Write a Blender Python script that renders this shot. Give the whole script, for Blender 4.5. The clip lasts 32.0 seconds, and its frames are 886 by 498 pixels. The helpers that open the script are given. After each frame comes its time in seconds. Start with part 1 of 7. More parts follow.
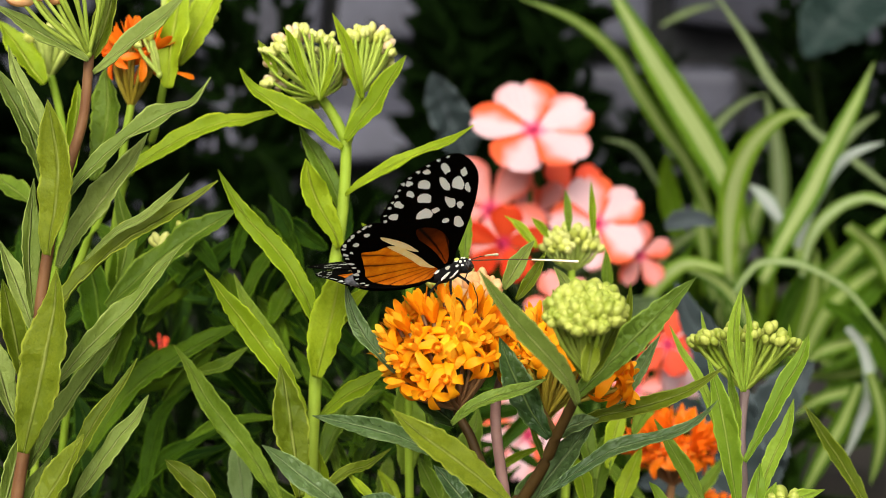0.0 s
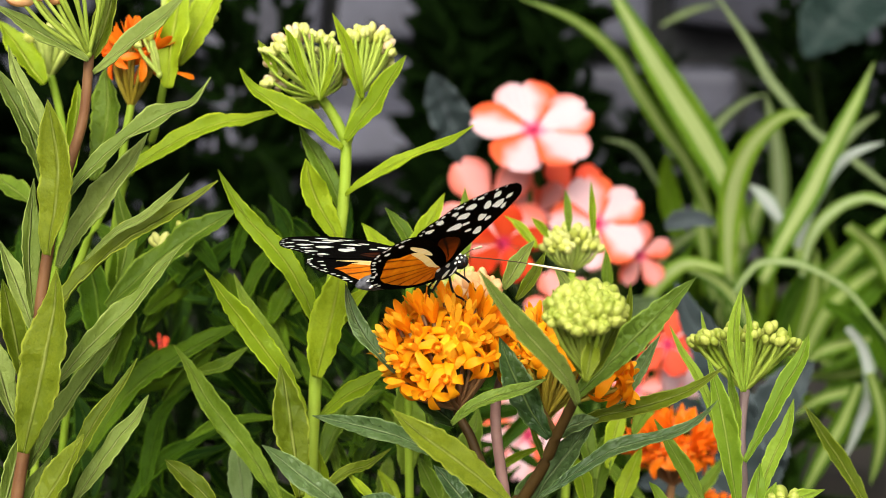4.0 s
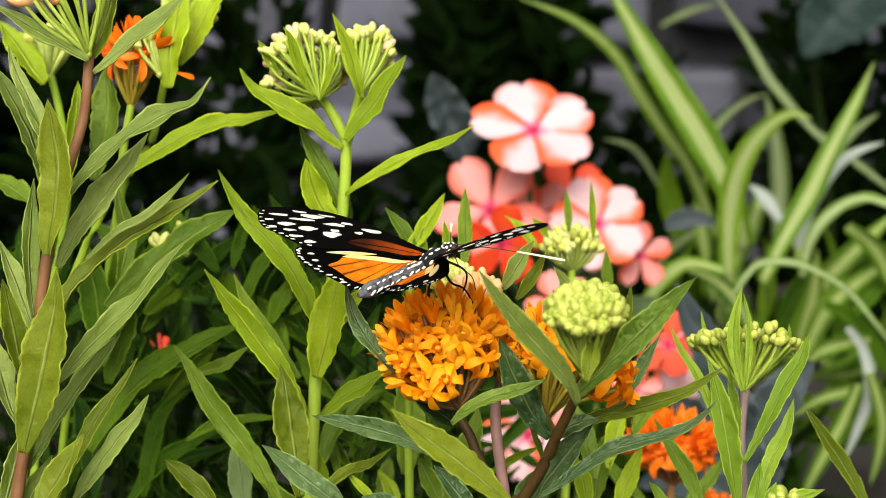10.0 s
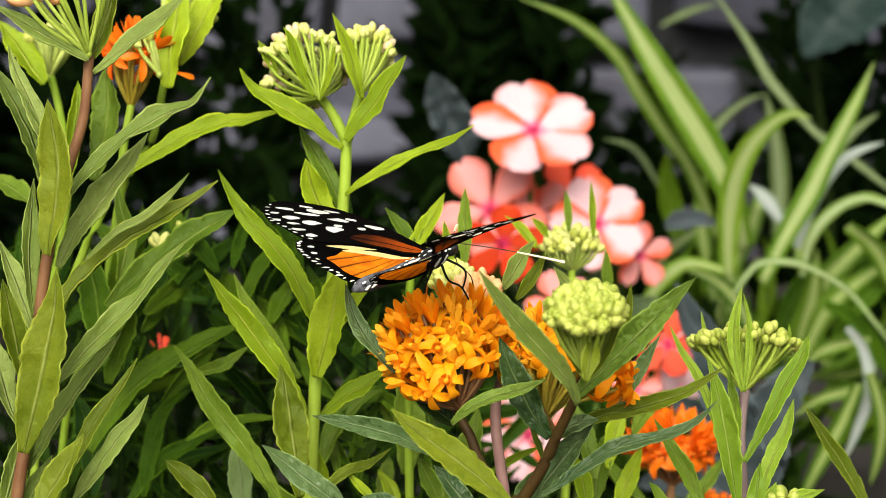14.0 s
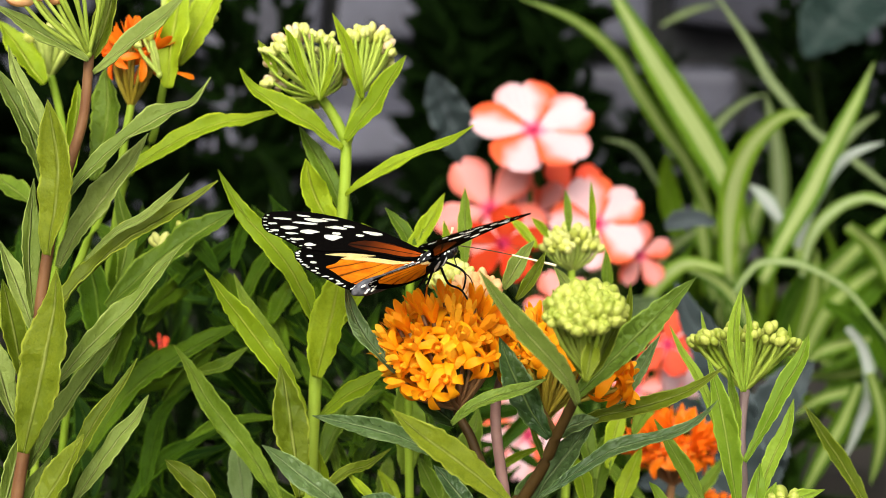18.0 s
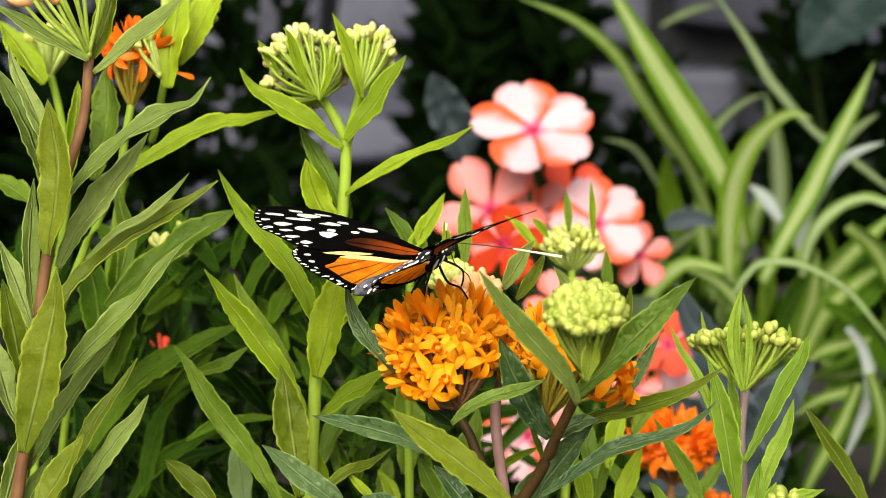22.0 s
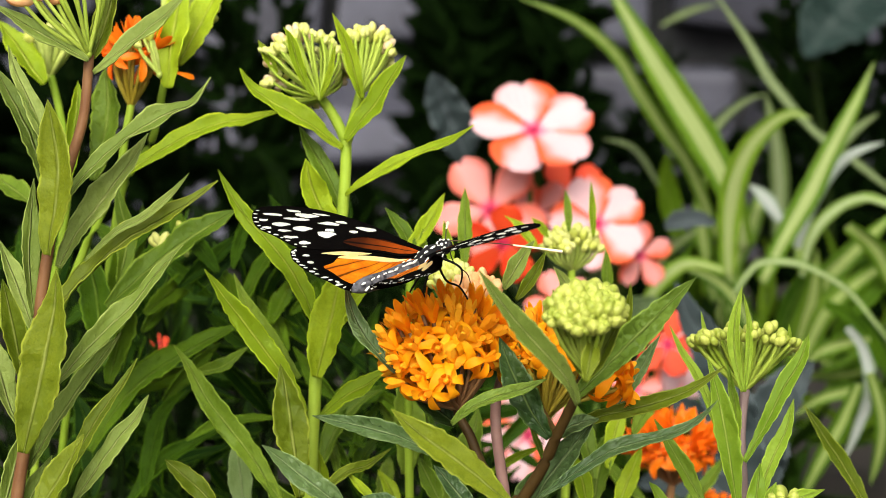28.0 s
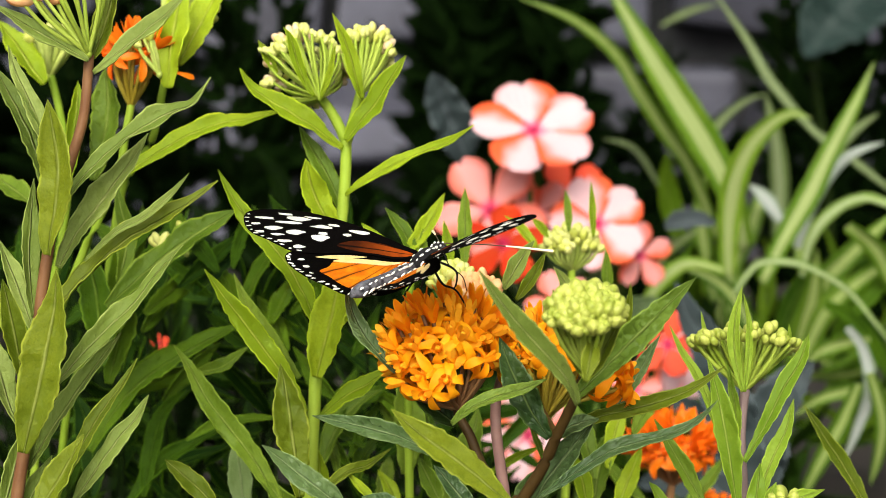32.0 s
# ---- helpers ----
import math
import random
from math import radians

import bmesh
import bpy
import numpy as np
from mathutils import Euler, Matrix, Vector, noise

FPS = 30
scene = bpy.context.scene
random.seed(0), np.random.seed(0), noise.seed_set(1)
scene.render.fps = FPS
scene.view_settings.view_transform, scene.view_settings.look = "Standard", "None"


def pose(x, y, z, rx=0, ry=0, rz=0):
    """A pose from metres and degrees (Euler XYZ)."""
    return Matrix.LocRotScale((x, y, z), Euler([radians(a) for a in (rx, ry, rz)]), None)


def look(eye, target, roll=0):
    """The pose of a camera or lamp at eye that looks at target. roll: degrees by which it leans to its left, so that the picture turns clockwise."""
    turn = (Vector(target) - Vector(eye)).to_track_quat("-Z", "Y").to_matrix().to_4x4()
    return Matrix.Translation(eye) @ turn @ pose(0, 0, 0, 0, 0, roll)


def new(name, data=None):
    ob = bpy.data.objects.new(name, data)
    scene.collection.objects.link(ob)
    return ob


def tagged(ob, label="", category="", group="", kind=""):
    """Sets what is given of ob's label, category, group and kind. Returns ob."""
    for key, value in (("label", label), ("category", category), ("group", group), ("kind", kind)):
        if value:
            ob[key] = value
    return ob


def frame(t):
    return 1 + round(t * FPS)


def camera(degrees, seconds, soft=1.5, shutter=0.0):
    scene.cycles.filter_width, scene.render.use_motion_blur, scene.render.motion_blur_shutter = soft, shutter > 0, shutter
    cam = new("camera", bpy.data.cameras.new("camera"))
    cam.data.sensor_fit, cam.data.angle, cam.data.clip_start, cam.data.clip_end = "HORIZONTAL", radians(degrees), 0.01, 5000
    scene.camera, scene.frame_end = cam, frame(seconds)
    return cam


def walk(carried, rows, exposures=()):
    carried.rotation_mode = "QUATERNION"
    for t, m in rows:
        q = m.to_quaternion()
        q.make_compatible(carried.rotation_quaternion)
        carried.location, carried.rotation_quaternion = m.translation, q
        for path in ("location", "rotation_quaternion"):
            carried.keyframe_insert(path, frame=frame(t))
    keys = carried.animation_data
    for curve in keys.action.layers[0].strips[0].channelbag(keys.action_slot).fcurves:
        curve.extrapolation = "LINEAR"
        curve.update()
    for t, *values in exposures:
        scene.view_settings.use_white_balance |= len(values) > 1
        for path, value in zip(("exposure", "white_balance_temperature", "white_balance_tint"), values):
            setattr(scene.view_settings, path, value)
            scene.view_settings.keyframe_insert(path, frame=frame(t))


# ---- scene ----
from mathutils import geometry

# One flower bed: milkweed in front, impatiens and a spider plant behind, a stone wall at the back.
cam = camera(24, 32.0, soft=0.62)
cam.data.dof.use_dof = True
cam.data.dof.focus_distance = 0.482
cam.data.dof.aperture_fstop = 23.0
EYE, AIM = (0, -0.4794, 0.6004), (0, 0, 0.55)
walk(cam, [(0.0, look(EYE, AIM)), (32.0, look(EYE, AIM))], exposures=[(0.0, 0.55), (1.2, 0.58), (2.2, 0.66), (3.5, 0.70), (6.0, 0.77), (10.0, 0.73), (32.0, 0.73)])

# ---- light: a bright hazy sky, high soft sun ----
world = bpy.data.worlds.new("sky")
scene.world = world
world.use_nodes = True
wn = world.node_tree
sky = wn.nodes.new("ShaderNodeTexSky")
sky.sky_type, sky.sun_disc = "NISHITA", False
sky.sun_elevation, sky.sun_rotation = radians(39), radians(187)
sky.dust_density, sky.air_density = 6.0, 1.0
haze = wn.nodes.new("ShaderNodeHueSaturation")     # thin cloud takes most of the blue out of the sky
haze.inputs["Saturation"].default_value = 0.30
wn.links.new(sky.outputs[0], haze.inputs["Color"])
wn.links.new(haze.outputs[0], wn.nodes["Background"].inputs[0])
wn.nodes["Background"].inputs[1].default_value = 0.115
sun = new("sun", bpy.data.lights.new("sun", "SUN"))
sun.data.energy, sun.data.angle, sun.data.color = 2.6, radians(48), (1.0, 0.96, 0.88)
sun.matrix_world = look((-0.15, -1.20, 0.98), (0, 0, 0))

FRONT = Vector((0, -1, 0.12)).normalized()   # the open, lit side of the bed
UP = Vector((0, 0, 1))


# ---- materials ----
class Nodes:
    def __init__(self, name):
        self.mat = bpy.data.materials.new(name)
        self.mat.use_nodes = True
        self.tree = self.mat.node_tree
        self.bsdf = self.tree.nodes["Principled BSDF"]
        self.out = self.tree.nodes["Material Output"]

    def add(self, kind):
        return self.tree.nodes.new(kind)

    def link(self, a, b):
        self.tree.links.new(a, b)

    def math(self, op, a, b=None, c=None):
        n = self.add("ShaderNodeMath")
        n.operation = op
        for i, v in enumerate((a, b, c)):
            if v is None:
                continue
            if isinstance(v, (int, float)):
                n.inputs[i].default_value = v
            else:
                self.link(v, n.inputs[i])
        return n.outputs[0]

    def mix(self, fac, a, b):
        n = self.add("ShaderNodeMix")
        n.data_type = "RGBA"
        for i, v in ((0, fac), (6, a), (7, b)):
            if isinstance(v, (int, float)):
                n.inputs[i].default_value = v
            elif isinstance(v, tuple):
                n.inputs[i].default_value = (*v, 1)
            else:
                self.link(v, n.inputs[i])
        return n.outputs[2]

    def noise(self, scale, detail=4.0, rough=0.55, where=None):
        n = self.add("ShaderNodeTexNoise")
        n.inputs["Scale"].default_value, n.inputs["Detail"].default_value = scale, detail
        n.inputs["Roughness"].default_value = rough
        if where is None:
            where = self.add("ShaderNodeTexCoord").outputs["Object"]
        self.link(where, n.inputs["Vector"])
        return n.outputs["Fac"]

    def ramp(self, fac, stops):
        n = self.add("ShaderNodeValToRGB")
        while len(n.color_ramp.elements) < len(stops):
            n.color_ramp.elements.new(0.5)
        for e, (p, c) in zip(n.color_ramp.elements, stops):
            e.position, e.color = p, (*c, 1) if isinstance(c, tuple) else (c, c, c, 1)
        self.link(fac, n.inputs[0])
        return n.outputs[0]

    def uv(self):
        s = self.add("ShaderNodeSeparateXYZ")
        self.link(self.add("ShaderNodeUVMap").outputs[0], s.inputs[0])
        return s.outputs[0], s.outputs[1]

    def bump(self, height, strength=0.3, distance=0.001):
        n = self.add("ShaderNodeBump")
        n.inputs["Strength"].default_value, n.inputs["Distance"].default_value = strength, distance
        self.link(height, n.inputs["Height"])
        self.link(n.outputs[0], self.bsdf.inputs["Normal"])
        return n.outputs[0]

    def finish(self, colour, rough=0.5, spec=0.4, sheer=0.0, glow=None):
        if isinstance(colour, tuple):
            self.bsdf.inputs["Base Color"].default_value = (*colour, 1)
        else:
            self.link(colour, self.bsdf.inputs["Base Color"])
        self.bsdf.inputs["Roughness"].default_value = rough
        self.bsdf.inputs["Specular IOR Level"].default_value = spec
        if sheer > 0:
            t = self.add("ShaderNodeBsdfTranslucent")
            if isinstance(colour, tuple):
                t.inputs[0].default_value = (*colour, 1)
            else:
                self.link(colour, t.inputs[0])
            m = self.add("ShaderNodeMixShader")
            m.inputs[0].default_value = sheer
            self.link(self.bsdf.outputs[0], m.inputs[1])
            self.link(t.outputs[0], m.inputs[2])
            self.link(m.outputs[0], self.out.inputs[0])
        return self.mat


def leaf_material(name, dark, light, rib, rough=0.42, veins=1.0, sheer=0.32, stripe=0.0, edge=None, spec=0.16):
    """Blade with a thin midrib in a groove, quilted side veins, puckers, blotches, a paler rim and a different tone on each leaf."""
    n = Nodes(name)
    u, v = n.uv()
    off = n.math("ABSOLUTE", n.math("SUBTRACT", u, 0.5))
    info = n.add("ShaderNodeObjectInfo")
    tone = n.math("MULTIPLY_ADD", n.noise(55, 4, 0.6), 0.9, n.math("MULTIPLY", n.math("SUBTRACT", info.outputs["Random"], 0.5), 0.5))
    col = n.mix(n.ramp(tone, [(0.22, 0.0), (0.78, 1.0)]), dark, light)
    fine = n.noise(1500, 3)
    pucker = n.noise(420, 3, 0.6)
    col = n.mix(n.math("MULTIPLY", n.ramp(pucker, [(0.36, 1.0), (0.62, 0.0)]), 0.30), col, dark)
    col = n.mix(n.math("MULTIPLY", n.ramp(fine, [(0.32, 1.0), (0.52, 0.0)]), 0.30), col, dark)
    slant = n.math("SUBTRACT", n.math("MULTIPLY", v, 9.0), n.math("MULTIPLY", off, 4.0))
    slant = n.math("MULTIPLY_ADD", n.noise(160, 3), 4.5, slant)
    vein = n.math("POWER", n.math("ABSOLUTE", n.math("SINE", n.math("MULTIPLY", slant, 3.1416))), 0.3)
    quilt = n.add("ShaderNodeTexVoronoi")
    quilt.feature, quilt.inputs["Scale"].default_value = "SMOOTH_F1", 560
    n.link(n.add("ShaderNodeTexCoord").outputs["Object"], quilt.inputs["Vector"])
    if stripe > 0:
        col = n.mix(n.ramp(n.math("ADD", off, n.math("MULTIPLY", n.math("SUBTRACT", n.noise(120, 2), 0.5), 0.06)), [(stripe, 1.0), (stripe + 0.05, 0.0)]), col, rib)
    else:
        col = n.mix(n.math("MULTIPLY", n.math("SUBTRACT", 1.0, vein), 0.10 * veins), col, rib)
        broken = n.math("MULTIPLY", n.ramp(off, [(0.018, 0.95), (0.045, 0.0)]), n.ramp(n.noise(240, 3), [(0.30, 0.35), (0.55, 1.0)]))
        col = n.mix(broken, col, rib)
        rim = n.math("MULTIPLY_ADD", n.math("SUBTRACT", n.noise(300, 2), 0.5), 0.10, off)
        col = n.mix(n.ramp(rim, [(0.445, 0.0), (0.485, 0.8)]), col, edge or tuple(min(0.8, 1.35 * c) for c in light))
    groove = n.ramp(off, [(0.0, 0.0), (0.07, 1.0)])
    height = n.math("ADD", n.math("MULTIPLY", vein, 0.14 * veins), n.math("MULTIPLY", fine, 0.16))
    height = n.math("ADD", height, n.math("MULTIPLY", pucker, 0.55 if stripe == 0 else 0.2))
    if veins > 1:
        height = n.math("SUBTRACT", height, n.math("MULTIPLY", quilt.outputs["Distance"], 0.55))
    n.bump(n.math("MULTIPLY_ADD", groove, 0.6, height), 0.85, 0.0012)
    return n.finish(col, rough, spec, sheer)


LEAF_SAGE = leaf_material("sage_leaf", (0.12, 0.175, 0.022), (0.26, 0.32, 0.075), (0.36, 0.40, 0.13), 0.5, 0.8, 0.25)
LEAF_OLIVE = leaf_material("olive_leaf", (0.085, 0.125, 0.004), (0.205, 0.25, 0.012), (0.32, 0.36, 0.08), 0.45, 0.6, 0.35, edge=(0.36, 0.42, 0.04))
LEAF_LIME = leaf_material("lime_leaf", (0.20, 0.30, 0.007), (0.40, 0.51, 0.020), (0.50, 0.56, 0.08), 0.45, 0.5, 0.4)
LEAF_FRESH = leaf_material("fresh_green_leaf", (0.13, 0.225, 0.010), (0.29, 0.41, 0.035), (0.40, 0.48, 0.10), 0.45, 0.6, 0.35)
LEAF_GREEN = leaf_material("green_leaf", (0.085, 0.15, 0.008), (0.20, 0.29, 0.024), (0.28, 0.36, 0.07), 0.45, 0.8, 0.3)
LEAF_MID = leaf_material("mid_green_leaf", (0.045, 0.10, 0.003), (0.12, 0.21, 0.008), (0.16, 0.24, 0.03), 0.5, 0.7, 0.3, spec=0.1)
LEAF_BLUE = leaf_material("bluish_leaf", (0.036, 0.078, 0.018), (0.15, 0.22, 0.065), (0.25, 0.33, 0.14), 0.42, 1.3, 0.2, spec=0.34)
LEAF_DUSK = leaf_material("dusky_leaf", (0.06, 0.10, 0.010), (0.14, 0.185, 0.03), (0.22, 0.25, 0.07), 0.5, 0.8, 0.25)
LEAF_PALE = leaf_material("pale_leaf", (0.13, 0.20, 0.05), (0.22, 0.30, 0.11), (0.30, 0.36, 0.16), 0.5, 0.6, 0.25)
LEAF_DARKBLUE = leaf_material("dark_bluish_leaf", (0.018, 0.048, 0.007), (0.075, 0.125, 0.02), (0.15, 0.21, 0.06), 0.4, 1.2, 0.2, spec=0.35)
LEAF_SUMMER = leaf_material("summer_green_leaf", (0.068, 0.125, 0.009), (0.18, 0.26, 0.032), (0.24, 0.31, 0.07), 0.45, 1.15, 0.25, spec=0.2)
LEAF_GREY = leaf_material("blue_grey_leaf", (0.03, 0.042, 0.042), (0.06, 0.075, 0.078), (0.08, 0.095, 0.10), 0.5, 0.4, 0.15)
# Green leaf for inner growth; part of its shade is put into the colour.
LEAF_SHADE = leaf_material("shade_painted_leaf", (0.010, 0.036, 0.002), (0.065, 0.14, 0.004), (0.09, 0.17, 0.015), 0.6, 0.5, 0.3, spec=0.08)
# Darker copy of the undergrowth leaf, with the shade behind put into its colour.
LEAF_DEEP_SHADE = leaf_material("deep_shade_painted_leaf", (0.002, 0.007, 0.0004), (0.014, 0.036, 0.0012), (0.02, 0.045, 0.005), 0.7, 0.4, 0.2, spec=0.06)
# Almost black: the deep shade before the wall is painted into this leaf colour.
LEAF_BLACK_SHADE = leaf_material("shade_painted_ivy", (0.0008, 0.0028, 0.0004), (0.003, 0.009, 0.0008), (0.004, 0.010, 0.001), 0.9, 0.5, 0.1, spec=0.02)
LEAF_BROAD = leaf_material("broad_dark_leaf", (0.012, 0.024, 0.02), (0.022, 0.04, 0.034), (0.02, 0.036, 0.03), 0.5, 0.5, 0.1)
BLADE = leaf_material("striped_blade", (0.042, 0.10, 0.004), (0.12, 0.21, 0.014), (0.29, 0.37, 0.11), 0.4, 0.2, 0.3, stripe=0.18)
BLADE_LIGHT = leaf_material("bright_striped_blade", (0.075, 0.155, 0.006), (0.19, 0.30, 0.022), (0.32, 0.39, 0.14), 0.4, 0.2, 0.3, stripe=0.19)
BLADE_GREY = leaf_material("greyish_blade", (0.06, 0.095, 0.022), (0.115, 0.165, 0.05), (0.19, 0.235, 0.11), 0.5, 0.2, 0.25, stripe=0.22)
BLADE_WHITE = leaf_material("whitish_blade", (0.22, 0.29, 0.18), (0.32, 0.39, 0.29), (0.46, 0.50, 0.44), 0.4, 0.2, 0.3, stripe=0.3)
BLADE_PALE = leaf_material("pale_blade", (0.10, 0.175, 0.022), (0.19, 0.28, 0.06), (0.34, 0.41, 0.20), 0.4, 0.2, 0.3, stripe=0.2)


def skin(name, a, b, rough=0.5, scale=120, sheer=0.0, spec=0.4, relief=0.35):
    n = Nodes(name)
    info = n.add("ShaderNodeObjectInfo")
    f = n.math("MULTIPLY_ADD", n.noise(scale, 4), 0.7, n.math("MULTIPLY", info.outputs["Random"], 0.35))
    n.bump(n.noise(scale * 7, 3), relief, 0.0004)
    return n.finish(n.mix(n.ramp(f, [(0.3, 0.0), (0.8, 1.0)]), a, b), rough, spec, sheer)


STEM_RED = skin("reddish_stem", (0.13, 0.055, 0.02), (0.24, 0.13, 0.05), 0.55, 120, 0, 0.2)
STEM_PINK = skin("pink_stem", (0.20, 0.095, 0.085), (0.34, 0.20, 0.16), 0.55, 120, 0, 0.2)
STEM_DARK = skin("brown_stem", (0.034, 0.018, 0.003), (0.085, 0.048, 0.008), 0.55, 120, 0, 0.2)
STEM_LIME = skin("lime_stem", (0.15, 0.25, 0.010), (0.32, 0.43, 0.04), 0.55, 60, 0.15, 0.15)
# Near-black stem: the shade among the stalks is part of this colour.
STEM_SHADE = skin("shade_painted_stem", (0.003, 0.007, 0.001), (0.010, 0.018, 0.002), 0.8, 120, 0, 0.05)
STEM_GREEN = skin("green_stem", (0.02, 0.045, 0.003), (0.06, 0.10, 0.008), 0.6, 120, 0, 0.15)
STEM_PURPLE = skin("purple_stem", (0.13, 0.085, 0.075), (0.24, 0.17, 0.15), 0.55, 120, 0, 0.2)
STEM_AMBER = skin("amber_stalklet", (0.22, 0.16, 0.010), (0.36, 0.28, 0.03), 0.55, 120, 0.2, 0.2)
STALK_LIME = skin("lime_stalklet", (0.27, 0.37, 0.03), (0.44, 0.53, 0.09), 0.5, 120, 0.2, 0.2)
STALK_PALE = skin("pale_stalklet", (0.36, 0.46, 0.07), (0.54, 0.62, 0.16), 0.5, 120, 0.2, 0.2)
BUD_GREEN = skin("green_bud", (0.46, 0.50, 0.06), (0.76, 0.75, 0.28), 0.45, 400, 0.15)
BUD_LIME = skin("lime_bud", (0.25, 0.31, 0.025), (0.52, 0.545, 0.115), 0.45, 400, 0.15)
BUD_BLUSH = skin("blushed_bud", (0.70, 0.46, 0.24), (0.84, 0.70, 0.44), 0.45, 400, 0.15)
BUD_PEACH = skin("peach_bud", (0.90, 0.46, 0.18), (0.94, 0.66, 0.34), 0.5, 400, 0.3, 0.2)
PETAL_AMBER = skin("amber_petal", (0.93, 0.30, 0.002), (0.99, 0.56, 0.010), 0.5, 190, 0.38, 0.15)
PETAL_DEEP = skin("deep_amber_petal", (0.93, 0.24, 0.002), (0.98, 0.44, 0.006), 0.5, 190, 0.38, 0.15)
HOOD_AMBER = skin("amber_hood", (0.94, 0.37, 0.003), (0.99, 0.64, 0.04), 0.5, 260, 0.38, 0.15)
PETAL_ORANGE = skin("orange_petal", (0.90, 0.18, 0.004), (0.95, 0.30, 0.010), 0.4, 260, 0.45, 0.3)
HOOD_ORANGE = skin("orange_hood", (0.90, 0.18, 0.005), (0.95, 0.30, 0.012), 0.4, 260, 0.45)
SOIL = skin("soil", (0.008, 0.007, 0.004), (0.022, 0.016, 0.01), 0.9, 30)
STONE = skin("slate_stone", (0.018, 0.018, 0.025), (0.085, 0.086, 0.112), 0.7, 14)
MORTAR = skin("dark_joint", (0.012, 0.013, 0.014), (0.03, 0.03, 0.032), 0.9, 30)
WING_BLACK = skin("black_wing", (0.0008, 0.0007, 0.0006), (0.002, 0.0016, 0.0014), 0.9, 300, 0, 0.01)
WING_WHITE = skin("white_scales", (0.90, 0.89, 0.76), (0.97, 0.97, 0.90), 0.7, 500, 0.5, 0.1, 0.02)
WING_CREAM = skin("cream_scales", (0.92, 0.70, 0.26), (0.96, 0.86, 0.50), 0.7, 500, 0.5, 0.1, 0.02)
BODY_BLACK = skin("black_fur", (0.003, 0.003, 0.003), (0.012, 0.012, 0.012), 0.8, 800, 0, 0.15)
BODY_GREY = skin("grey_fur", (0.012, 0.012, 0.014), (0.24, 0.24, 0.26), 0.8, 900, 0, 0.15)
BODY_CREAM = skin("cream_mark", (0.70, 0.68, 0.56), (0.88, 0.88, 0.82), 0.7, 800, 0, 0.1, 0.05)
FEELER_BROWN = skin("brown_feeler", (0.03, 0.018, 0.008), (0.10, 0.06, 0.03), 0.6, 900, 0, 0.2)
CLUB_CREAM = skin("yellow_cream_club", (0.70, 0.60, 0.28), (0.92, 0.86, 0.62), 0.6, 300, 0, 0.1, 0.05)
THROAT = skin("magenta_throat", (0.45, 0.02, 0.08), (0.62, 0.07, 0.18), 0.5, 200, 0.2, 0.2)
EYE_BLACK = skin("compound_eye", (0.006, 0.005, 0.005), (0.02, 0.015, 0.012), 0.15, 2500)


def orange_wing():
    """Orange scales with dark veins that fan out from the root."""
    n = Nodes("orange_scales")
    u, v = n.uv()
    fan = n.math("ABSOLUTE", n.math("SINE", n.math("MULTIPLY_ADD", n.noise(120, 2), 1.4, n.math("MULTIPLY", u, 17.0))))
    swell = n.math("SUBTRACT", fan, n.math("MULTIPLY", n.math("MAXIMUM", n.math("SUBTRACT", v, 0.45), 0.0), 0.6))
    line = n.math("MULTIPLY", n.ramp(swell, [(0.04, 1.0), (0.16, 0.0)]), 0.8)
    col = n.mix(n.ramp(n.noise(260, 5, 0.7), [(0.3, 0.0), (0.7, 1.0)]), (0.64, 0.12, 0.002), (0.94, 0.32, 0.008))
    col = n.mix(n.math("MULTIPLY", n.ramp(fan, [(0.2, 1.0), (0.75, 0.0)]), 0.5), col, (0.42, 0.06, 0.002))
    col = n.mix(n.ramp(v, [(0.1, 0.6), (0.4, 0.0)]), col, (0.25, 0.03, 0.003))
    return n.finish(n.mix(line, col, (0.03, 0.008, 0.002)), 0.6, 0.1, 0.5)


def rust_wing():
    """Rust-red scales that fade to black outwards, between dark veins."""
    n = Nodes("rust_scales")
    u, v = n.uv()
    fan = n.math("ABSOLUTE", n.math("SINE", n.math("MULTIPLY", u, 15.0)))
    f = n.math("MULTIPLY", n.ramp(n.noise(350, 3), [(0.30, 0.55), (0.65, 1.0)]), n.ramp(v, [(0.22, 1.0), (0.62, 0.12)]))
    f = n.math("MULTIPLY", f, n.ramp(fan, [(0.10, 0.05), (0.45, 1.0)]))
    return n.finish(n.mix(f, (0.002, 0.0015, 0.001), (0.38, 0.065, 0.004)), 0.7, 0.05, 0.3)


WING_ORANGE, WING_RUST = orange_wing(), rust_wing()


def impatiens_material(name, edge, heart):
    """Petal: white to pink over most of its width, coral along one side, magenta at the throat."""
    n = Nodes(name)
    u, v = n.uv()
    wob = n.math("MULTIPLY_ADD", n.math("SUBTRACT", n.noise(2.2, 3), 0.5), 0.30, u)
    wob = n.math("MULTIPLY_ADD", n.math("SUBTRACT", n.add("ShaderNodeObjectInfo").outputs["Random"], 0.5), 0.45, wob)
    col = n.mix(n.ramp(wob, [(0.04, 1.0), (0.36, 0.0), (0.76, 0.0), (1.0, 0.7)]), heart, edge)
    col = n.mix(n.ramp(v, [(0.04, 0.9), (0.22, 0.0)]), col, (0.75, 0.03, 0.14))
    lines = n.math("ABSOLUTE", n.math("SINE", n.math("MULTIPLY", u, 24.0)))
    col = n.mix(n.math("MULTIPLY", n.ramp(lines, [(0.1, 1.0), (0.5, 0.0)]), 0.08), col, edge)
    n.bump(lines, 0.15, 0.02)
    return n.finish(col, 0.5, 0.3, 0.25)


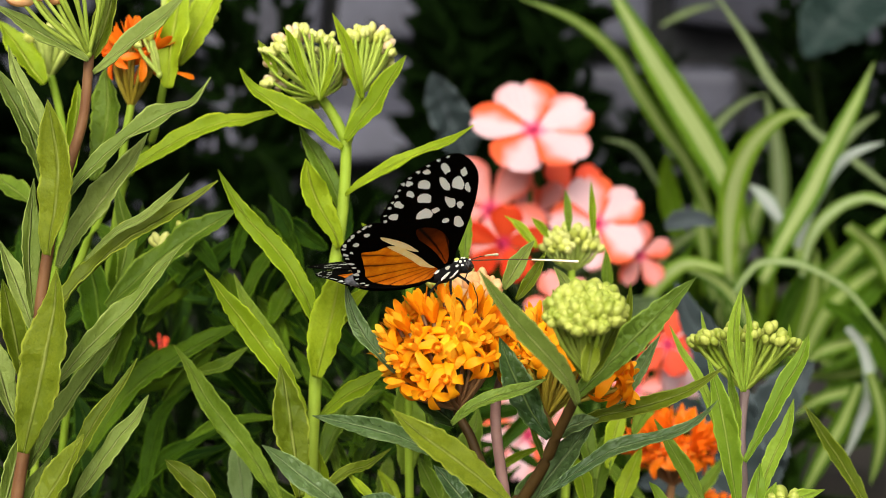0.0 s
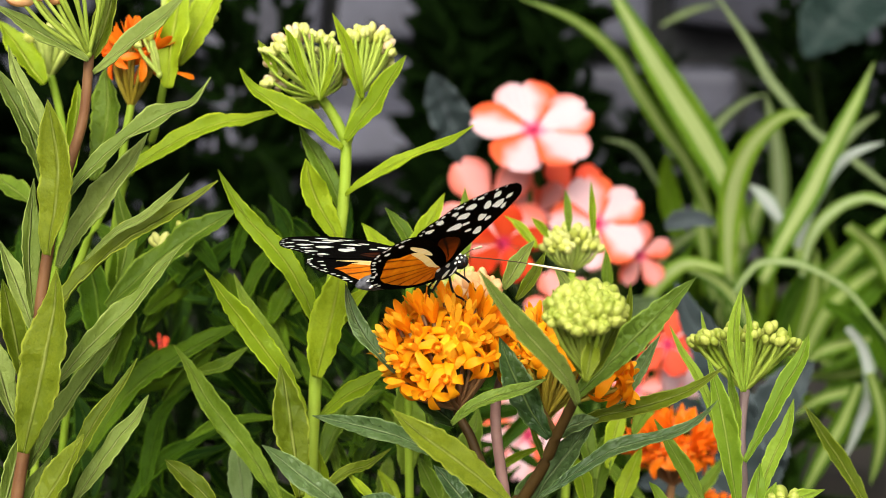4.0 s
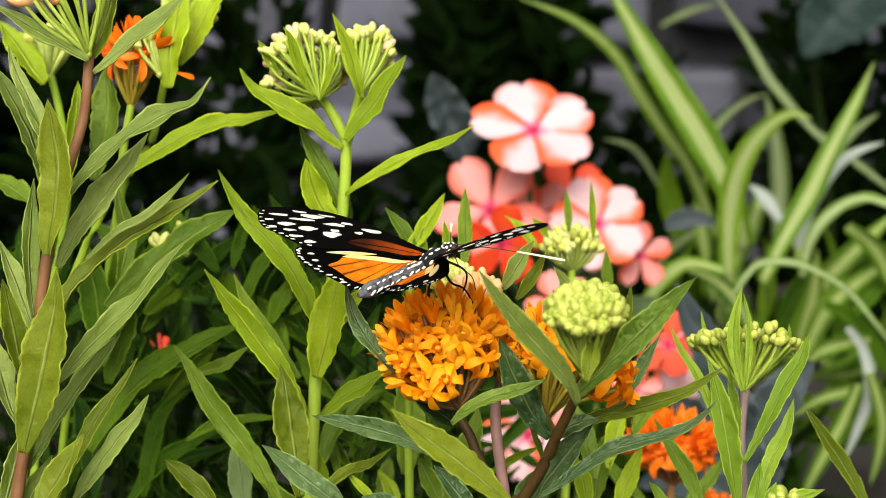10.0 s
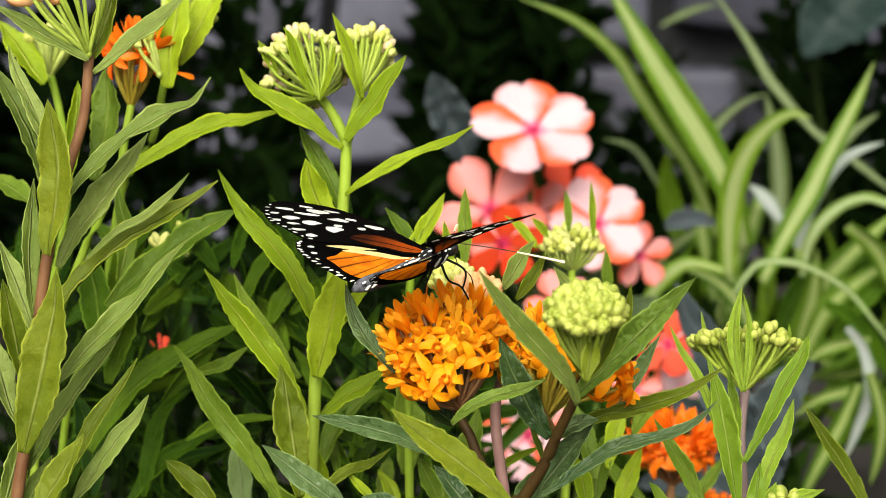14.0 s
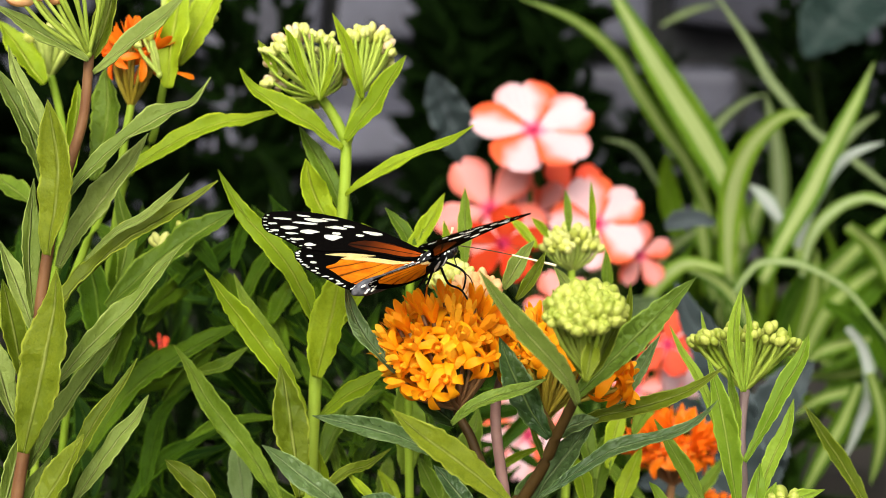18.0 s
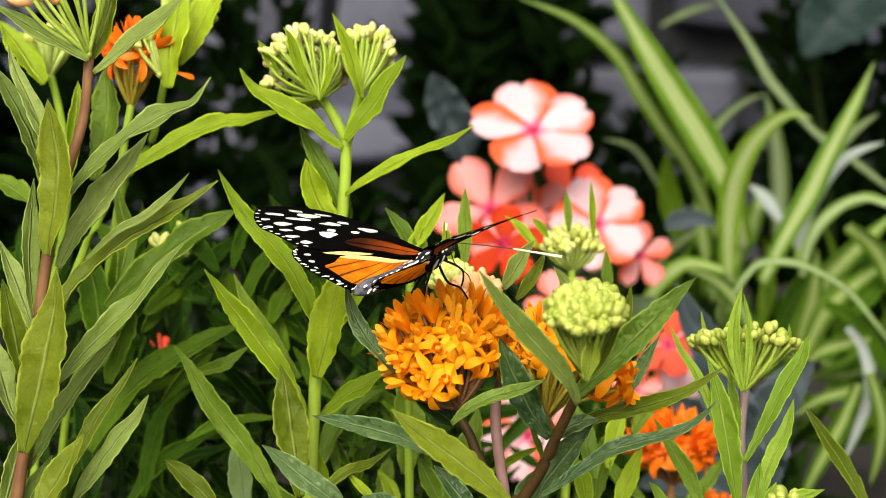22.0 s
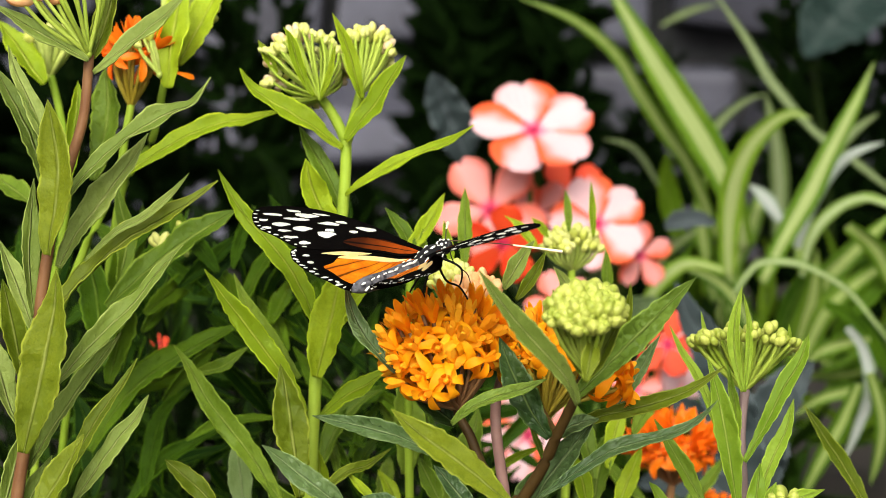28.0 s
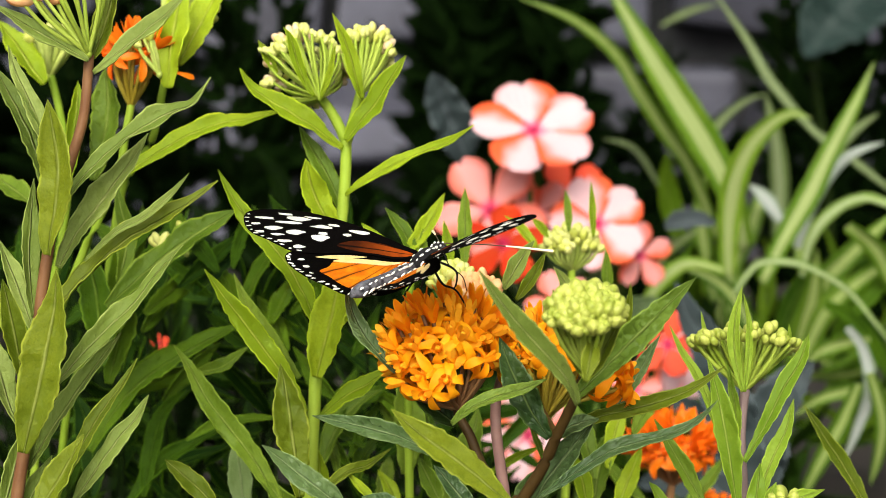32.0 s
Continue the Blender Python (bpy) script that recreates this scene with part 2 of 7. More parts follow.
PETAL_CORAL = impatiens_material("coral_white_petal", (0.74, 0.10, 0.025), (0.68, 0.44, 0.45))
PETAL_PINK = impatiens_material("salmon_pink_petal", (0.72, 0.11, 0.045), (0.70, 0.28, 0.25))
PETAL_RED = impatiens_material("red_coral_petal", (0.74, 0.045, 0.010), (0.78, 0.075, 0.018))


# ---- shape helpers ----
def mesh_of(name, verts, faces, mat, uvs=None, smooth=True):
    me = bpy.data.meshes.new(name)
    me.from_pydata([tuple(v) for v in verts], [], faces)
    for m in (mat if isinstance(mat, (list, tuple)) else [mat]):
        me.materials.append(m)
    if uvs is not None:
        layer = me.uv_layers.new(name="UVMap")
        idx = np.empty(len(me.loops), dtype=np.int32)
        me.loops.foreach_get("vertex_index", idx)
        layer.data.foreach_set("uv", np.asarray(uvs, dtype=np.float32)[idx].ravel())
    if smooth:
        me.polygons.foreach_set("use_smooth", [True] * len(me.polygons))
    me.update()
    return me


def ground_z(y):
    """The bed rises behind the milkweed to a planted bank."""
    q = min(1.0, max(0.0, (y - 0.22) / 0.5))
    return 0.34 * q * q * (3 - 2 * q)


def part(name, me, parent, label=""):
    ob = new(name, me)
    ob.parent = parent
    if label:
        tagged(ob, label)
    return ob


def thing(name, at, label, category, group="", kind=""):
    ob = new(name)
    ob.location = (at[0], at[1], 0 if category == "butterfly" else ground_z(at[1]))
    ob.empty_display_size = 0.02
    return tagged(ob, label, category, group, kind)


def sheet(rows_top, rows_bottom, uvs_row):
    """A closed blade from two grids of points that share their rim."""
    n, m = len(rows_top), len(rows_top[0])
    verts = [p for r in rows_top for p in r] + [p for r in rows_bottom for p in r]
    uvs = [q for r in uvs_row for q in r] * 2
    k, faces = n * m, []
    for i in range(n - 1):
        for j in range(m - 1):
            a = i * m + j
            faces.append((a, a + 1, a + m + 1, a + m))
            faces.append((k + a, k + a + m, k + a + m + 1, k + a + 1))
        a = i * m
        faces.append((a, a + m, k + a + m, k + a))
        a = i * m + m - 1
        faces.append((a, k + a, k + a + m, a + m))
    a = (n - 1) * m
    for j in range(m - 1):
        faces.append((j, k + j, k + j + 1, j + 1))
        faces.append((a + j, a + j + 1, k + a + j + 1, k + a + j))
    return verts, faces, uvs


def lance(v, peak=0.45):
    """Half-width along a lance-shaped leaf, widest at peak."""
    if v < peak:
        return 0.26 + 0.74 * (1 - (1 - v / peak) ** 1.8)
    return max(0.02, 1 - ((v - peak) / (1 - peak)) ** 1.75)


def strap(v, peak=0.0):
    return max(0.02, min(1.0, 0.55 + v * 1.2) * (1 - v ** 3.2) ** 0.9)


def oval(v, peak=0.0):
    return max(0.04, math.sin(math.pi * v ** 0.72) ** 0.6) if v < 0.999 else 0.02


def spline(points, count):
    """Evenly spaced places on a smooth line through a few points."""
    pts = [Vector(p) for p in points]
    line = []
    for i in range(len(pts) - 1):
        p0, p1, p2, p3 = pts[max(i - 1, 0)], pts[i], pts[i + 1], pts[min(i + 2, len(pts) - 1)]
        for k in range(12):
            s = k / 12
            line.append(0.5 * (2 * p1 + (p2 - p0) * s + (2 * p0 - 5 * p1 + 4 * p2 - p3) * s * s + (3 * p1 - p0 - 3 * p2 + p3) * s ** 3))
    line.append(pts[-1])
    run = [0.0]
    for i in range(1, len(line)):
        run.append(run[-1] + (line[i] - line[i - 1]).length)
    out, j = [], 0
    for i in range(count + 1):
        want = run[-1] * i / count
        while j < len(line) - 2 and run[j + 1] < want:
            j += 1
        out.append(line[j].lerp(line[j + 1], (want - run[j]) / max(1e-9, run[j + 1] - run[j])))
    return out, run[-1]


def bowed(base, tip, arch):
    """A line from base to tip that bows sideways by arch."""
    base, tip = Vector(base), Vector(tip)
    t = (tip - base).normalized()
    front = FRONT - t * FRONT.dot(t)
    side = t.cross(front.normalized() if front.length > 1e-3 else UP)
    return [base, base.lerp(tip, 0.5) + side * arch, tip]


def blade_mesh(name, points, width, roll, mat, shape=lance, peak=0.45, fold=0.5, ripple=0.44, twist=0.0, thick=0.00035, rough=0.20, n=0):
    """A leaf along a line: folded at the midrib, its margin wavy and finely toothed; roll turns its face from the open side, twist from base to tip."""
    n = n or max(20, min(64, int(sum((Vector(points[i + 1]) - Vector(points[i])).length for i in range(len(points) - 1)) / 0.0007)))
    line, length = spline(points, n)
    seed = random.random() * 40
    top, bottom, uvs = [], [], []
    cols = (-1, -0.8, -0.52, -0.25, 0, 0.25, 0.52, 0.8, 1)
    wave = max(3.0, length / 0.0085)
    teeth = length / 0.0017
    for i in range(n + 1):
        v = i / n
        t = (line[min(i + 1, n)] - line[max(i - 1, 0)]).normalized()
        front = FRONT - t * FRONT.dot(t)
        front = front.normalized() if front.length > 1e-3 else UP
        side = t.cross(front)
        a = radians(roll + twist * (v - 0.5) + 22 * noise.noise(Vector((seed, v * 2.5, 3))))
        nrm = front * math.cos(a) + side * math.sin(a)
        across = nrm.cross(t)
        w = width * 0.465 * shape(v, peak)
        rt, rb, ru = [], [], []
        for s in cols:
            far = 5 if s > 0 else 0
            lift = abs(s) ** 1.3 * w * fold + s * s * w * ripple * 1.7 * noise.noise(Vector((v * wave, seed + far, 1)))
            lift += w * ripple * 0.35 * noise.noise(Vector((v * wave * 2.2, s * 2.5, seed)))
            edge = 1 + abs(s) ** 3 * rough * (0.45 * noise.noise(Vector((v * wave * 0.7, seed + far, 7))) + 0.9 * noise.noise(Vector((v * teeth, seed + far, 9))))
            p = line[i] + across * (s * w * edge) + nrm * lift
            rt.append(p + nrm * (thick / 2))
            rb.append(p - nrm * (thick / 2))
            ru.append((0.5 + s / 2, v))
        top.append(rt), bottom.append(rb), uvs.append(ru)
    verts, faces, uv = sheet(top, bottom, uvs)
    return mesh_of(name, verts, faces, mat, uv)


def leaf(plant, points, width, roll, mat, name="leaf", **more):
    at = plant.location
    return part(name, blade_mesh(name, [Vector(p) - at for p in points], width, roll, mat, **more), plant)


def tube_data(points, r0, r1, sides=10, wobble=0.06):
    """A tapered stalk through a few points, smoothed between them."""
    pts = [Vector(p) for p in points]
    line = []
    for i in range(len(pts) - 1):
        p0, p1, p2, p3 = pts[max(i - 1, 0)], pts[i], pts[i + 1], pts[min(i + 2, len(pts) - 1)]
        for k in range(6):
            s = k / 6
            line.append(0.5 * (2 * p1 + (p2 - p0) * s + (2 * p0 - 5 * p1 + 4 * p2 - p3) * s * s + (3 * p1 - p0 - 3 * p2 + p3) * s ** 3))
    line.append(pts[-1])
    verts, faces = [], []
    for i, p in enumerate(line):
        d = (line[min(i + 1, len(line) - 1)] - line[max(i - 1, 0)]).normalized()
        x = d.cross(Vector((0.31, 0.2, 0.93)) if abs(d.z) < 0.9 else Vector((1, 0.1, 0))).normalized()
        y = d.cross(x)
        r = r0 + (r1 - r0) * i / (len(line) - 1)
        for k in range(sides):
            a = 2 * math.pi * k / sides
            rr = r * (1 + wobble * noise.noise(p * 300 + Vector((k, 0, 0))))
            verts.append(p + x * (rr * math.cos(a)) + y * (rr * math.sin(a)))
    m = len(line)
    for i in range(m - 1):
        for k in range(sides):
            a, b = i * sides + k, i * sides + (k + 1) % sides
            faces.append((a, b, b + sides, a + sides))
    faces.append(tuple(range(sides))[::-1])
    faces.append(tuple((m - 1) * sides + k for k in range(sides)))
    return verts, faces


def stem(plant, points, r0, r1, mat, name="stem"):
    foot = Vector(points[0])
    if foot.z < 0.49 and name == "stem":
        soil = Vector((foot.x, foot.y, ground_z(foot.y) - 0.02))
        way = foot - Vector(points[1])
        soil.x += way.x / min(-0.004, way.z) * (soil.z - foot.z) * 0.4
        points = [soil, soil.lerp(foot, 0.5), soil.lerp(foot, 0.9)] + list(points)
    pts = [Vector(p) - plant.location for p in points]
    v, f = tube_data(pts, r0, r1)
    return part(name, mesh_of(name, v, f, mat), plant)


def join(chunks):
    """Joins (verts, faces, slot) into one list of each."""
    verts, faces, slots = [], [], []
    for v, f, s in chunks:
        k = len(verts)
        verts += list(v)
        faces += [tuple(i + k for i in q) for q in f]
        slots += [s] * len(f)
    return verts, faces, slots


def ball(centre, rx, ry, rz, rings=6, sides=8):
    c = Vector(centre)
    verts, faces = [c + Vector((0, 0, -rz))], []
    for i in range(1, rings):
        p = math.pi * i / rings - math.pi / 2
        for k in range(sides):
            a = 2 * math.pi * k / sides
            verts.append(c + Vector((rx * math.cos(p) * math.cos(a), ry * math.cos(p) * math.sin(a), rz * math.sin(p))))
    verts.append(c + Vector((0, 0, rz)))
    for k in range(sides):
        faces.append((0, 1 + (k + 1) % sides, 1 + k))
        faces.append((len(verts) - 1, len(verts) - 1 - sides + k, len(verts) - 1 - sides + (k + 1) % sides))
    for i in range(rings - 2):
        for k in range(sides):
            a, b = 1 + i * sides + k, 1 + i * sides + (k + 1) % sides
            faces.append((a, b, b + sides, a + sides))
    return verts, faces


def petal_grid(length, width, turn, rise, droop, cup, n=7):
    """One oblong petal with a rounded tip that leaves the middle at the angle turn, rises by rise and bends over by droop (radians)."""
    cols = (-1, -0.5, 0, 0.5, 1)
    verts, faces = [], []
    ca, sa = math.cos(turn), math.sin(turn)
    r = z = 0.0
    for i in range(n + 1):
        v = i / n
        if i:
            bend = rise - droop * (v - 0.5 / n)
            r, z = r + length / n * math.cos(bend), z + length / n * math.sin(bend)
        w = width / 2 * (0.40 + 0.60 * min(1, v / 0.5)) * max(0.12, 1 - max(0, (v - 0.5) / 0.52) ** 2) ** 0.8
        for s in cols:
            x, y = r, s * w
            verts.append(Vector((x * ca - y * sa, x * sa + y * ca, z + cup * w * s * s)))
    m = len(cols)
    for i in range(n):
        for j in range(m - 1):
            a = i * m + j
            faces.append((a, a + m, a + m + 1, a + 1))
    return verts, faces


def milkweed_flower(name, petal, hood, size=0.0074, hang=1.5, upright=False):
    """Five petals bent back under a crown of five short tongues; or a half-open flower, its petals still gathered upwards."""
    chunks = []
    for k in range(5):
        a = 2 * math.pi * k / 5 + 0.2 * random.uniform(-1, 1)
        if upright:
            v, f = petal_grid(size * random.uniform(0.9, 1.1), size * 0.36, a, 1.25 + random.uniform(-0.2, 0.1), -0.1, 0.5)
        else:
            v, f = petal_grid(size * random.uniform(0.95, 1.15), size * 0.38, a, 0.15 + random.uniform(-0.15, 0.15), hang * random.uniform(0.85, 1.15), 0.25)
        v = [p_ + Vector((math.cos(a), math.sin(a), 0)) * size * 0.08 for p_ in v]
        chunks.append((v, f, 1 if upright else 0))
        chunks.append(([p_ * 0.97 - Vector((0, 0, 0.0003)) for p_ in v], [q[::-1] for q in f], 0))
        b = a + math.pi / 5
        v, f = petal_grid(size * random.uniform(0.50, 0.62), size * 0.24, b, 1.40 + random.uniform(-0.15, 0.1), -0.1, 0.6)
        v = [p_ + Vector((math.cos(b), math.sin(b), 0)) * size * 0.13 for p_ in v]
        chunks.append((v, f, 1))
        chunks.append(([p_ * 0.96 for p_ in v], [q[::-1] for q in f], 1))
    v, f = ball((0, 0, size * 0.16), size * 0.12, size * 0.12, size * 0.30, 5, 8)
    chunks.append((v, f, 1))
    verts, faces, slots = join(chunks)
    me = mesh_of(name, verts, faces, [petal, hood])
    me.polygons.foreach_set("material_index", slots)
    return me


def bud_mesh(name, mat, r=0.0017, long=1.25):
    v, f = ball((0, 0, 0), r, r, r * long, 7, 10)
    v = [p * (1 + 0.06 * math.cos(5 * math.atan2(p.y, p.x)) * (1 if p.z > -r * 0.2 else 0.3)) for p in v]
    return mesh_of(name, v, f, mat)


AMBER = [milkweed_flower("flower", PETAL_AMBER, HOOD_AMBER, 0.0066, d) for d in (1.5, 1.9, 2.3, 2.6)]
AMBER_TOPS = [milkweed_flower("flower", PETAL_DEEP, PETAL_AMBER, 0.0058, 0, True) for _ in range(3)]
ORANGE = [milkweed_flower("flower", PETAL_ORANGE, HOOD_ORANGE, 0.0060, d) for d in (1.0, 1.6)]
ORANGE_TOPS = [milkweed_flower("flower", PETAL_ORANGE, HOOD_ORANGE, 0.0066, 0, True) for _ in range(2)]
BUDS = [bud_mesh("bud", BUD_GREEN, r, 1.4) for r in (0.00105, 0.0013)]
BUDS_LIME = [bud_mesh("bud", BUD_LIME, r, 1.3) for r in (0.0011, 0.00135)]
BLUSH_BUD = bud_mesh("bud", BUD_BLUSH, 0.0013, 1.4)
MIXED = BUDS + BUDS + [BLUSH_BUD]
PEACH_BUDS = [bud_mesh("bud", BUD_PEACH, 0.0016, 2.0)]
FAT_BUDS = [bud_mesh("bud", BUD_GREEN, 0.0018, 1.8)]


def facing(direction):
    return Vector(direction).to_track_quat("Z", "Y").to_matrix().to_4x4()


def umbel(plant, base, crown, reach, spread, count, pieces, stalk_mat, stalk=0.00045, squash=0.75, lean=0.75, low=-0.15, name="flower_head", piece="flower", scale=(0.9, 1.1), label="", tops=(), every=1, more=0, bulge=0.14):
    """Stalklets that fan out from base to a dome round the crown, each with a flower or a bud at its end.
    reach: height of the dome; spread: its half-width; low: how far down its sides flowers sit."""
    base, crown = Vector(base) - plant.location, Vector(crown) - plant.location
    ends = []
    axis = (crown - base).normalized()
    turn = facing(axis).to_3x3()
    golden = math.pi * (3 - math.sqrt(5))
    for i in range(count):
        z = 1 - (1 - low) * (i + 0.5) / count
        r = math.sqrt(max(0, 1 - z * z))
        a = i * golden + random.uniform(-0.15, 0.15)
        jit = random.uniform(0.80, 1.07)
        d = Vector((r * math.cos(a), r * math.sin(a), z))
        end = crown + turn @ Vector((d.x * spread * jit, d.y * spread * jit, d.z * reach * jit))
        out = (turn @ Vector((d.x * lean, d.y * lean, d.z * squash + 0.3))).normalized()
        mid = base.lerp(end, 0.55) + turn @ Vector((d.x, d.y, 0)) * spread * bulge + Vector((random.uniform(-1, 1), random.uniform(-1, 1), random.uniform(-1, 1))) * spread * 0.07
        ends.append((end, out, mid, random.choice(tops if tops and z + random.uniform(-0.35, 0.35) > 0.15 else pieces)))
    v, f = ball(base, stalk * 1.7, stalk * 1.7, stalk * 2, 5, 8)
    cluster = part(name, mesh_of(name, v, f, stalk_mat), plant, label)
    for i, (end, out, mid, shape) in enumerate(ends):
        if i % every == 0:
            v, f = tube_data([base, mid, end], stalk * 1.1, stalk, 6)
            part("stalklet", mesh_of("stalklet", v, f, stalk_mat), cluster)
        for q in range(1 + more):
            ob = new(piece, shape)
            ob.parent = cluster
            k = random.uniform(*scale)
            near = end if q == 0 else end + Vector((random.uniform(-1, 1), random.uniform(-1, 1), random.uniform(-0.9, 0.3))) * 0.0019
            ob.matrix_basis = Matrix.Translation(near) @ facing(out) @ Matrix.Rotation(random.uniform(0, 6.28), 4, "Z") @ Matrix.Scale(k, 4)
    return cluster


# ---- ground and wall ----
def ground():
    n = 80
    verts, faces = [], []
    xs = [i * 0.04 + (abs(i) / 40) ** 7 * 400 * (1 if i > 0 else -1) for i in range(-40, 41)]
    for y in xs:
        for x in xs:
            near = max(0.0, 1 - math.hypot(x, y) / 3)
            verts.append((x, y + 0.6, ground_z(y + 0.6) + near * 0.02 * noise.noise(Vector((x * 9, y * 9, 0)))))
    for i in range(n):
        for j in range(n):
            a = i * (n + 1) + j
            faces.append((a, a + 1, a + n + 2, a + n + 1))
    return tagged(new("ground", mesh_of("ground", verts, faces, SOIL)), "dark crumbly soil of a banked flower bed", "ground", kind="structure")


def stone_mesh(w, h, d):
    bm = bmesh.new()
    bmesh.ops.create_cube(bm, size=1)
    for v in bm.verts:
        v.co = Vector((v.co.x * w, v.co.y * d, v.co.z * h)) + Vector((random.uniform(-1, 1) * 0.09 * w, random.uniform(-1, 1) * 0.03, random.uniform(-1, 1) * 0.12 * h))
    bmesh.ops.bevel(bm, geom=bm.edges[:], offset=0.012, segments=2, affect="EDGES", profile=0.6)
    me = bpy.data.meshes.new("stone")
    bm.to_mesh(me)
    bm.free()
    me.materials.append(STONE)
    return me


def wall_back():
    y = 1.9
    bm = bmesh.new()
    bmesh.ops.create_cube(bm, size=1)
    for v in bm.verts:
        v.co = Vector((v.co.x * 3.3, v.co.y * 0.3, v.co.z * 1.3))
    me = bpy.data.meshes.new("wall_back")
    bm.to_mesh(me)
    bm.free()
    me.materials.append(MORTAR)
    wall = new("wall_back", me)
    wall.location = (0, y + 0.2, 0.65)
    tagged(wall, "low dry wall of grey-violet slate stones with dark joints", "wall", kind="structure")
    kinds = [stone_mesh(*s) for s in ((0.26, 0.12, 0.12), (0.20, 0.13, 0.12), (0.32, 0.11, 0.12), (0.16, 0.12, 0.12), (0.23, 0.14, 0.12))]
    widths = (0.26, 0.20, 0.32, 0.16, 0.23)
    for row in range(9):
        x = -1.5 + random.uniform(0, 0.2)
        while x < 1.5:
            k = random.randrange(5)
            x += widths[k] / 2
            ob = part("stone", kinds[k], wall)
            ob.location = (x, -0.17 + random.uniform(-0.03, 0.02), -0.58 + row * 0.145)
            ob.rotation_euler = (random.uniform(-0.05, 0.05), random.uniform(-0.09, 0.09), random.uniform(-0.06, 0.06) + (math.pi if random.random() < 0.5 else 0))
            x += widths[k] / 2 + random.uniform(0.015, 0.05)
    return wall


ground()
wall_back()


def plant(at, label, group="milkweed in the bed", category="milkweed", name="milkweed"):
    return thing(name, at, label, category, group)


# ---- tall milkweed at the edge of the bed ----
a = plant((-0.09751, -0.01068), "tall milkweed with reddish stem and sage green narrow leaves")
stem(a, [(-0.10115, -0.00905, 0.46436), (-0.09888, -0.00588, 0.49025), (-0.09714, -0.00407, 0.50317), (-0.09461, -0.00144, 0.52393), (-0.09312, 0.00064, 0.53951), (-0.09163, 0.00218, 0.5499), (-0.08935, 0.00386, 0.56162), (-0.08602, 0.0054, 0.57205), (-0.08359, 0.00681, 0.58118), (-0.08248, 0.00866, 0.59453)], 0.00171, 0.00118, STEM_RED)
leaf(a, [(-0.09008, -0.00616, 0.54922), (-0.0891, -0.00585, 0.55593), (-0.08799, -0.00558, 0.56238), (-0.08753, -0.00517, 0.57009), (-0.08875, -0.00476, 0.57779), (-0.08996, -0.00444, 0.58471)], 0.00927, -12, LEAF_OLIVE, peak=0.55, twist=20)
leaf(a, [(-0.09078, 0.00547, 0.56413), (-0.09261, 0.00829, 0.57188), (-0.09645, 0.01133, 0.58167), (-0.10084, 0.01424, 0.59022), (-0.10313, 0.01695, 0.59683)], 0.00478, 30, LEAF_SAGE, peak=0.5)
leaf(a, [(-0.09099, 0.00392, 0.55898), (-0.09307, 0.00599, 0.56674), (-0.09675, 0.00821, 0.57585), (-0.10097, 0.01029, 0.58369), (-0.10601, 0.01248, 0.59264)], 0.00687, 38, LEAF_DUSK, peak=0.5)
leaf(a, [(-0.0886, 0.00104, 0.56027), (-0.08302, 0.00272, 0.5667), (-0.07663, 0.00438, 0.57289), (-0.06916, 0.00593, 0.57807), (-0.06272, 0.00728, 0.58143), (-0.05796, 0.00851, 0.58349), (-0.05438, 0.01013, 0.58938)], 0.00579, -38, LEAF_SAGE, peak=0.62, twist=-50)
leaf(a, [(-0.0896, 0.00348, 0.54526), (-0.08619, 0.00582, 0.55218), (-0.08144, 0.0081, 0.55862), (-0.07611, 0.01048, 0.56589), (-0.07262, 0.01262, 0.57096), (-0.06991, 0.01476, 0.57606)], 0.00664, -18, LEAF_SAGE, peak=0.5)
leaf(a, [(-0.09271, -0.00088, 0.53245), (-0.08815, 0.00053, 0.53794), (-0.08199, 0.00205, 0.54437), (-0.07529, 0.00354, 0.55055), (-0.06751, 0.00486, 0.55519), (-0.0597, 0.00619, 0.55984), (-0.05266, 0.0076, 0.5653)], 0.00684, -42, LEAF_OLIVE, peak=0.55, fold=0.6)
leaf(a, [(-0.08302, 0.00067, 0.54716), (-0.07575, 0.00178, 0.5539), (-0.06978, 0.0025, 0.55699), (-0.06511, 0.00329, 0.56061), (-0.06201, 0.00401, 0.56371), (-0.05917, 0.00478, 0.56721)], 0.00223, -10, LEAF_SAGE, peak=0.6, ripple=0.3)
leaf(a, [(-0.08849, -0.00523, 0.5198), (-0.08265, -0.00367, 0.52666), (-0.07626, -0.00219, 0.53277), (-0.07116, -0.00084, 0.53759), (-0.06788, 0.00048, 0.54218), (-0.0638, 0.00182, 0.54704), (-0.06049, 0.00304, 0.55061)], 0.00576, -25, LEAF_SAGE, peak=0.45, twist=-40)
leaf(a, [(-0.09652, -0.00243, 0.49856), (-0.09017, -0.00005, 0.50931), (-0.08432, 0.0021, 0.51775), (-0.07977, 0.00402, 0.52413), (-0.07572, 0.00584, 0.52948)], 0.00608, -24, LEAF_SAGE, peak=0.5)
leaf(a, [(-0.09455, -0.01679, 0.50551), (-0.09243, -0.01622, 0.51471), (-0.09032, -0.01568, 0.52364), (-0.08872, -0.01528, 0.53129), (-0.08724, -0.01488, 0.53892), (-0.08679, -0.01444, 0.54693)], 0.01094, 6, LEAF_OLIVE, peak=0.5, fold=0.4)
leaf(a, [(-0.09561, -0.01116, 0.52081), (-0.09688, -0.01153, 0.52995), (-0.09814, -0.01208, 0.53752), (-0.09939, -0.01268, 0.54454)], 0.00589, 20, LEAF_OLIVE, peak=0.5)
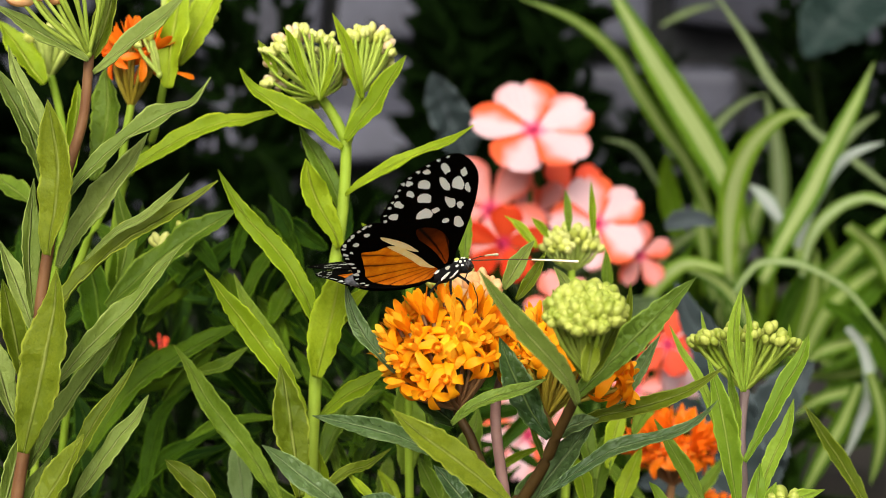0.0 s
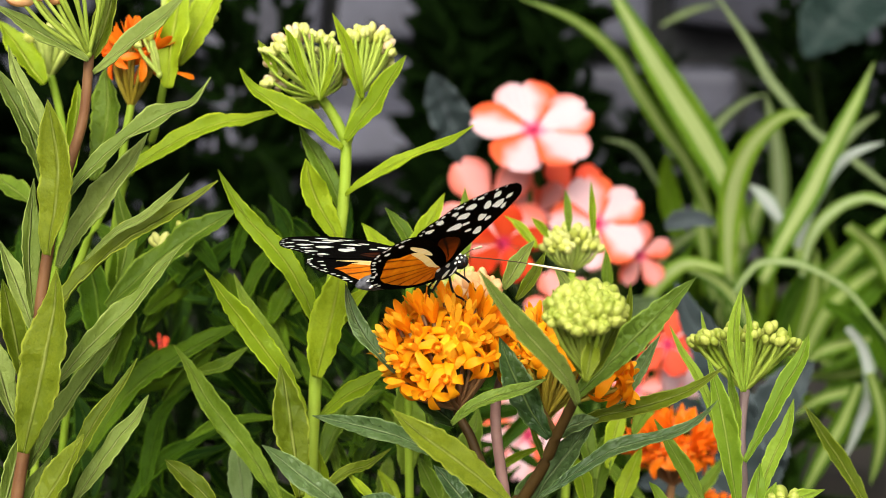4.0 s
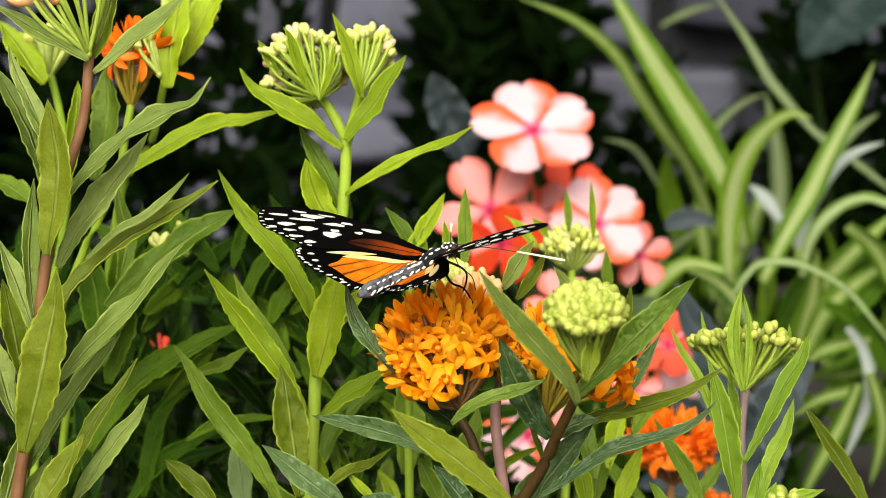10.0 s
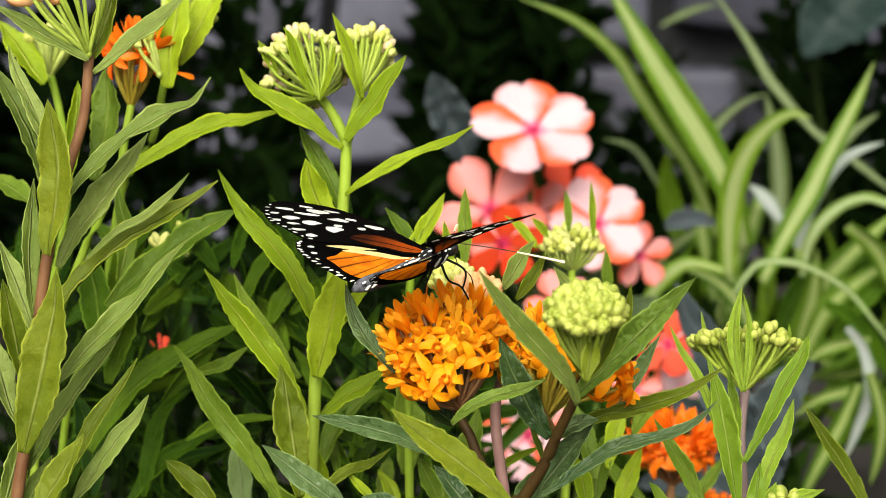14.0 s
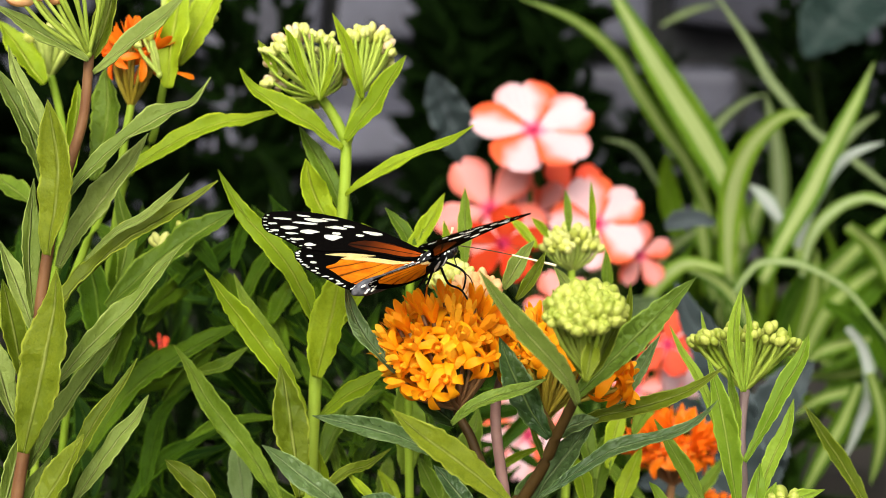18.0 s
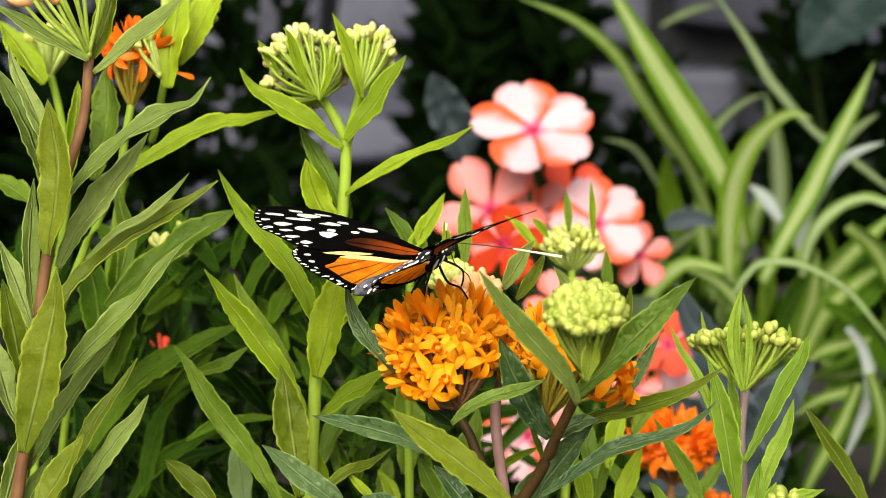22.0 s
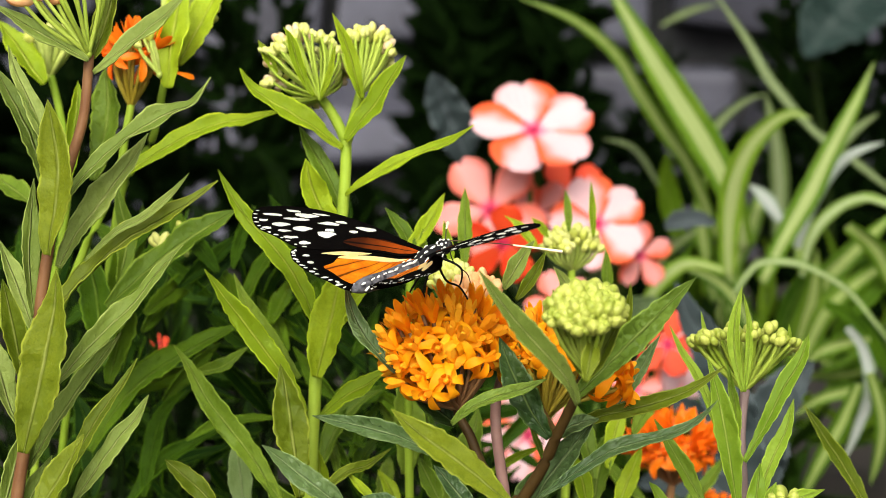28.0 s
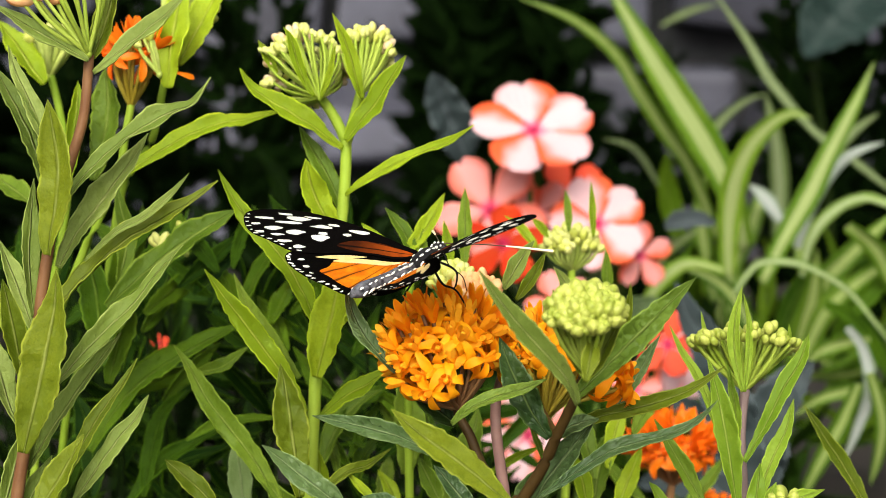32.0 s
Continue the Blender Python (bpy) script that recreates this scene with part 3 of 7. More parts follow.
leaf(a, [(-0.095, -0.0001, 0.53035), (-0.09777, 0.00257, 0.53661), (-0.10135, 0.00541, 0.54451), (-0.10495, 0.00821, 0.55194)], 0.00502, 28, LEAF_SAGE, peak=0.5)
leaf(a, [(-0.0952, 0.00128, 0.53387), (-0.0964, 0.00301, 0.54319), (-0.09668, 0.00459, 0.55098), (-0.0963, 0.00616, 0.55878), (-0.09579, 0.00765, 0.56582)], 0.00501, 22, LEAF_SAGE, peak=0.5)
leaf(a, [(-0.09915, -0.00131, 0.50928), (-0.10146, 0.0002, 0.51407), (-0.10404, 0.00205, 0.52204), (-0.1077, 0.00428, 0.53372)], 0.00580, 32, LEAF_SAGE, peak=0.5)
leaf(a, [(-0.08879, -0.01207, 0.493), (-0.08591, -0.0101, 0.5002), (-0.08068, -0.00795, 0.50923), (-0.07724, -0.00617, 0.51469), (-0.07352, -0.00442, 0.51979), (-0.0707, -0.00268, 0.52492)], 0.00416, -26, LEAF_OLIVE, peak=0.45)
leaf(a, [(-0.08511, -0.00817, 0.49184), (-0.07959, -0.00607, 0.49987), (-0.07509, -0.00415, 0.50611), (-0.07109, -0.0024, 0.51082), (-0.06851, -0.00061, 0.51595)], 0.00523, -32, LEAF_SAGE, peak=0.5)
leaf(a, [(-0.09059, -0.02008, 0.4933), (-0.08615, -0.01868, 0.50022), (-0.08309, -0.01744, 0.50565), (-0.08104, -0.01635, 0.50969)], 0.00763, -18, LEAF_OLIVE, peak=0.35)
leaf(a, [(-0.10352, -0.00182, 0.48527), (-0.10161, 0.0001, 0.49398), (-0.09996, 0.0018, 0.50062), (-0.09831, 0.00354, 0.50755)], 0.00583, 20, LEAF_SAGE, peak=0.5)
leaf(a, [(-0.09803, -0.00246, 0.48878), (-0.09401, -0.00072, 0.49578), (-0.09156, 0.00088, 0.50135)], 0.00475, -20, LEAF_SAGE, peak=0.4)
leaf(a, [(-0.08207, 0.00451, 0.59328), (-0.08976, 0.00695, 0.59743), (-0.09803, 0.00943, 0.60187), (-0.10532, 0.01192, 0.60635)], 0.00473, 34, LEAF_SAGE, peak=0.5)
leaf(a, [(-0.08042, 0.0022, 0.59046), (-0.07558, 0.0016, 0.59436), (-0.06972, 0.00106, 0.59875), (-0.06389, 0.00054, 0.60339), (-0.05782, 0.00013, 0.60903)], 0.00544, -32, LEAF_SAGE, peak=0.55)
leaf(a, [(-0.08169, 0.00858, 0.59375), (-0.07954, 0.01055, 0.59977), (-0.0779, 0.01259, 0.60636), (-0.07679, 0.0146, 0.61272)], 0.00609, -8, LEAF_OLIVE, peak=0.5)
umbel(a, (-0.08228, 0.00668, 0.59482), (-0.08818, 0.00833, 0.61048), 0.00525, 0.01181, 13, PEACH_BUDS, STALK_LIME, piece="bud", low=-0.1, stalk=0.0005)
# ---- milkweed behind it, lime leaves and opening orange flowers ----
b = plant((-0.10806, 0.05960), "milkweed with lime leaves and opening orange flowers")
stem(b, [(-0.10973, 0.05207, 0.45273), (-0.1075, 0.05519, 0.47604), (-0.10409, 0.05987, 0.51412), (-0.09444, 0.06347, 0.54199), (-0.08567, 0.06611, 0.56078), (-0.0834, 0.06805, 0.57284), (-0.08201, 0.06956, 0.58078)], 0.00118, 0.00104, STEM_LIME)
umbel(b, (-0.08201, 0.0695, 0.58019), (-0.08082, 0.07083, 0.5929), 0.00446, 0.00683, 12, ORANGE, STEM_AMBER, low=-0.15, tops=ORANGE_TOPS, stalk=0.0006)
umbel(b, (-0.07377, 0.06438, 0.58889), (-0.07671, 0.06515, 0.5962), 0.00353, 0.00323, 6, BUDS, STALK_PALE, low=0.2, piece="bud", name="bud_head", stalk=0.0005)
tail = part("petal", mesh_of("petal", *petal_grid(0.0085, 0.0015, 0.4, 0.2, -1.2, 0.4), PETAL_ORANGE), b)
tail.location = Vector((-0.06961, 0.06645, 0.58943)) - b.location
tail.rotation_euler = (radians(90), radians(38), 0)
leaf(b, [(-0.07168, 0.06601, 0.58533), (-0.07118, 0.0677, 0.595), (-0.06979, 0.0693, 0.60382), (-0.0678, 0.07105, 0.61413)], 0.00916, -12, LEAF_LIME, peak=0.5)
leaf(b, [(-0.07004, 0.07466, 0.59106), (-0.06571, 0.07688, 0.59939), (-0.06256, 0.07888, 0.60567), (-0.05788, 0.08113, 0.61438)], 0.00871, -20, LEAF_LIME, peak=0.55)
leaf(b, [(-0.09757, 0.06149, 0.56141), (-0.09646, 0.06472, 0.573), (-0.09592, 0.06749, 0.58026), (-0.09598, 0.07021, 0.58699)], 0.00502, 20, LEAF_LIME, peak=0.6)
leaf(b, [(-0.09282, 0.07346, 0.56055), (-0.08998, 0.07578, 0.57305), (-0.08924, 0.07767, 0.5814), (-0.09031, 0.07962, 0.59037)], 0.00934, -6, LEAF_GREEN, peak=0.6)
leaf(b, [(-0.08308, 0.05154, 0.56242), (-0.07574, 0.05528, 0.56739), (-0.06773, 0.05899, 0.57213), (-0.05932, 0.06259, 0.57575), (-0.05081, 0.06597, 0.57722), (-0.04249, 0.06939, 0.57916)], 0.00586, -34, LEAF_LIME, peak=0.5)
leaf(b, [(-0.0859, 0.06865, 0.5339), (-0.08381, 0.07189, 0.54561), (-0.08592, 0.07467, 0.55291), (-0.08744, 0.07736, 0.55936)], 0.00542, 10, LEAF_GREEN)
leaf(b, [(-0.09007, 0.06433, 0.5119), (-0.09105, 0.06782, 0.52284), (-0.09293, 0.0713, 0.53358), (-0.09635, 0.07482, 0.54472)], 0.00990, 14, LEAF_MID)
leaf(b, [(-0.0894, 0.07077, 0.50627), (-0.08633, 0.074, 0.52105), (-0.0869, 0.07693, 0.5329), (-0.08807, 0.07985, 0.54482)], 0.00880, 6, LEAF_MID)
leaf(b, [(-0.08696, 0.05605, 0.5288), (-0.0784, 0.05838, 0.53663), (-0.06949, 0.06064, 0.54377), (-0.06171, 0.06269, 0.5489), (-0.05388, 0.06468, 0.55347)], 0.00883, -30, LEAF_GREEN, peak=0.6)
leaf(b, [(-0.088, 0.06709, 0.51902), (-0.08231, 0.07017, 0.52918), (-0.07597, 0.0731, 0.53792), (-0.06626, 0.07587, 0.54522)], 0.00602, -30, LEAF_MID)
leaf(b, [(-0.09508, 0.0738, 0.48724), (-0.08754, 0.07761, 0.49952), (-0.07871, 0.08097, 0.50764), (-0.06825, 0.08412, 0.51368), (-0.0549, 0.08734, 0.52039)], 0.00922, -36, LEAF_MID, peak=0.55)
leaf(b, [(-0.06555, 0.06612, 0.50979), (-0.05855, 0.07375, 0.51067), (-0.05288, 0.08171, 0.51467)], 0.00485, -30, LEAF_GREEN)
c = plant((-0.11639, 0.08726), "milkweed with a pale green head of buds")
stem(c, [(-0.11807, 0.07747, 0.44567), (-0.11061, 0.08597, 0.51308), (-0.10498, 0.09044, 0.54221), (-0.10306, 0.09395, 0.56219), (-0.10581, 0.09698, 0.57762), (-0.10857, 0.09946, 0.58783)], 0.00109, 0.00109, STEM_LIME)
umbel(c, (-0.10888, 0.09946, 0.58783), (-0.10825, 0.10028, 0.59561), 0.00626, 0.00813, 20, BUDS, STALK_PALE, piece="bud", name="bud_head", stalk=0.0008, low=0.2)
leaf(c, [(-0.10853, 0.08917, 0.58561), (-0.11347, 0.09149, 0.5917), (-0.11721, 0.09371, 0.5969), (-0.12251, 0.09603, 0.60306)], 0.00865, 30, LEAF_LIME)
leaf(c, [(-0.10835, 0.07081, 0.55444), (-0.11507, 0.07624, 0.55823), (-0.12159, 0.08161, 0.56149)], 0.00664, 24, LEAF_GREEN)
leaf(c, [(-0.10536, 0.06615, 0.51009), (-0.11235, 0.07204, 0.51828), (-0.11946, 0.07746, 0.52209)], 0.00755, 14, LEAF_MID)
d = plant((-0.10793, 0.09217), "milkweed with leafy shoots and an open bud head")
stem(d, [(-0.1113, 0.07454, 0.44648), (-0.10526, 0.07805, 0.47386), (-0.10168, 0.08156, 0.5013), (-0.09346, 0.08444, 0.52267), (-0.09017, 0.08732, 0.54408), (-0.08687, 0.08956, 0.55939), (-0.07985, 0.09131, 0.57012), (-0.07653, 0.09356, 0.58549), (-0.07413, 0.09545, 0.59751)], 0.00108, 0.00108, STEM_LIME)
umbel(d, (-0.07283, 0.08543, 0.59786), (-0.06918, 0.08623, 0.60544), 0.00609, 0.00853, 18, BUDS, STALK_PALE, piece="bud", name="bud_head", stalk=0.0008, low=0.1)
umbel(d, (-0.06794, 0.06943, 0.54135), (-0.06854, 0.07006, 0.5473), 0.00150, 0.00180, 3, FAT_BUDS, STALK_PALE, piece="bud", name="bud_head", low=0.2, scale=(0.5, 0.7))
umbel(d, (-0.07453, 0.06912, 0.53837), (-0.07513, 0.06972, 0.54403), 0.00180, 0.00150, 3, FAT_BUDS, STALK_PALE, piece="bud", name="bud_head", low=0.2, scale=(0.5, 0.7))
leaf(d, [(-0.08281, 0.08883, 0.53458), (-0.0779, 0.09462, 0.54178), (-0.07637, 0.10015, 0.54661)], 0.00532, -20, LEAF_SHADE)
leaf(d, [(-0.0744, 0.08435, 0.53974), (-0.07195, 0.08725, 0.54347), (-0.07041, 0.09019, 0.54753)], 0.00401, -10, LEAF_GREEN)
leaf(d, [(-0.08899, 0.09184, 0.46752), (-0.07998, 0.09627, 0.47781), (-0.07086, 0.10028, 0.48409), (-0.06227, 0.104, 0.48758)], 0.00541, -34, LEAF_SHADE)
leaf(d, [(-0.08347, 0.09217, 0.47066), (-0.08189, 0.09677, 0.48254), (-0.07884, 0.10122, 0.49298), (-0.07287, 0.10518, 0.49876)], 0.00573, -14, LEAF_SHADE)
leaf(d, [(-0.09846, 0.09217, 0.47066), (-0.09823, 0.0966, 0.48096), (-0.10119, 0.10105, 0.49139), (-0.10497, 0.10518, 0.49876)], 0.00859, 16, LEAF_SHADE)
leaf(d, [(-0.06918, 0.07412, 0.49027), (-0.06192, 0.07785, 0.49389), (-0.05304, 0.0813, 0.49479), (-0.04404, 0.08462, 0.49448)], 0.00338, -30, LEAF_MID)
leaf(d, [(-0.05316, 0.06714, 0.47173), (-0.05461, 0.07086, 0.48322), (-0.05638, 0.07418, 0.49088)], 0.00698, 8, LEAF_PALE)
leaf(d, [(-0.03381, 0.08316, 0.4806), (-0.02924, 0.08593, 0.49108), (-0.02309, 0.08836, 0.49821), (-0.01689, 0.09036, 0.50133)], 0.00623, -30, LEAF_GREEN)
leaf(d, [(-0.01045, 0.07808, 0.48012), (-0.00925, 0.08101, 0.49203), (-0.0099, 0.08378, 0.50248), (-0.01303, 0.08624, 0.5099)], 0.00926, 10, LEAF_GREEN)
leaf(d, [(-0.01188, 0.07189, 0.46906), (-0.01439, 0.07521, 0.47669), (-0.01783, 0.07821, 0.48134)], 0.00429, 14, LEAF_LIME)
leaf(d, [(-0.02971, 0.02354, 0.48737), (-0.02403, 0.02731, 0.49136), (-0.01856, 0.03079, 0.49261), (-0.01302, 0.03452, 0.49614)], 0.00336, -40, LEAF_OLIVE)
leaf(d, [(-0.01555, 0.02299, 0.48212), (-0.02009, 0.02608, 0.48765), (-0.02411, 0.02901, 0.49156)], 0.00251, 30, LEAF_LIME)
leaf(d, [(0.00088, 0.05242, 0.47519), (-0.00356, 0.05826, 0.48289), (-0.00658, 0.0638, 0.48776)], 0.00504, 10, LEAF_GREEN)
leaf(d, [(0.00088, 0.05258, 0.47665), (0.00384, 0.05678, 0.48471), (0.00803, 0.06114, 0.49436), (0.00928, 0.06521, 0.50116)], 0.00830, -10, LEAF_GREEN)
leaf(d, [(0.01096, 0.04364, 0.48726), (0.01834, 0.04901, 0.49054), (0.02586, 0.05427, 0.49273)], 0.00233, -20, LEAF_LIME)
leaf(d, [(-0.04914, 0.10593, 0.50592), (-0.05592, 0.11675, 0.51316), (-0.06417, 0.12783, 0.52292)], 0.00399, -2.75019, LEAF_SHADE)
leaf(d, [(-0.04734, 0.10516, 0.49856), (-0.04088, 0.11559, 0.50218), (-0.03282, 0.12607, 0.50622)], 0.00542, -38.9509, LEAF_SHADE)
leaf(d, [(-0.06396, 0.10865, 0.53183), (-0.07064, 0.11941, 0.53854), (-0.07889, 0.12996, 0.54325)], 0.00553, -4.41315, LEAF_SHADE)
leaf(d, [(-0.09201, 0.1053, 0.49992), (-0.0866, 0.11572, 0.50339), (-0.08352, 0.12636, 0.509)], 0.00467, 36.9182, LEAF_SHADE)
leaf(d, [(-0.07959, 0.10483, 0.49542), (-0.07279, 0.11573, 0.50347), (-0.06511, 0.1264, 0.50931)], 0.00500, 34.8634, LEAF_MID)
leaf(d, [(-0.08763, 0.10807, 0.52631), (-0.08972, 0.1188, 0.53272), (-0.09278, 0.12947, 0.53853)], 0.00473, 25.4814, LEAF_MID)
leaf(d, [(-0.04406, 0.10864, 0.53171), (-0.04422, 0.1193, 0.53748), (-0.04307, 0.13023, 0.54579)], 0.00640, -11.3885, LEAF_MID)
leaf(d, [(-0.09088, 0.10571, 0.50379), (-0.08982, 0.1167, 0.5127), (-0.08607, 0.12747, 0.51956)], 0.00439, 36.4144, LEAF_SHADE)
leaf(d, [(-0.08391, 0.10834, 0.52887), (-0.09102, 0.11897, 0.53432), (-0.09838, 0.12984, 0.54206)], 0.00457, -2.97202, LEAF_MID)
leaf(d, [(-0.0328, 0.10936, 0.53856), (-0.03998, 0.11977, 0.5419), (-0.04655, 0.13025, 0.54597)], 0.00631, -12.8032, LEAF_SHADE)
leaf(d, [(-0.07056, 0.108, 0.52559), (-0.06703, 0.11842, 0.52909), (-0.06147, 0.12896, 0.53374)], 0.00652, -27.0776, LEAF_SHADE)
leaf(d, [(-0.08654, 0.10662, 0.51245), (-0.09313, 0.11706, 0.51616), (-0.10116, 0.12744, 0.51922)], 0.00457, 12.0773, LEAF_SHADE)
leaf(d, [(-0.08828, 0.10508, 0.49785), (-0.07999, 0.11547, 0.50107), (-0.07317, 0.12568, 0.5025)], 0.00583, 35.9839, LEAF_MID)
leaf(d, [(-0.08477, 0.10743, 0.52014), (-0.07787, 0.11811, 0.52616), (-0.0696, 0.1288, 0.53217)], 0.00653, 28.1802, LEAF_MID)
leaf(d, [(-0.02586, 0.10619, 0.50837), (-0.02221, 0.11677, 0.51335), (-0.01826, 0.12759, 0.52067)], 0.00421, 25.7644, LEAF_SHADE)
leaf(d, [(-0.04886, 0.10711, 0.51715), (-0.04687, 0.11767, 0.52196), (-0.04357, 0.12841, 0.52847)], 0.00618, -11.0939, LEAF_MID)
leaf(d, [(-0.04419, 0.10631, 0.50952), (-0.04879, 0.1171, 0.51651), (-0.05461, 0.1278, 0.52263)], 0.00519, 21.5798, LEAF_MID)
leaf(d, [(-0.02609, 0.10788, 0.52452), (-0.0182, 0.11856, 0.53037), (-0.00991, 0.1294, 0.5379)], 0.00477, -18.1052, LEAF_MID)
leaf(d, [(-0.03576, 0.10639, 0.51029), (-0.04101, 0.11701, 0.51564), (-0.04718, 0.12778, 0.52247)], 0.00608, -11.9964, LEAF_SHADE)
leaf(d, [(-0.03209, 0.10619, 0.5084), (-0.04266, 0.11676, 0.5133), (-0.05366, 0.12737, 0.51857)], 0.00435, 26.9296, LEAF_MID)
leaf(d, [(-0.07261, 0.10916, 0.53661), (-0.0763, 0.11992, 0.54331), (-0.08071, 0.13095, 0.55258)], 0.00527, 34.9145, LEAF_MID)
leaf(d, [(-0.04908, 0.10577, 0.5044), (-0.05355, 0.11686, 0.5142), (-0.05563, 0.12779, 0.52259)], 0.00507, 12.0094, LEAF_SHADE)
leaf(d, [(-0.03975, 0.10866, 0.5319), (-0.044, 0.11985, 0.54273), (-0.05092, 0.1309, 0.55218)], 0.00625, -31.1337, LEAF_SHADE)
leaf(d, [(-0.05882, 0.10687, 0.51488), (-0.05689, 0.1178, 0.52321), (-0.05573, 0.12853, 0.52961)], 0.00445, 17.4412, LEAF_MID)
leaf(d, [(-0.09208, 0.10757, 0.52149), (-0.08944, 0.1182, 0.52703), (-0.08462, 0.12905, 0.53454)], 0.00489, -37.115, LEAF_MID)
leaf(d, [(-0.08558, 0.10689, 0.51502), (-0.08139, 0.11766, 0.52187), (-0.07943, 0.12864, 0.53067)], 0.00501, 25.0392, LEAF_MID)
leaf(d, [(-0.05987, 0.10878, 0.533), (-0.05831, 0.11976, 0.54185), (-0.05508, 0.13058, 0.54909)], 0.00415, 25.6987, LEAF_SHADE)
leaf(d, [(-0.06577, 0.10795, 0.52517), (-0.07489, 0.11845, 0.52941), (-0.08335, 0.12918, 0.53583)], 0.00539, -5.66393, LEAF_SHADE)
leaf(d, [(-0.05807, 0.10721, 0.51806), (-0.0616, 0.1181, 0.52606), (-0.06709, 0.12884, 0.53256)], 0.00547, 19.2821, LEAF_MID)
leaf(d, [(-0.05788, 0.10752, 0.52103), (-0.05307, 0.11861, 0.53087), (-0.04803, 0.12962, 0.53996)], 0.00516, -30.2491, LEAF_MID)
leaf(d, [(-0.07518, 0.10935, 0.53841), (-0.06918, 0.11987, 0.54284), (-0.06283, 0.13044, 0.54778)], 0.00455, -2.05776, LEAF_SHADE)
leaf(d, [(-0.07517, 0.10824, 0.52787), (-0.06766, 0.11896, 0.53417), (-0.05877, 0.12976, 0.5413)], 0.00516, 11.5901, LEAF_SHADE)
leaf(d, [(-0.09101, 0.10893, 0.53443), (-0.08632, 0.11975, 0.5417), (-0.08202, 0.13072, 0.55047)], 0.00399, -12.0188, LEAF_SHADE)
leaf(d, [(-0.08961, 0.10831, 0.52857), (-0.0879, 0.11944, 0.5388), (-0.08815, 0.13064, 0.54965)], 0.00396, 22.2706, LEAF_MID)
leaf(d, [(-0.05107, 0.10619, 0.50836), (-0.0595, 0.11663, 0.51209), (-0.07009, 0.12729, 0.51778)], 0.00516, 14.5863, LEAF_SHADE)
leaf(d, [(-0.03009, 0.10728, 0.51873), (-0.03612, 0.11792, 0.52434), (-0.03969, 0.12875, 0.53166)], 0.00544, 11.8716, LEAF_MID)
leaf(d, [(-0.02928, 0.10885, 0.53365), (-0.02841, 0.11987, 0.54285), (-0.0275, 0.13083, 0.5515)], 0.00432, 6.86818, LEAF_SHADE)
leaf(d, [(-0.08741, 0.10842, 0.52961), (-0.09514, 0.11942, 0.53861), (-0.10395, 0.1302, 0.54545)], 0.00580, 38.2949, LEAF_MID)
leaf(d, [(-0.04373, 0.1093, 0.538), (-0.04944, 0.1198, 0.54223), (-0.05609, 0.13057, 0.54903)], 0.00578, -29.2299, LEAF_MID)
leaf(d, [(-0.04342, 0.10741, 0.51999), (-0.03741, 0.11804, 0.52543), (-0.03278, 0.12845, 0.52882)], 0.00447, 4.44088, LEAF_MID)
leaf(d, [(-0.0093, 0.08436, 0.49202), (-0.01073, 0.09488, 0.49648), (-0.01167, 0.1055, 0.50179)], 0.00318, -32.685, LEAF_MID)
leaf(d, [(-0.01803, 0.08222, 0.4717), (-0.01615, 0.09279, 0.4766), (-0.0152, 0.1032, 0.47996)], 0.00475, 0.467528, LEAF_GREEN)
leaf(d, [(-0.02576, 0.08348, 0.48363), (-0.0216, 0.09426, 0.49054), (-0.01737, 0.10487, 0.49588)], 0.00375, -10.3029, LEAF_MID)
leaf(d, [(-0.02862, 0.08295, 0.47865), (-0.03082, 0.09355, 0.48381), (-0.03393, 0.10396, 0.48714)], 0.00347, 7.51794, LEAF_GREEN)
leaf(d, [(-0.02144, 0.08377, 0.48638), (-0.02729, 0.094, 0.48806), (-0.03349, 0.10427, 0.49009)], 0.00413, 27.8595, LEAF_MID)
leaf(d, [(-0.0115, 0.08454, 0.49377), (-0.00398, 0.09505, 0.4981), (0.00297, 0.10576, 0.50428)], 0.00351, 9.9838, LEAF_MID)
leaf(d, [(-0.00622, 0.08433, 0.49171), (-0.01272, 0.0948, 0.49573), (-0.02095, 0.10524, 0.49932)], 0.00498, -11.335, LEAF_MID)
leaf(d, [(-0.00729, 0.08386, 0.48728), (-0.01279, 0.09433, 0.49127), (-0.01896, 0.10487, 0.49585)], 0.00502, -8.35921, LEAF_GREEN)
leaf(d, [(-0.03347, 0.08466, 0.4949), (-0.02805, 0.09517, 0.49924), (-0.02466, 0.10579, 0.50462)], 0.00404, -5.84099, LEAF_MID)
leaf(d, [(-0.00438, 0.08326, 0.48154), (-0.00425, 0.09403, 0.48834), (-0.00207, 0.10464, 0.49369)], 0.00356, -10.0293, LEAF_MID)
leaf(d, [(-0.00509, 0.08374, 0.48616), (-0.00511, 0.09422, 0.49021), (-0.00676, 0.10486, 0.49574)], 0.00485, -37.3478, LEAF_GREEN)
leaf(d, [(-0.02299, 0.08283, 0.47745), (-0.02214, 0.0933, 0.48144), (-0.01879, 0.10377, 0.48542)], 0.00530, -27.5224, LEAF_MID)
leaf(d, [(-0.02481, 0.08308, 0.47984), (-0.02921, 0.09368, 0.48506), (-0.03221, 0.10406, 0.48811)], 0.00374, -33.7437, LEAF_MID)
leaf(d, [(-0.00363, 0.08297, 0.47885), (-0.00665, 0.0936, 0.48432), (-0.00905, 0.10403, 0.48784)], 0.00566, -2.55696, LEAF_GREEN)
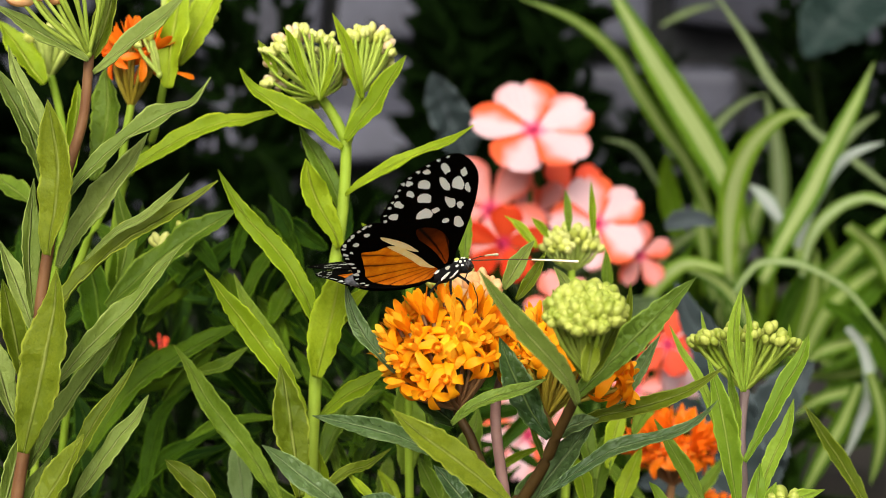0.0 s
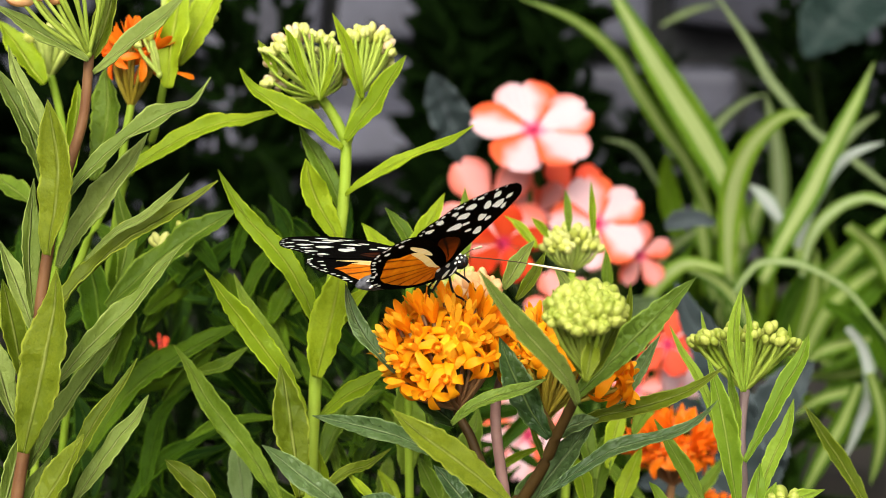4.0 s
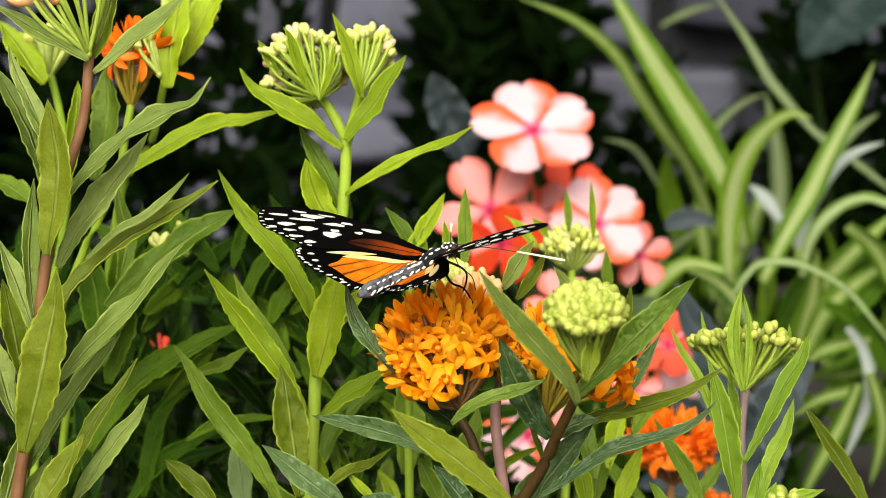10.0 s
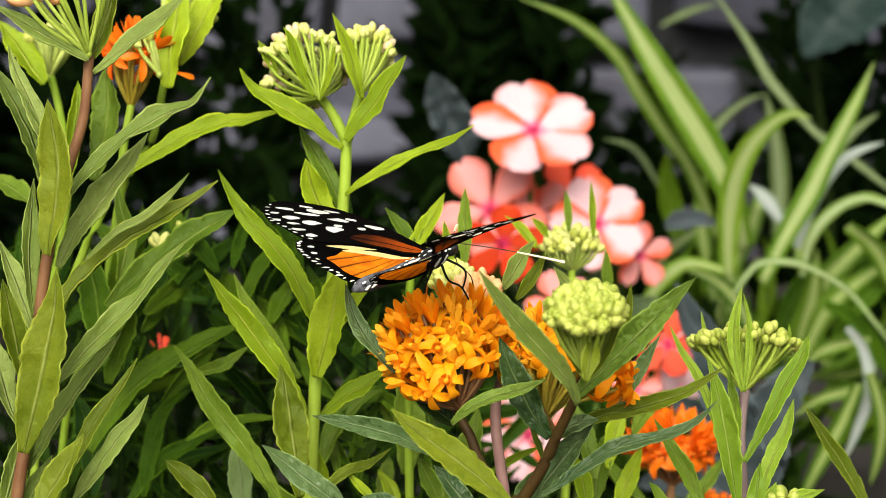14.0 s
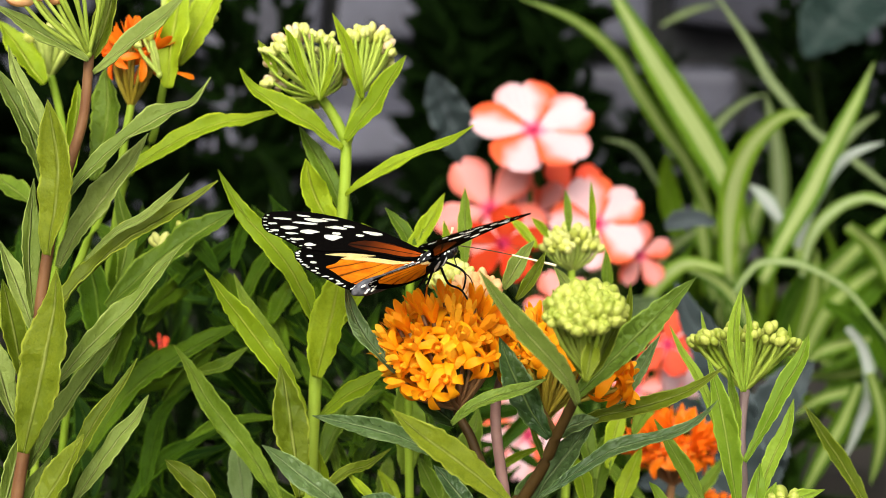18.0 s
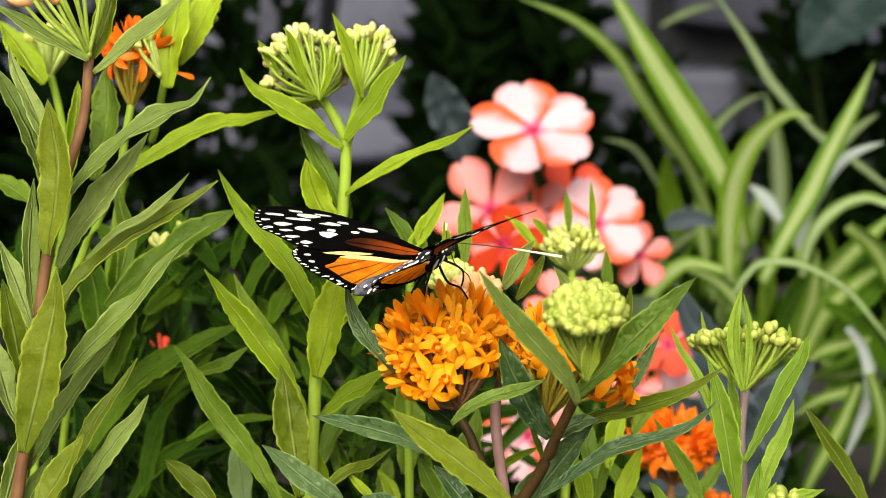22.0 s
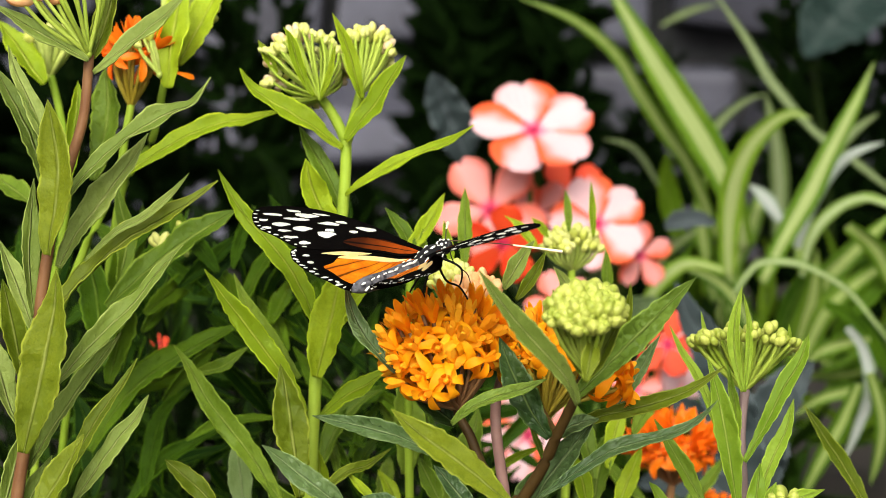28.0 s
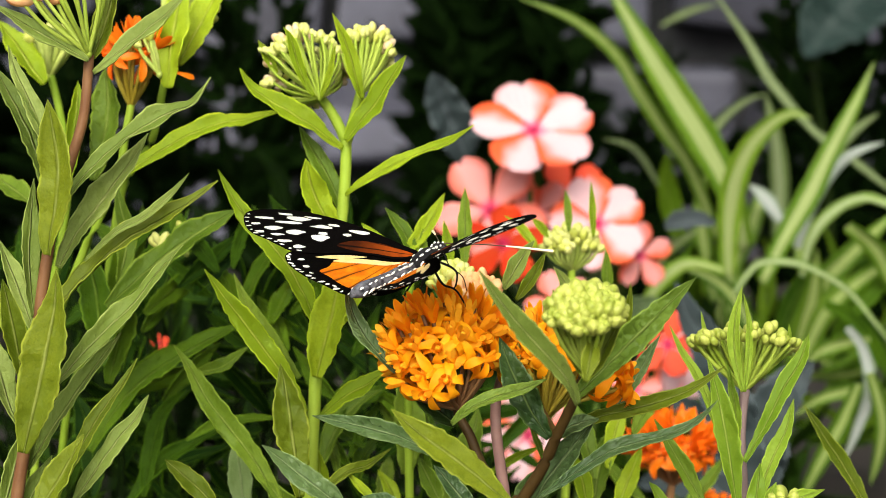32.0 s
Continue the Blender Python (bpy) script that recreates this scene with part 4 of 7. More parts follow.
leaf(d, [(-0.02875, 0.08459, 0.49421), (-0.02156, 0.09503, 0.49793), (-0.01528, 0.10538, 0.50068)], 0.00432, -3.75729, LEAF_MID)
leaf(d, [(-0.02895, 0.08516, 0.49962), (-0.0355, 0.09568, 0.50405), (-0.0426, 0.10646, 0.51094)], 0.00496, -21.0404, LEAF_MID)
# ---- milkweed with twin bud heads ----
e = plant((-0.03404, 0.04337), "milkweed with twin heads of pale green buds")
stem(e, [(-0.03486, 0.03546, 0.45734), (-0.03384, 0.04028, 0.48536), (-0.03281, 0.04421, 0.50499), (-0.03205, 0.04725, 0.51614), (-0.02956, 0.0506, 0.53026), (-0.02675, 0.05427, 0.54737), (-0.02539, 0.05749, 0.56024), (-0.02504, 0.06063, 0.57233)], 0.00202, 0.00145, STEM_LIME)
stem(e, [(-0.02504, 0.06053, 0.57146), (-0.02811, 0.06121, 0.57787), (-0.03192, 0.06176, 0.58311)], 0.00146, 0.00132, STEM_LIME)
stem(e, [(-0.02504, 0.06053, 0.57146), (-0.02288, 0.06227, 0.57841), (-0.02145, 0.06389, 0.58421)], 0.00147, 0.00132, STEM_LIME)
tuft = dict(stalk=0.0004, every=1, more=2, scale=(0.6, 0.95), piece="bud", name="bud_head", label="fan of pale buds on lime stalks")
umbel(e, (-0.03156, 0.05571, 0.58301), (-0.0354, 0.06651, 0.59002), 0.00977, 0.01184, 54, MIXED, STALK_LIME, low=0.05, **tuft)
umbel(e, (-0.02122, 0.05784, 0.5841), (-0.02006, 0.06675, 0.59237), 0.00888, 0.00740, 46, MIXED, STALK_LIME, low=0.30, **tuft)
leaf(e, [(-0.02596, 0.05835, 0.56983), (-0.02969, 0.05746, 0.57279), (-0.03543, 0.05668, 0.57689), (-0.0426, 0.05593, 0.58127), (-0.04857, 0.05515, 0.58534), (-0.05192, 0.05451, 0.59068)], 0.00638, 34, LEAF_LIME, peak=0.5)
leaf(e, [(-0.02499, 0.05656, 0.57196), (-0.02089, 0.05611, 0.57721), (-0.01679, 0.05562, 0.58215), (-0.01329, 0.0552, 0.58764), (-0.00952, 0.05484, 0.59383)], 0.00666, -26, LEAF_LIME, peak=0.5)
leaf(e, [(-0.02077, 0.05368, 0.58279), (-0.02187, 0.05282, 0.58655), (-0.02354, 0.05229, 0.59344), (-0.02549, 0.05163, 0.59915), (-0.028, 0.05096, 0.6047)], 0.00402, 12, LEAF_LIME, peak=0.45)
leaf(e, [(-0.0432, 0.06441, 0.58918), (-0.04614, 0.06496, 0.59444), (-0.04805, 0.06531, 0.5978)], 0.00294, 10, LEAF_LIME)
leaf(e, [(-0.03276, 0.05174, 0.58343), (-0.03616, 0.05173, 0.58973), (-0.03841, 0.05187, 0.59744), (-0.04037, 0.05159, 0.60114)], 0.00316, 10, LEAF_LIME, peak=0.6)
leaf(e, [(-0.03115, 0.05371, 0.58308), (-0.02877, 0.05287, 0.58942), (-0.02725, 0.05214, 0.59687)], 0.00187, -10, LEAF_LIME)
leaf(e, [(-0.0249, 0.05311, 0.55825), (-0.02047, 0.05105, 0.56159), (-0.01349, 0.04907, 0.56576), (-0.00486, 0.04707, 0.56961), (0.00227, 0.04498, 0.57272), (0.00778, 0.04299, 0.57679)], 0.00387, -36, LEAF_LIME, peak=0.5)
leaf(e, [(-0.02654, 0.0497, 0.54492), (-0.02762, 0.04863, 0.54908), (-0.03184, 0.04792, 0.55664), (-0.03375, 0.04702, 0.56246), (-0.03465, 0.0461, 0.5681)], 0.00717, 14, LEAF_LIME, peak=0.65)
leaf(e, [(-0.02606, 0.0586, 0.55311), (-0.02845, 0.06028, 0.55944), (-0.03145, 0.06189, 0.56521), (-0.03445, 0.06338, 0.56983), (-0.03746, 0.06496, 0.57535)], 0.00558, 18, LEAF_GREEN, peak=0.5)
leaf(e, [(-0.03121, 0.04348, 0.52398), (-0.03491, 0.04407, 0.53285), (-0.03917, 0.04458, 0.54086), (-0.04458, 0.04497, 0.54772), (-0.04969, 0.0452, 0.55314), (-0.05365, 0.0455, 0.55914), (-0.05676, 0.04582, 0.5654)], 0.00629, 24, LEAF_LIME, peak=0.45, ripple=0.6)
leaf(e, [(-0.0348, 0.03941, 0.50442), (-0.04044, 0.0396, 0.51391), (-0.04578, 0.03958, 0.52139), (-0.05054, 0.03947, 0.52801), (-0.055, 0.03927, 0.53376), (-0.05972, 0.03921, 0.54076)], 0.00654, 20, LEAF_LIME, peak=0.5)
leaf(e, [(-0.03677, 0.04821, 0.5116), (-0.04233, 0.04971, 0.51868), (-0.04762, 0.05121, 0.52578), (-0.05147, 0.05262, 0.53204), (-0.05387, 0.054, 0.53803)], 0.00436, 22, LEAF_GREEN, peak=0.5)
leaf(e, [(-0.03526, 0.02342, 0.48626), (-0.0364, 0.02493, 0.49582), (-0.03755, 0.02629, 0.50402), (-0.0387, 0.02766, 0.51224), (-0.04013, 0.02883, 0.51852)], 0.00918, 6, LEAF_OLIVE, peak=0.55, ripple=0.6)
leaf(e, [(-0.032, 0.04132, 0.51304), (-0.02941, 0.0421, 0.52361), (-0.02711, 0.04272, 0.53274), (-0.02538, 0.0434, 0.54243)], 0.00999, -6, LEAF_LIME, peak=0.5)
leaf(e, [(-0.02931, 0.04531, 0.52226), (-0.02583, 0.04522, 0.52779), (-0.02179, 0.04504, 0.53244), (-0.01832, 0.04473, 0.53594)], 0.00516, -24, LEAF_LIME, peak=0.45)
leaf(e, [(-0.04096, 0.04246, 0.47607), (-0.04471, 0.0434, 0.48496), (-0.04933, 0.04421, 0.49271), (-0.0551, 0.04499, 0.50017), (-0.06029, 0.04569, 0.50676), (-0.06462, 0.0465, 0.51451), (-0.0688, 0.04714, 0.52053)], 0.00635, 24, LEAF_GREEN, peak=0.55, ripple=0.6)
leaf(e, [(-0.05469, 0.02304, 0.48267), (-0.06005, 0.02428, 0.48805), (-0.0643, 0.02531, 0.4915), (-0.06856, 0.02635, 0.49496)], 0.00584, 24, LEAF_OLIVE, peak=0.6)
leaf(e, [(-0.03127, 0.04715, 0.50152), (-0.02487, 0.04706, 0.5071), (-0.01906, 0.04674, 0.51038), (-0.01327, 0.0465, 0.51451)], 0.00578, -40, LEAF_LIME, peak=0.5)
leaf(e, [(-0.03808, 0.04231, 0.47463), (-0.04096, 0.04291, 0.48037), (-0.04529, 0.04352, 0.48611)], 0.00635, 10, LEAF_GREEN)
leaf(e, [(-0.03319, 0.04737, 0.4749), (-0.03174, 0.04858, 0.48648), (-0.03261, 0.04934, 0.49372)], 0.00582, -8, LEAF_LIME)

# ---- young shoots behind the flower ----
f = plant((-0.0094, 0.05262, 0.4767), "young milkweed shoot with light green leaves")
stem(f, [(-0.00794, 0.04494, 0.4036), (-0.00867, 0.05262, 0.4767), (-0.00911, 0.05723, 0.5205), (-0.00794, 0.05969, 0.5439)], 0.00147, 0.00103, STEM_LIME)
leaf(f, bowed((-0.01014, 0.05953, 0.5424), (0.00044, 0.06118, 0.5581), 0.00118), 0.00494, -20, LEAF_LIME)
leaf(f, bowed((-0.0072, 0.05938, 0.541), (-0.01499, 0.06079, 0.5544), 0.00088), 0.00423, 20, LEAF_GREEN)
leaf(f, bowed((-0.00867, 0.05907, 0.538), (-0.02116, 0.06038, 0.5504), -0.00059), 0.00518, 20, LEAF_LIME)
leaf(f, bowed((0.00558, 0.05923, 0.5395), (0.00573, 0.06135, 0.5597), 0), 0.00423, 0, LEAF_GREEN)
leaf(f, bowed((0.00235, 0.05923, 0.5395), (0.00015, 0.06045, 0.5512), 0), 0.00282, 5, LEAF_LIME)
leaf(f, bowed((-0.005, 0.05923, 0.5395), (-0.00529, 0.06022, 0.549), 0), 0.00282, 5, LEAF_GREEN)
g = plant((0.03467, 0.1017, 0.4652), "milkweed shoot with a soft green bud head")
stem(g, [(0.03226, 0.09331, 0.3854), (0.03467, 0.1017, 0.4652), (0.03627, 0.1067, 0.5131), (0.03659, 0.1089, 0.5339)], 0.00144, 0.00112, STEM_LIME)
umbel(g, (0.03659, 0.1087, 0.5323), (0.03627, 0.1094, 0.5387), 0.00562, 0.00803, 60, BUDS, STALK_PALE, piece="bud", name="bud_head")
leaf(g, bowed((0.02619, 0.09947, 0.5397), (0.0172, 0.1004, 0.5488), 0.00063), 0.00303, 25, LEAF_LIME)
leaf(g, bowed((0.03503, 0.09996, 0.5444), (0.03408, 0.1012, 0.5562), 0.00032), 0.00253, 5, LEAF_GREEN)
leaf(g, bowed((0.04197, 0.0998, 0.5428), (0.04134, 0.1014, 0.5585), 0), 0.00227, 5, LEAF_LIME)
leaf(g, bowed((0.02935, 0.0998, 0.5428), (0.02462, 0.1004, 0.5483), 0.00032), 0.00253, 15, LEAF_LIME)
leaf(g, bowed((0.04607, 0.09798, 0.5256), (0.04544, 0.09947, 0.5397), 0), 0.00328, 5, LEAF_GREEN)

# ---- the milkweed in flower, on which the butterfly sits ----
m = plant((0.01568, -0.01024), "flowering milkweed with amber flower heads and dark green leaves")
stem(m, [(0.01503, -0.01065, 0.4874), (0.01816, -0.01297, 0.494), (0.02252, -0.01516, 0.5018), (0.02569, -0.01734, 0.50976), (0.02855, -0.01967, 0.51637), (0.03038, -0.02218, 0.52116), (0.03168, -0.02452, 0.52762)], 0.00178, 0.00102, STEM_DARK)
stem(m, [(0.01438, -0.01048, 0.48894), (0.00856, -0.00864, 0.50173), (0.00623, -0.00752, 0.50757), (0.00364, -0.00654, 0.51213), (0.00286, -0.00555, 0.51669)], 0.00143, 0.00104, STEM_DARK)
stem(m, [(0.01548, -0.00476, 0.48598), (0.01451, -0.00172, 0.49197), (0.01285, 0.00189, 0.5033), (0.01239, 0.00522, 0.51209), (0.01419, 0.00843, 0.51964), (0.01627, 0.01151, 0.52594)], 0.00146, 0.00120, STEM_PINK)
stem(m, [(0.02572, -0.01442, 0.50892), (0.02281, -0.00794, 0.51318), (0.02113, -0.00147, 0.5173)], 0.00104, 0.00078, STEM_DARK)
dome = dict(low=-0.55, lean=0.55, squash=0.8, label="dome of amber-orange star flowers", stalk=0.0005)
umbel(m, (0.00364, -0.00594, 0.51307), (-0.00105, -0.0023, 0.52856), 0.00865, 0.01389, 60, AMBER, STEM_RED, tops=AMBER_TOPS + AMBER, **dome)
umbel(m, (0.00363, -0.00785, 0.51395), (0, -0.01083, 0.52387), 0.00236, 0.01074, 11, AMBER[:3], STEM_RED, low=-0.1, lean=1.0, squash=0.4, label="lowest star flowers of the dome")
umbel(m, (0.02362, -0.00218, 0.51051), (0.02382, 0.00337, 0.52503), 0.00771, 0.01197, 46, AMBER, STEM_AMBER, tops=AMBER_TOPS + AMBER, **dome)
umbel(m, (0.02951, -0.05245, 0.52972), (0.02934, -0.05712, 0.54265), 0.00534, 0.00742, 230, BUDS_LIME, STALK_LIME, stalk=0.0004, every=14, piece="bud", name="bud_head", low=-0.1, scale=(0.65, 1.15), label="dome of pale green closed buds")
umbel(m, (0.02905, -0.01559, 0.51692), (0.03899, -0.01505, 0.52199), 0.00178, 0.00229, 3, AMBER[:3], STEM_AMBER, low=-0.2, lean=0.9, stalk=0.0006, scale=(1.05, 1.25))
umbel(m, (0.00895, 0.01561, 0.52669), (0.00786, 0.0166, 0.53612), 0.00461, 0.00542, 34, PEACH_BUDS, STALK_PALE, piece="bud", scale=(0.75, 1.05))
umbel(m, (0.00303, 0.0241, 0.53099), (0.0022, 0.02497, 0.5392), 0.00413, 0.00468, 30, FAT_BUDS, STALK_PALE, piece="bud", name="bud_head", scale=(0.55, 0.8))
leaf(m, [(0.02788, -0.05314, 0.5232), (0.02512, -0.05551, 0.52929), (0.02033, -0.05792, 0.53507), (0.0156, -0.06036, 0.54055), (0.01093, -0.06274, 0.54663), (0.00712, -0.06512, 0.55264)], 0.00529, 22, LEAF_SAGE, peak=0.5)
leaf(m, [(0.02868, -0.02538, 0.51944), (0.03331, -0.02649, 0.52417), (0.03864, -0.0275, 0.52985), (0.04418, -0.02849, 0.53575), (0.05018, -0.02943, 0.54209), (0.0549, -0.03052, 0.54705)], 0.00717, -12, LEAF_SUMMER, peak=0.5, fold=0.5)
leaf(m, [(0.02192, -0.01782, 0.49563), (0.0313, -0.01781, 0.5021), (0.03761, -0.01807, 0.50603), (0.0439, -0.01852, 0.50819), (0.05144, -0.01896, 0.51033), (0.05719, -0.0193, 0.51348), (0.0614, -0.01949, 0.518)], 0.00406, -32, LEAF_BLUE, peak=0.5)
leaf(m, [(0.0271, -0.01037, 0.50918), (0.03553, -0.0112, 0.51273), (0.04186, -0.01222, 0.51449), (0.04944, -0.01319, 0.51674), (0.05647, -0.01408, 0.51975), (0.06371, -0.01473, 0.52503)], 0.00410, -22, LEAF_OLIVE, peak=0.5)
leaf(m, [(0.02583, -0.01245, 0.50854), (0.03026, -0.01316, 0.51128), (0.03532, -0.01401, 0.51274)], 0.00513, -30, LEAF_BLUE)
leaf(m, [(0.02396, -0.01644, 0.50881), (0.02013, -0.01585, 0.51438), (0.01758, -0.01532, 0.51945), (0.01478, -0.01468, 0.52553), (0.01274, -0.01405, 0.53149)], 0.00739, 8, LEAF_DARKBLUE, peak=0.5)
leaf(m, [(0.00202, -0.02006, 0.5126), (0.00605, -0.02068, 0.5163), (0.01107, -0.02143, 0.51873), (0.01732, -0.02221, 0.52091), (0.02305, -0.02294, 0.52344)], 0.00403, -24, LEAF_SUMMER, peak=0.5)
leaf(m, [(-0.01089, -0.00699, 0.5222), (-0.01403, -0.00565, 0.52539), (-0.01848, -0.00409, 0.53067), (-0.02113, -0.00252, 0.53597), (-0.02261, -0.00088, 0.54208)], 0.00416, 22, LEAF_BLUE, peak=0.5)
leaf(m, [(-0.00152, -0.01881, 0.50541), (-0.00911, -0.01989, 0.50949), (-0.01563, -0.02115, 0.51179), (-0.02312, -0.02245, 0.51382), (-0.02906, -0.0238, 0.51535)], 0.00504, 26, LEAF_BLUE, peak=0.5)
leaf(m, [(-0.02072, -0.02215, 0.49275), (-0.02521, -0.02276, 0.49649), (-0.03069, -0.0233, 0.50097), (-0.03565, -0.02386, 0.50518), (-0.04008, -0.02448, 0.50887)], 0.00604, 24, LEAF_BLUE, peak=0.5)
leaf(m, [(-0.00812, -0.02012, 0.49292), (-0.01325, -0.01796, 0.49436), (-0.01843, -0.01586, 0.49518)], 0.00459, 24, LEAF_BLUE)
leaf(m, [(0.01409, -0.03958, 0.49908), (0.00703, -0.03993, 0.50533), (0.00073, -0.04041, 0.51036), (-0.00531, -0.04094, 0.51488), (-0.01107, -0.0414, 0.5201)], 0.00774, 22, LEAF_OLIVE, peak=0.5, fold=0.35)
leaf(m, [(0.0029, -0.00035, 0.50883), (-0.0021, -0.00125, 0.513), (-0.00629, -0.00213, 0.51741), (-0.01098, -0.0029, 0.52284)], 0.00709, 30, LEAF_DARKBLUE)
leaf(m, [(0.0203, -0.00828, 0.49081), (0.02385, -0.00956, 0.49771), (0.02917, -0.0108, 0.50507), (0.03444, -0.01207, 0.51212)], 0.00698, -20, LEAF_BLUE, peak=0.55)
leaf(m, [(0.03932, 0.0039, 0.51099), (0.04319, 0.00308, 0.51597), (0.04677, 0.0024, 0.52225), (0.0506, 0.00183, 0.52954)], 0.00397, -26, LEAF_BLUE)
leaf(m, [(0.00723, -0.01236, 0.49018), (0.00207, -0.01071, 0.49638), (-0.00207, -0.00921, 0.50106)], 0.00517, 20, LEAF_BLUE)
leaf(m, [(0.0164, -0.00828, 0.49081), (0.01982, -0.00678, 0.49551), (0.023, -0.00533, 0.49971)], 0.00443, -20, LEAF_DARKBLUE)
leaf(m, [(0.01464, 0.01685, 0.53855), (0.0184, 0.01657, 0.5454), (0.02187, 0.01608, 0.55035)], 0.00433, -16, LEAF_SAGE)
leaf(m, [(0.01748, 0.0126, 0.53637), (0.02201, 0.01231, 0.54317), (0.02438, 0.01182, 0.54808)], 0.00322, -20, LEAF_OLIVE)
leaf(m, [(0.03054, 0.01023, 0.5329), (0.02887, 0.01, 0.54035), (0.02614, 0.00947, 0.54485)], 0.00374, 12, LEAF_SAGE)
leaf(m, [(0.03858, -0.02215, 0.53104), (0.04091, -0.02337, 0.53854), (0.04123, -0.02468, 0.54523)], 0.00212, -12, LEAF_OLIVE)
leaf(m, [(0.02928, -0.05255, 0.52879), (0.02495, -0.04961, 0.53759), (0.02293, -0.04667, 0.54647)], 0.00353, 12, LEAF_OLIVE)
leaf(m, [(0.02975, -0.05262, 0.52809), (0.03389, -0.04993, 0.53454), (0.03783, -0.04721, 0.54129)], 0.00353, -14, LEAF_OLIVE)
leaf(m, [(0.0287, -0.0645, 0.52987), (0.02982, -0.06098, 0.53462), (0.03095, -0.05746, 0.53943)], 0.00390, 0, LEAF_OLIVE)
leaf(m, [(0.03023, -0.03861, 0.52743), (0.0286, -0.03699, 0.5333), (0.02721, -0.03537, 0.53918)], 0.00194, 10, LEAF_OLIVE)
leaf(m, [(0.04011, 0.06255, 0.47586), (0.04179, 0.0661, 0.48576), (0.0453, 0.06957, 0.49485)], 0.00661, -8, LEAF_GREEN)
leaf(m, [(0.0458, 0.06224, 0.47288), (0.04931, 0.06563, 0.48127), (0.05316, 0.06904, 0.48975)], 0.00541, -12, LEAF_LIME)
leaf(m, [(0.03762, 0.05242, 0.47519), (0.03615, 0.05335, 0.48396), (0.03321, 0.05411, 0.49127)], 0.00500, 8, LEAF_LIME)
leaf(m, [(0.03909, 0.05335, 0.48396), (0.03648, 0.05966, 0.49616), (0.03233, 0.06552, 0.50414)], 0.00593, 10, LEAF_GREEN)
leaf(m, [(0.0437, 0.06349, 0.48479), (0.04621, 0.06951, 0.49425), (0.04967, 0.07539, 0.50239)], 0.00513, -10, LEAF_LIME)
leaf(m, [(0.02625, 0.04391, 0.48984), (0.02337, 0.04472, 0.49758), (0.02106, 0.04533, 0.50332)], 0.00173, 10, LEAF_GREEN)
leaf(m, [(0.04937, 0.05457, 0.49565), (0.05378, 0.05534, 0.50296), (0.05966, 0.0558, 0.50734)], 0.00441, -20, LEAF_GREEN)
# ---- milkweed in bud with purple stem ----
h = plant((0.07299, 0.01880), "milkweed in green bud on a purple-pink stem")
stem(h, [(0.07322, 0.01104, 0.46413), (0.07279, 0.01622, 0.4879), (0.07249, 0.02042, 0.50235), (0.07384, 0.0242, 0.51284)], 0.00123, 0.00123, STEM_PURPLE)
tuft = dict(stalk=0.0005, every=1, more=2, scale=(0.75, 1.05), piece="bud", name="bud_head")
umbel(h, (0.07384, 0.02418, 0.51256), (0.07413, 0.02821, 0.52228), 0.00448, 0.01288, 46, BUDS_LIME, STALK_LIME, low=0.15, bulge=0.0, **tuft)
leaf(h, [(0.07156, 0.0123, 0.51436), (0.06976, 0.014, 0.52419), (0.07013, 0.01551, 0.53217), (0.07185, 0.01694, 0.53936)], 0.00325, -6, LEAF_FRESH, peak=0.5)
leaf(h, [(0.07239, 0.01427, 0.51401), (0.07303, 0.01556, 0.51984), (0.07367, 0.01721, 0.52919), (0.07241, 0.01872, 0.53722)], 0.00190, 8, LEAF_FRESH)
leaf(h, [(0.06642, 0.01305, 0.50242), (0.06405, 0.0144, 0.51042), (0.06085, 0.01569, 0.51789), (0.05738, 0.01678, 0.52349), (0.05458, 0.01793, 0.52964)], 0.00272, 20, LEAF_FRESH, peak=0.5)
leaf(h, [(0.07021, 0.00939, 0.4867), (0.06787, 0.01174, 0.50268), (0.06579, 0.01353, 0.51332), (0.06344, 0.0151, 0.52183)], 0.00595, 10, LEAF_FRESH, peak=0.5)
leaf(h, [(0.07161, 0.01868, 0.49852), (0.07093, 0.02081, 0.50925), (0.06914, 0.02295, 0.52003)], 0.00247, 8, LEAF_FRESH)
leaf(h, [(0.07181, 0.00858, 0.49812), (0.07723, 0.01151, 0.50684), (0.08161, 0.01433, 0.51455), (0.08602, 0.01702, 0.52098), (0.08854, 0.01971, 0.52746)], 0.00461, -22, LEAF_FRESH, peak=0.68)
leaf(h, [(0.07313, 0.00532, 0.48628), (0.0763, 0.00764, 0.49395), (0.07923, 0.00979, 0.50006), (0.08217, 0.01186, 0.5054), (0.08418, 0.0141, 0.5124)], 0.00431, -18, LEAF_FRESH, peak=0.55)
leaf(h, [(0.07277, -0.0007, 0.48635), (0.074, 0.00209, 0.49381), (0.07483, 0.00462, 0.49868)], 0.00452, -6, LEAF_FRESH, peak=0.4)
leaf(h, [(0.0755, 0.00308, 0.48409), (0.07741, 0.00566, 0.48948), (0.07934, 0.00807, 0.49331)], 0.00375, -10, LEAF_FRESH)
leaf(h, [(0.07918, 0.00159, 0.48905), (0.08537, 0.00379, 0.49085), (0.0904, 0.00593, 0.49201)], 0.00293, -36, LEAF_FRESH)
leaf(h, [(0.06418, 0.01915, 0.48387), (0.05965, 0.02135, 0.49208), (0.05566, 0.02342, 0.49895), (0.05192, 0.02543, 0.50531)], 0.00442, 16, LEAF_GREEN)
leaf(h, [(0.05372, -0.0007, 0.48635), (0.05101, 0.00179, 0.4909), (0.04869, 0.00416, 0.4943)], 0.00292, 14, LEAF_FRESH)
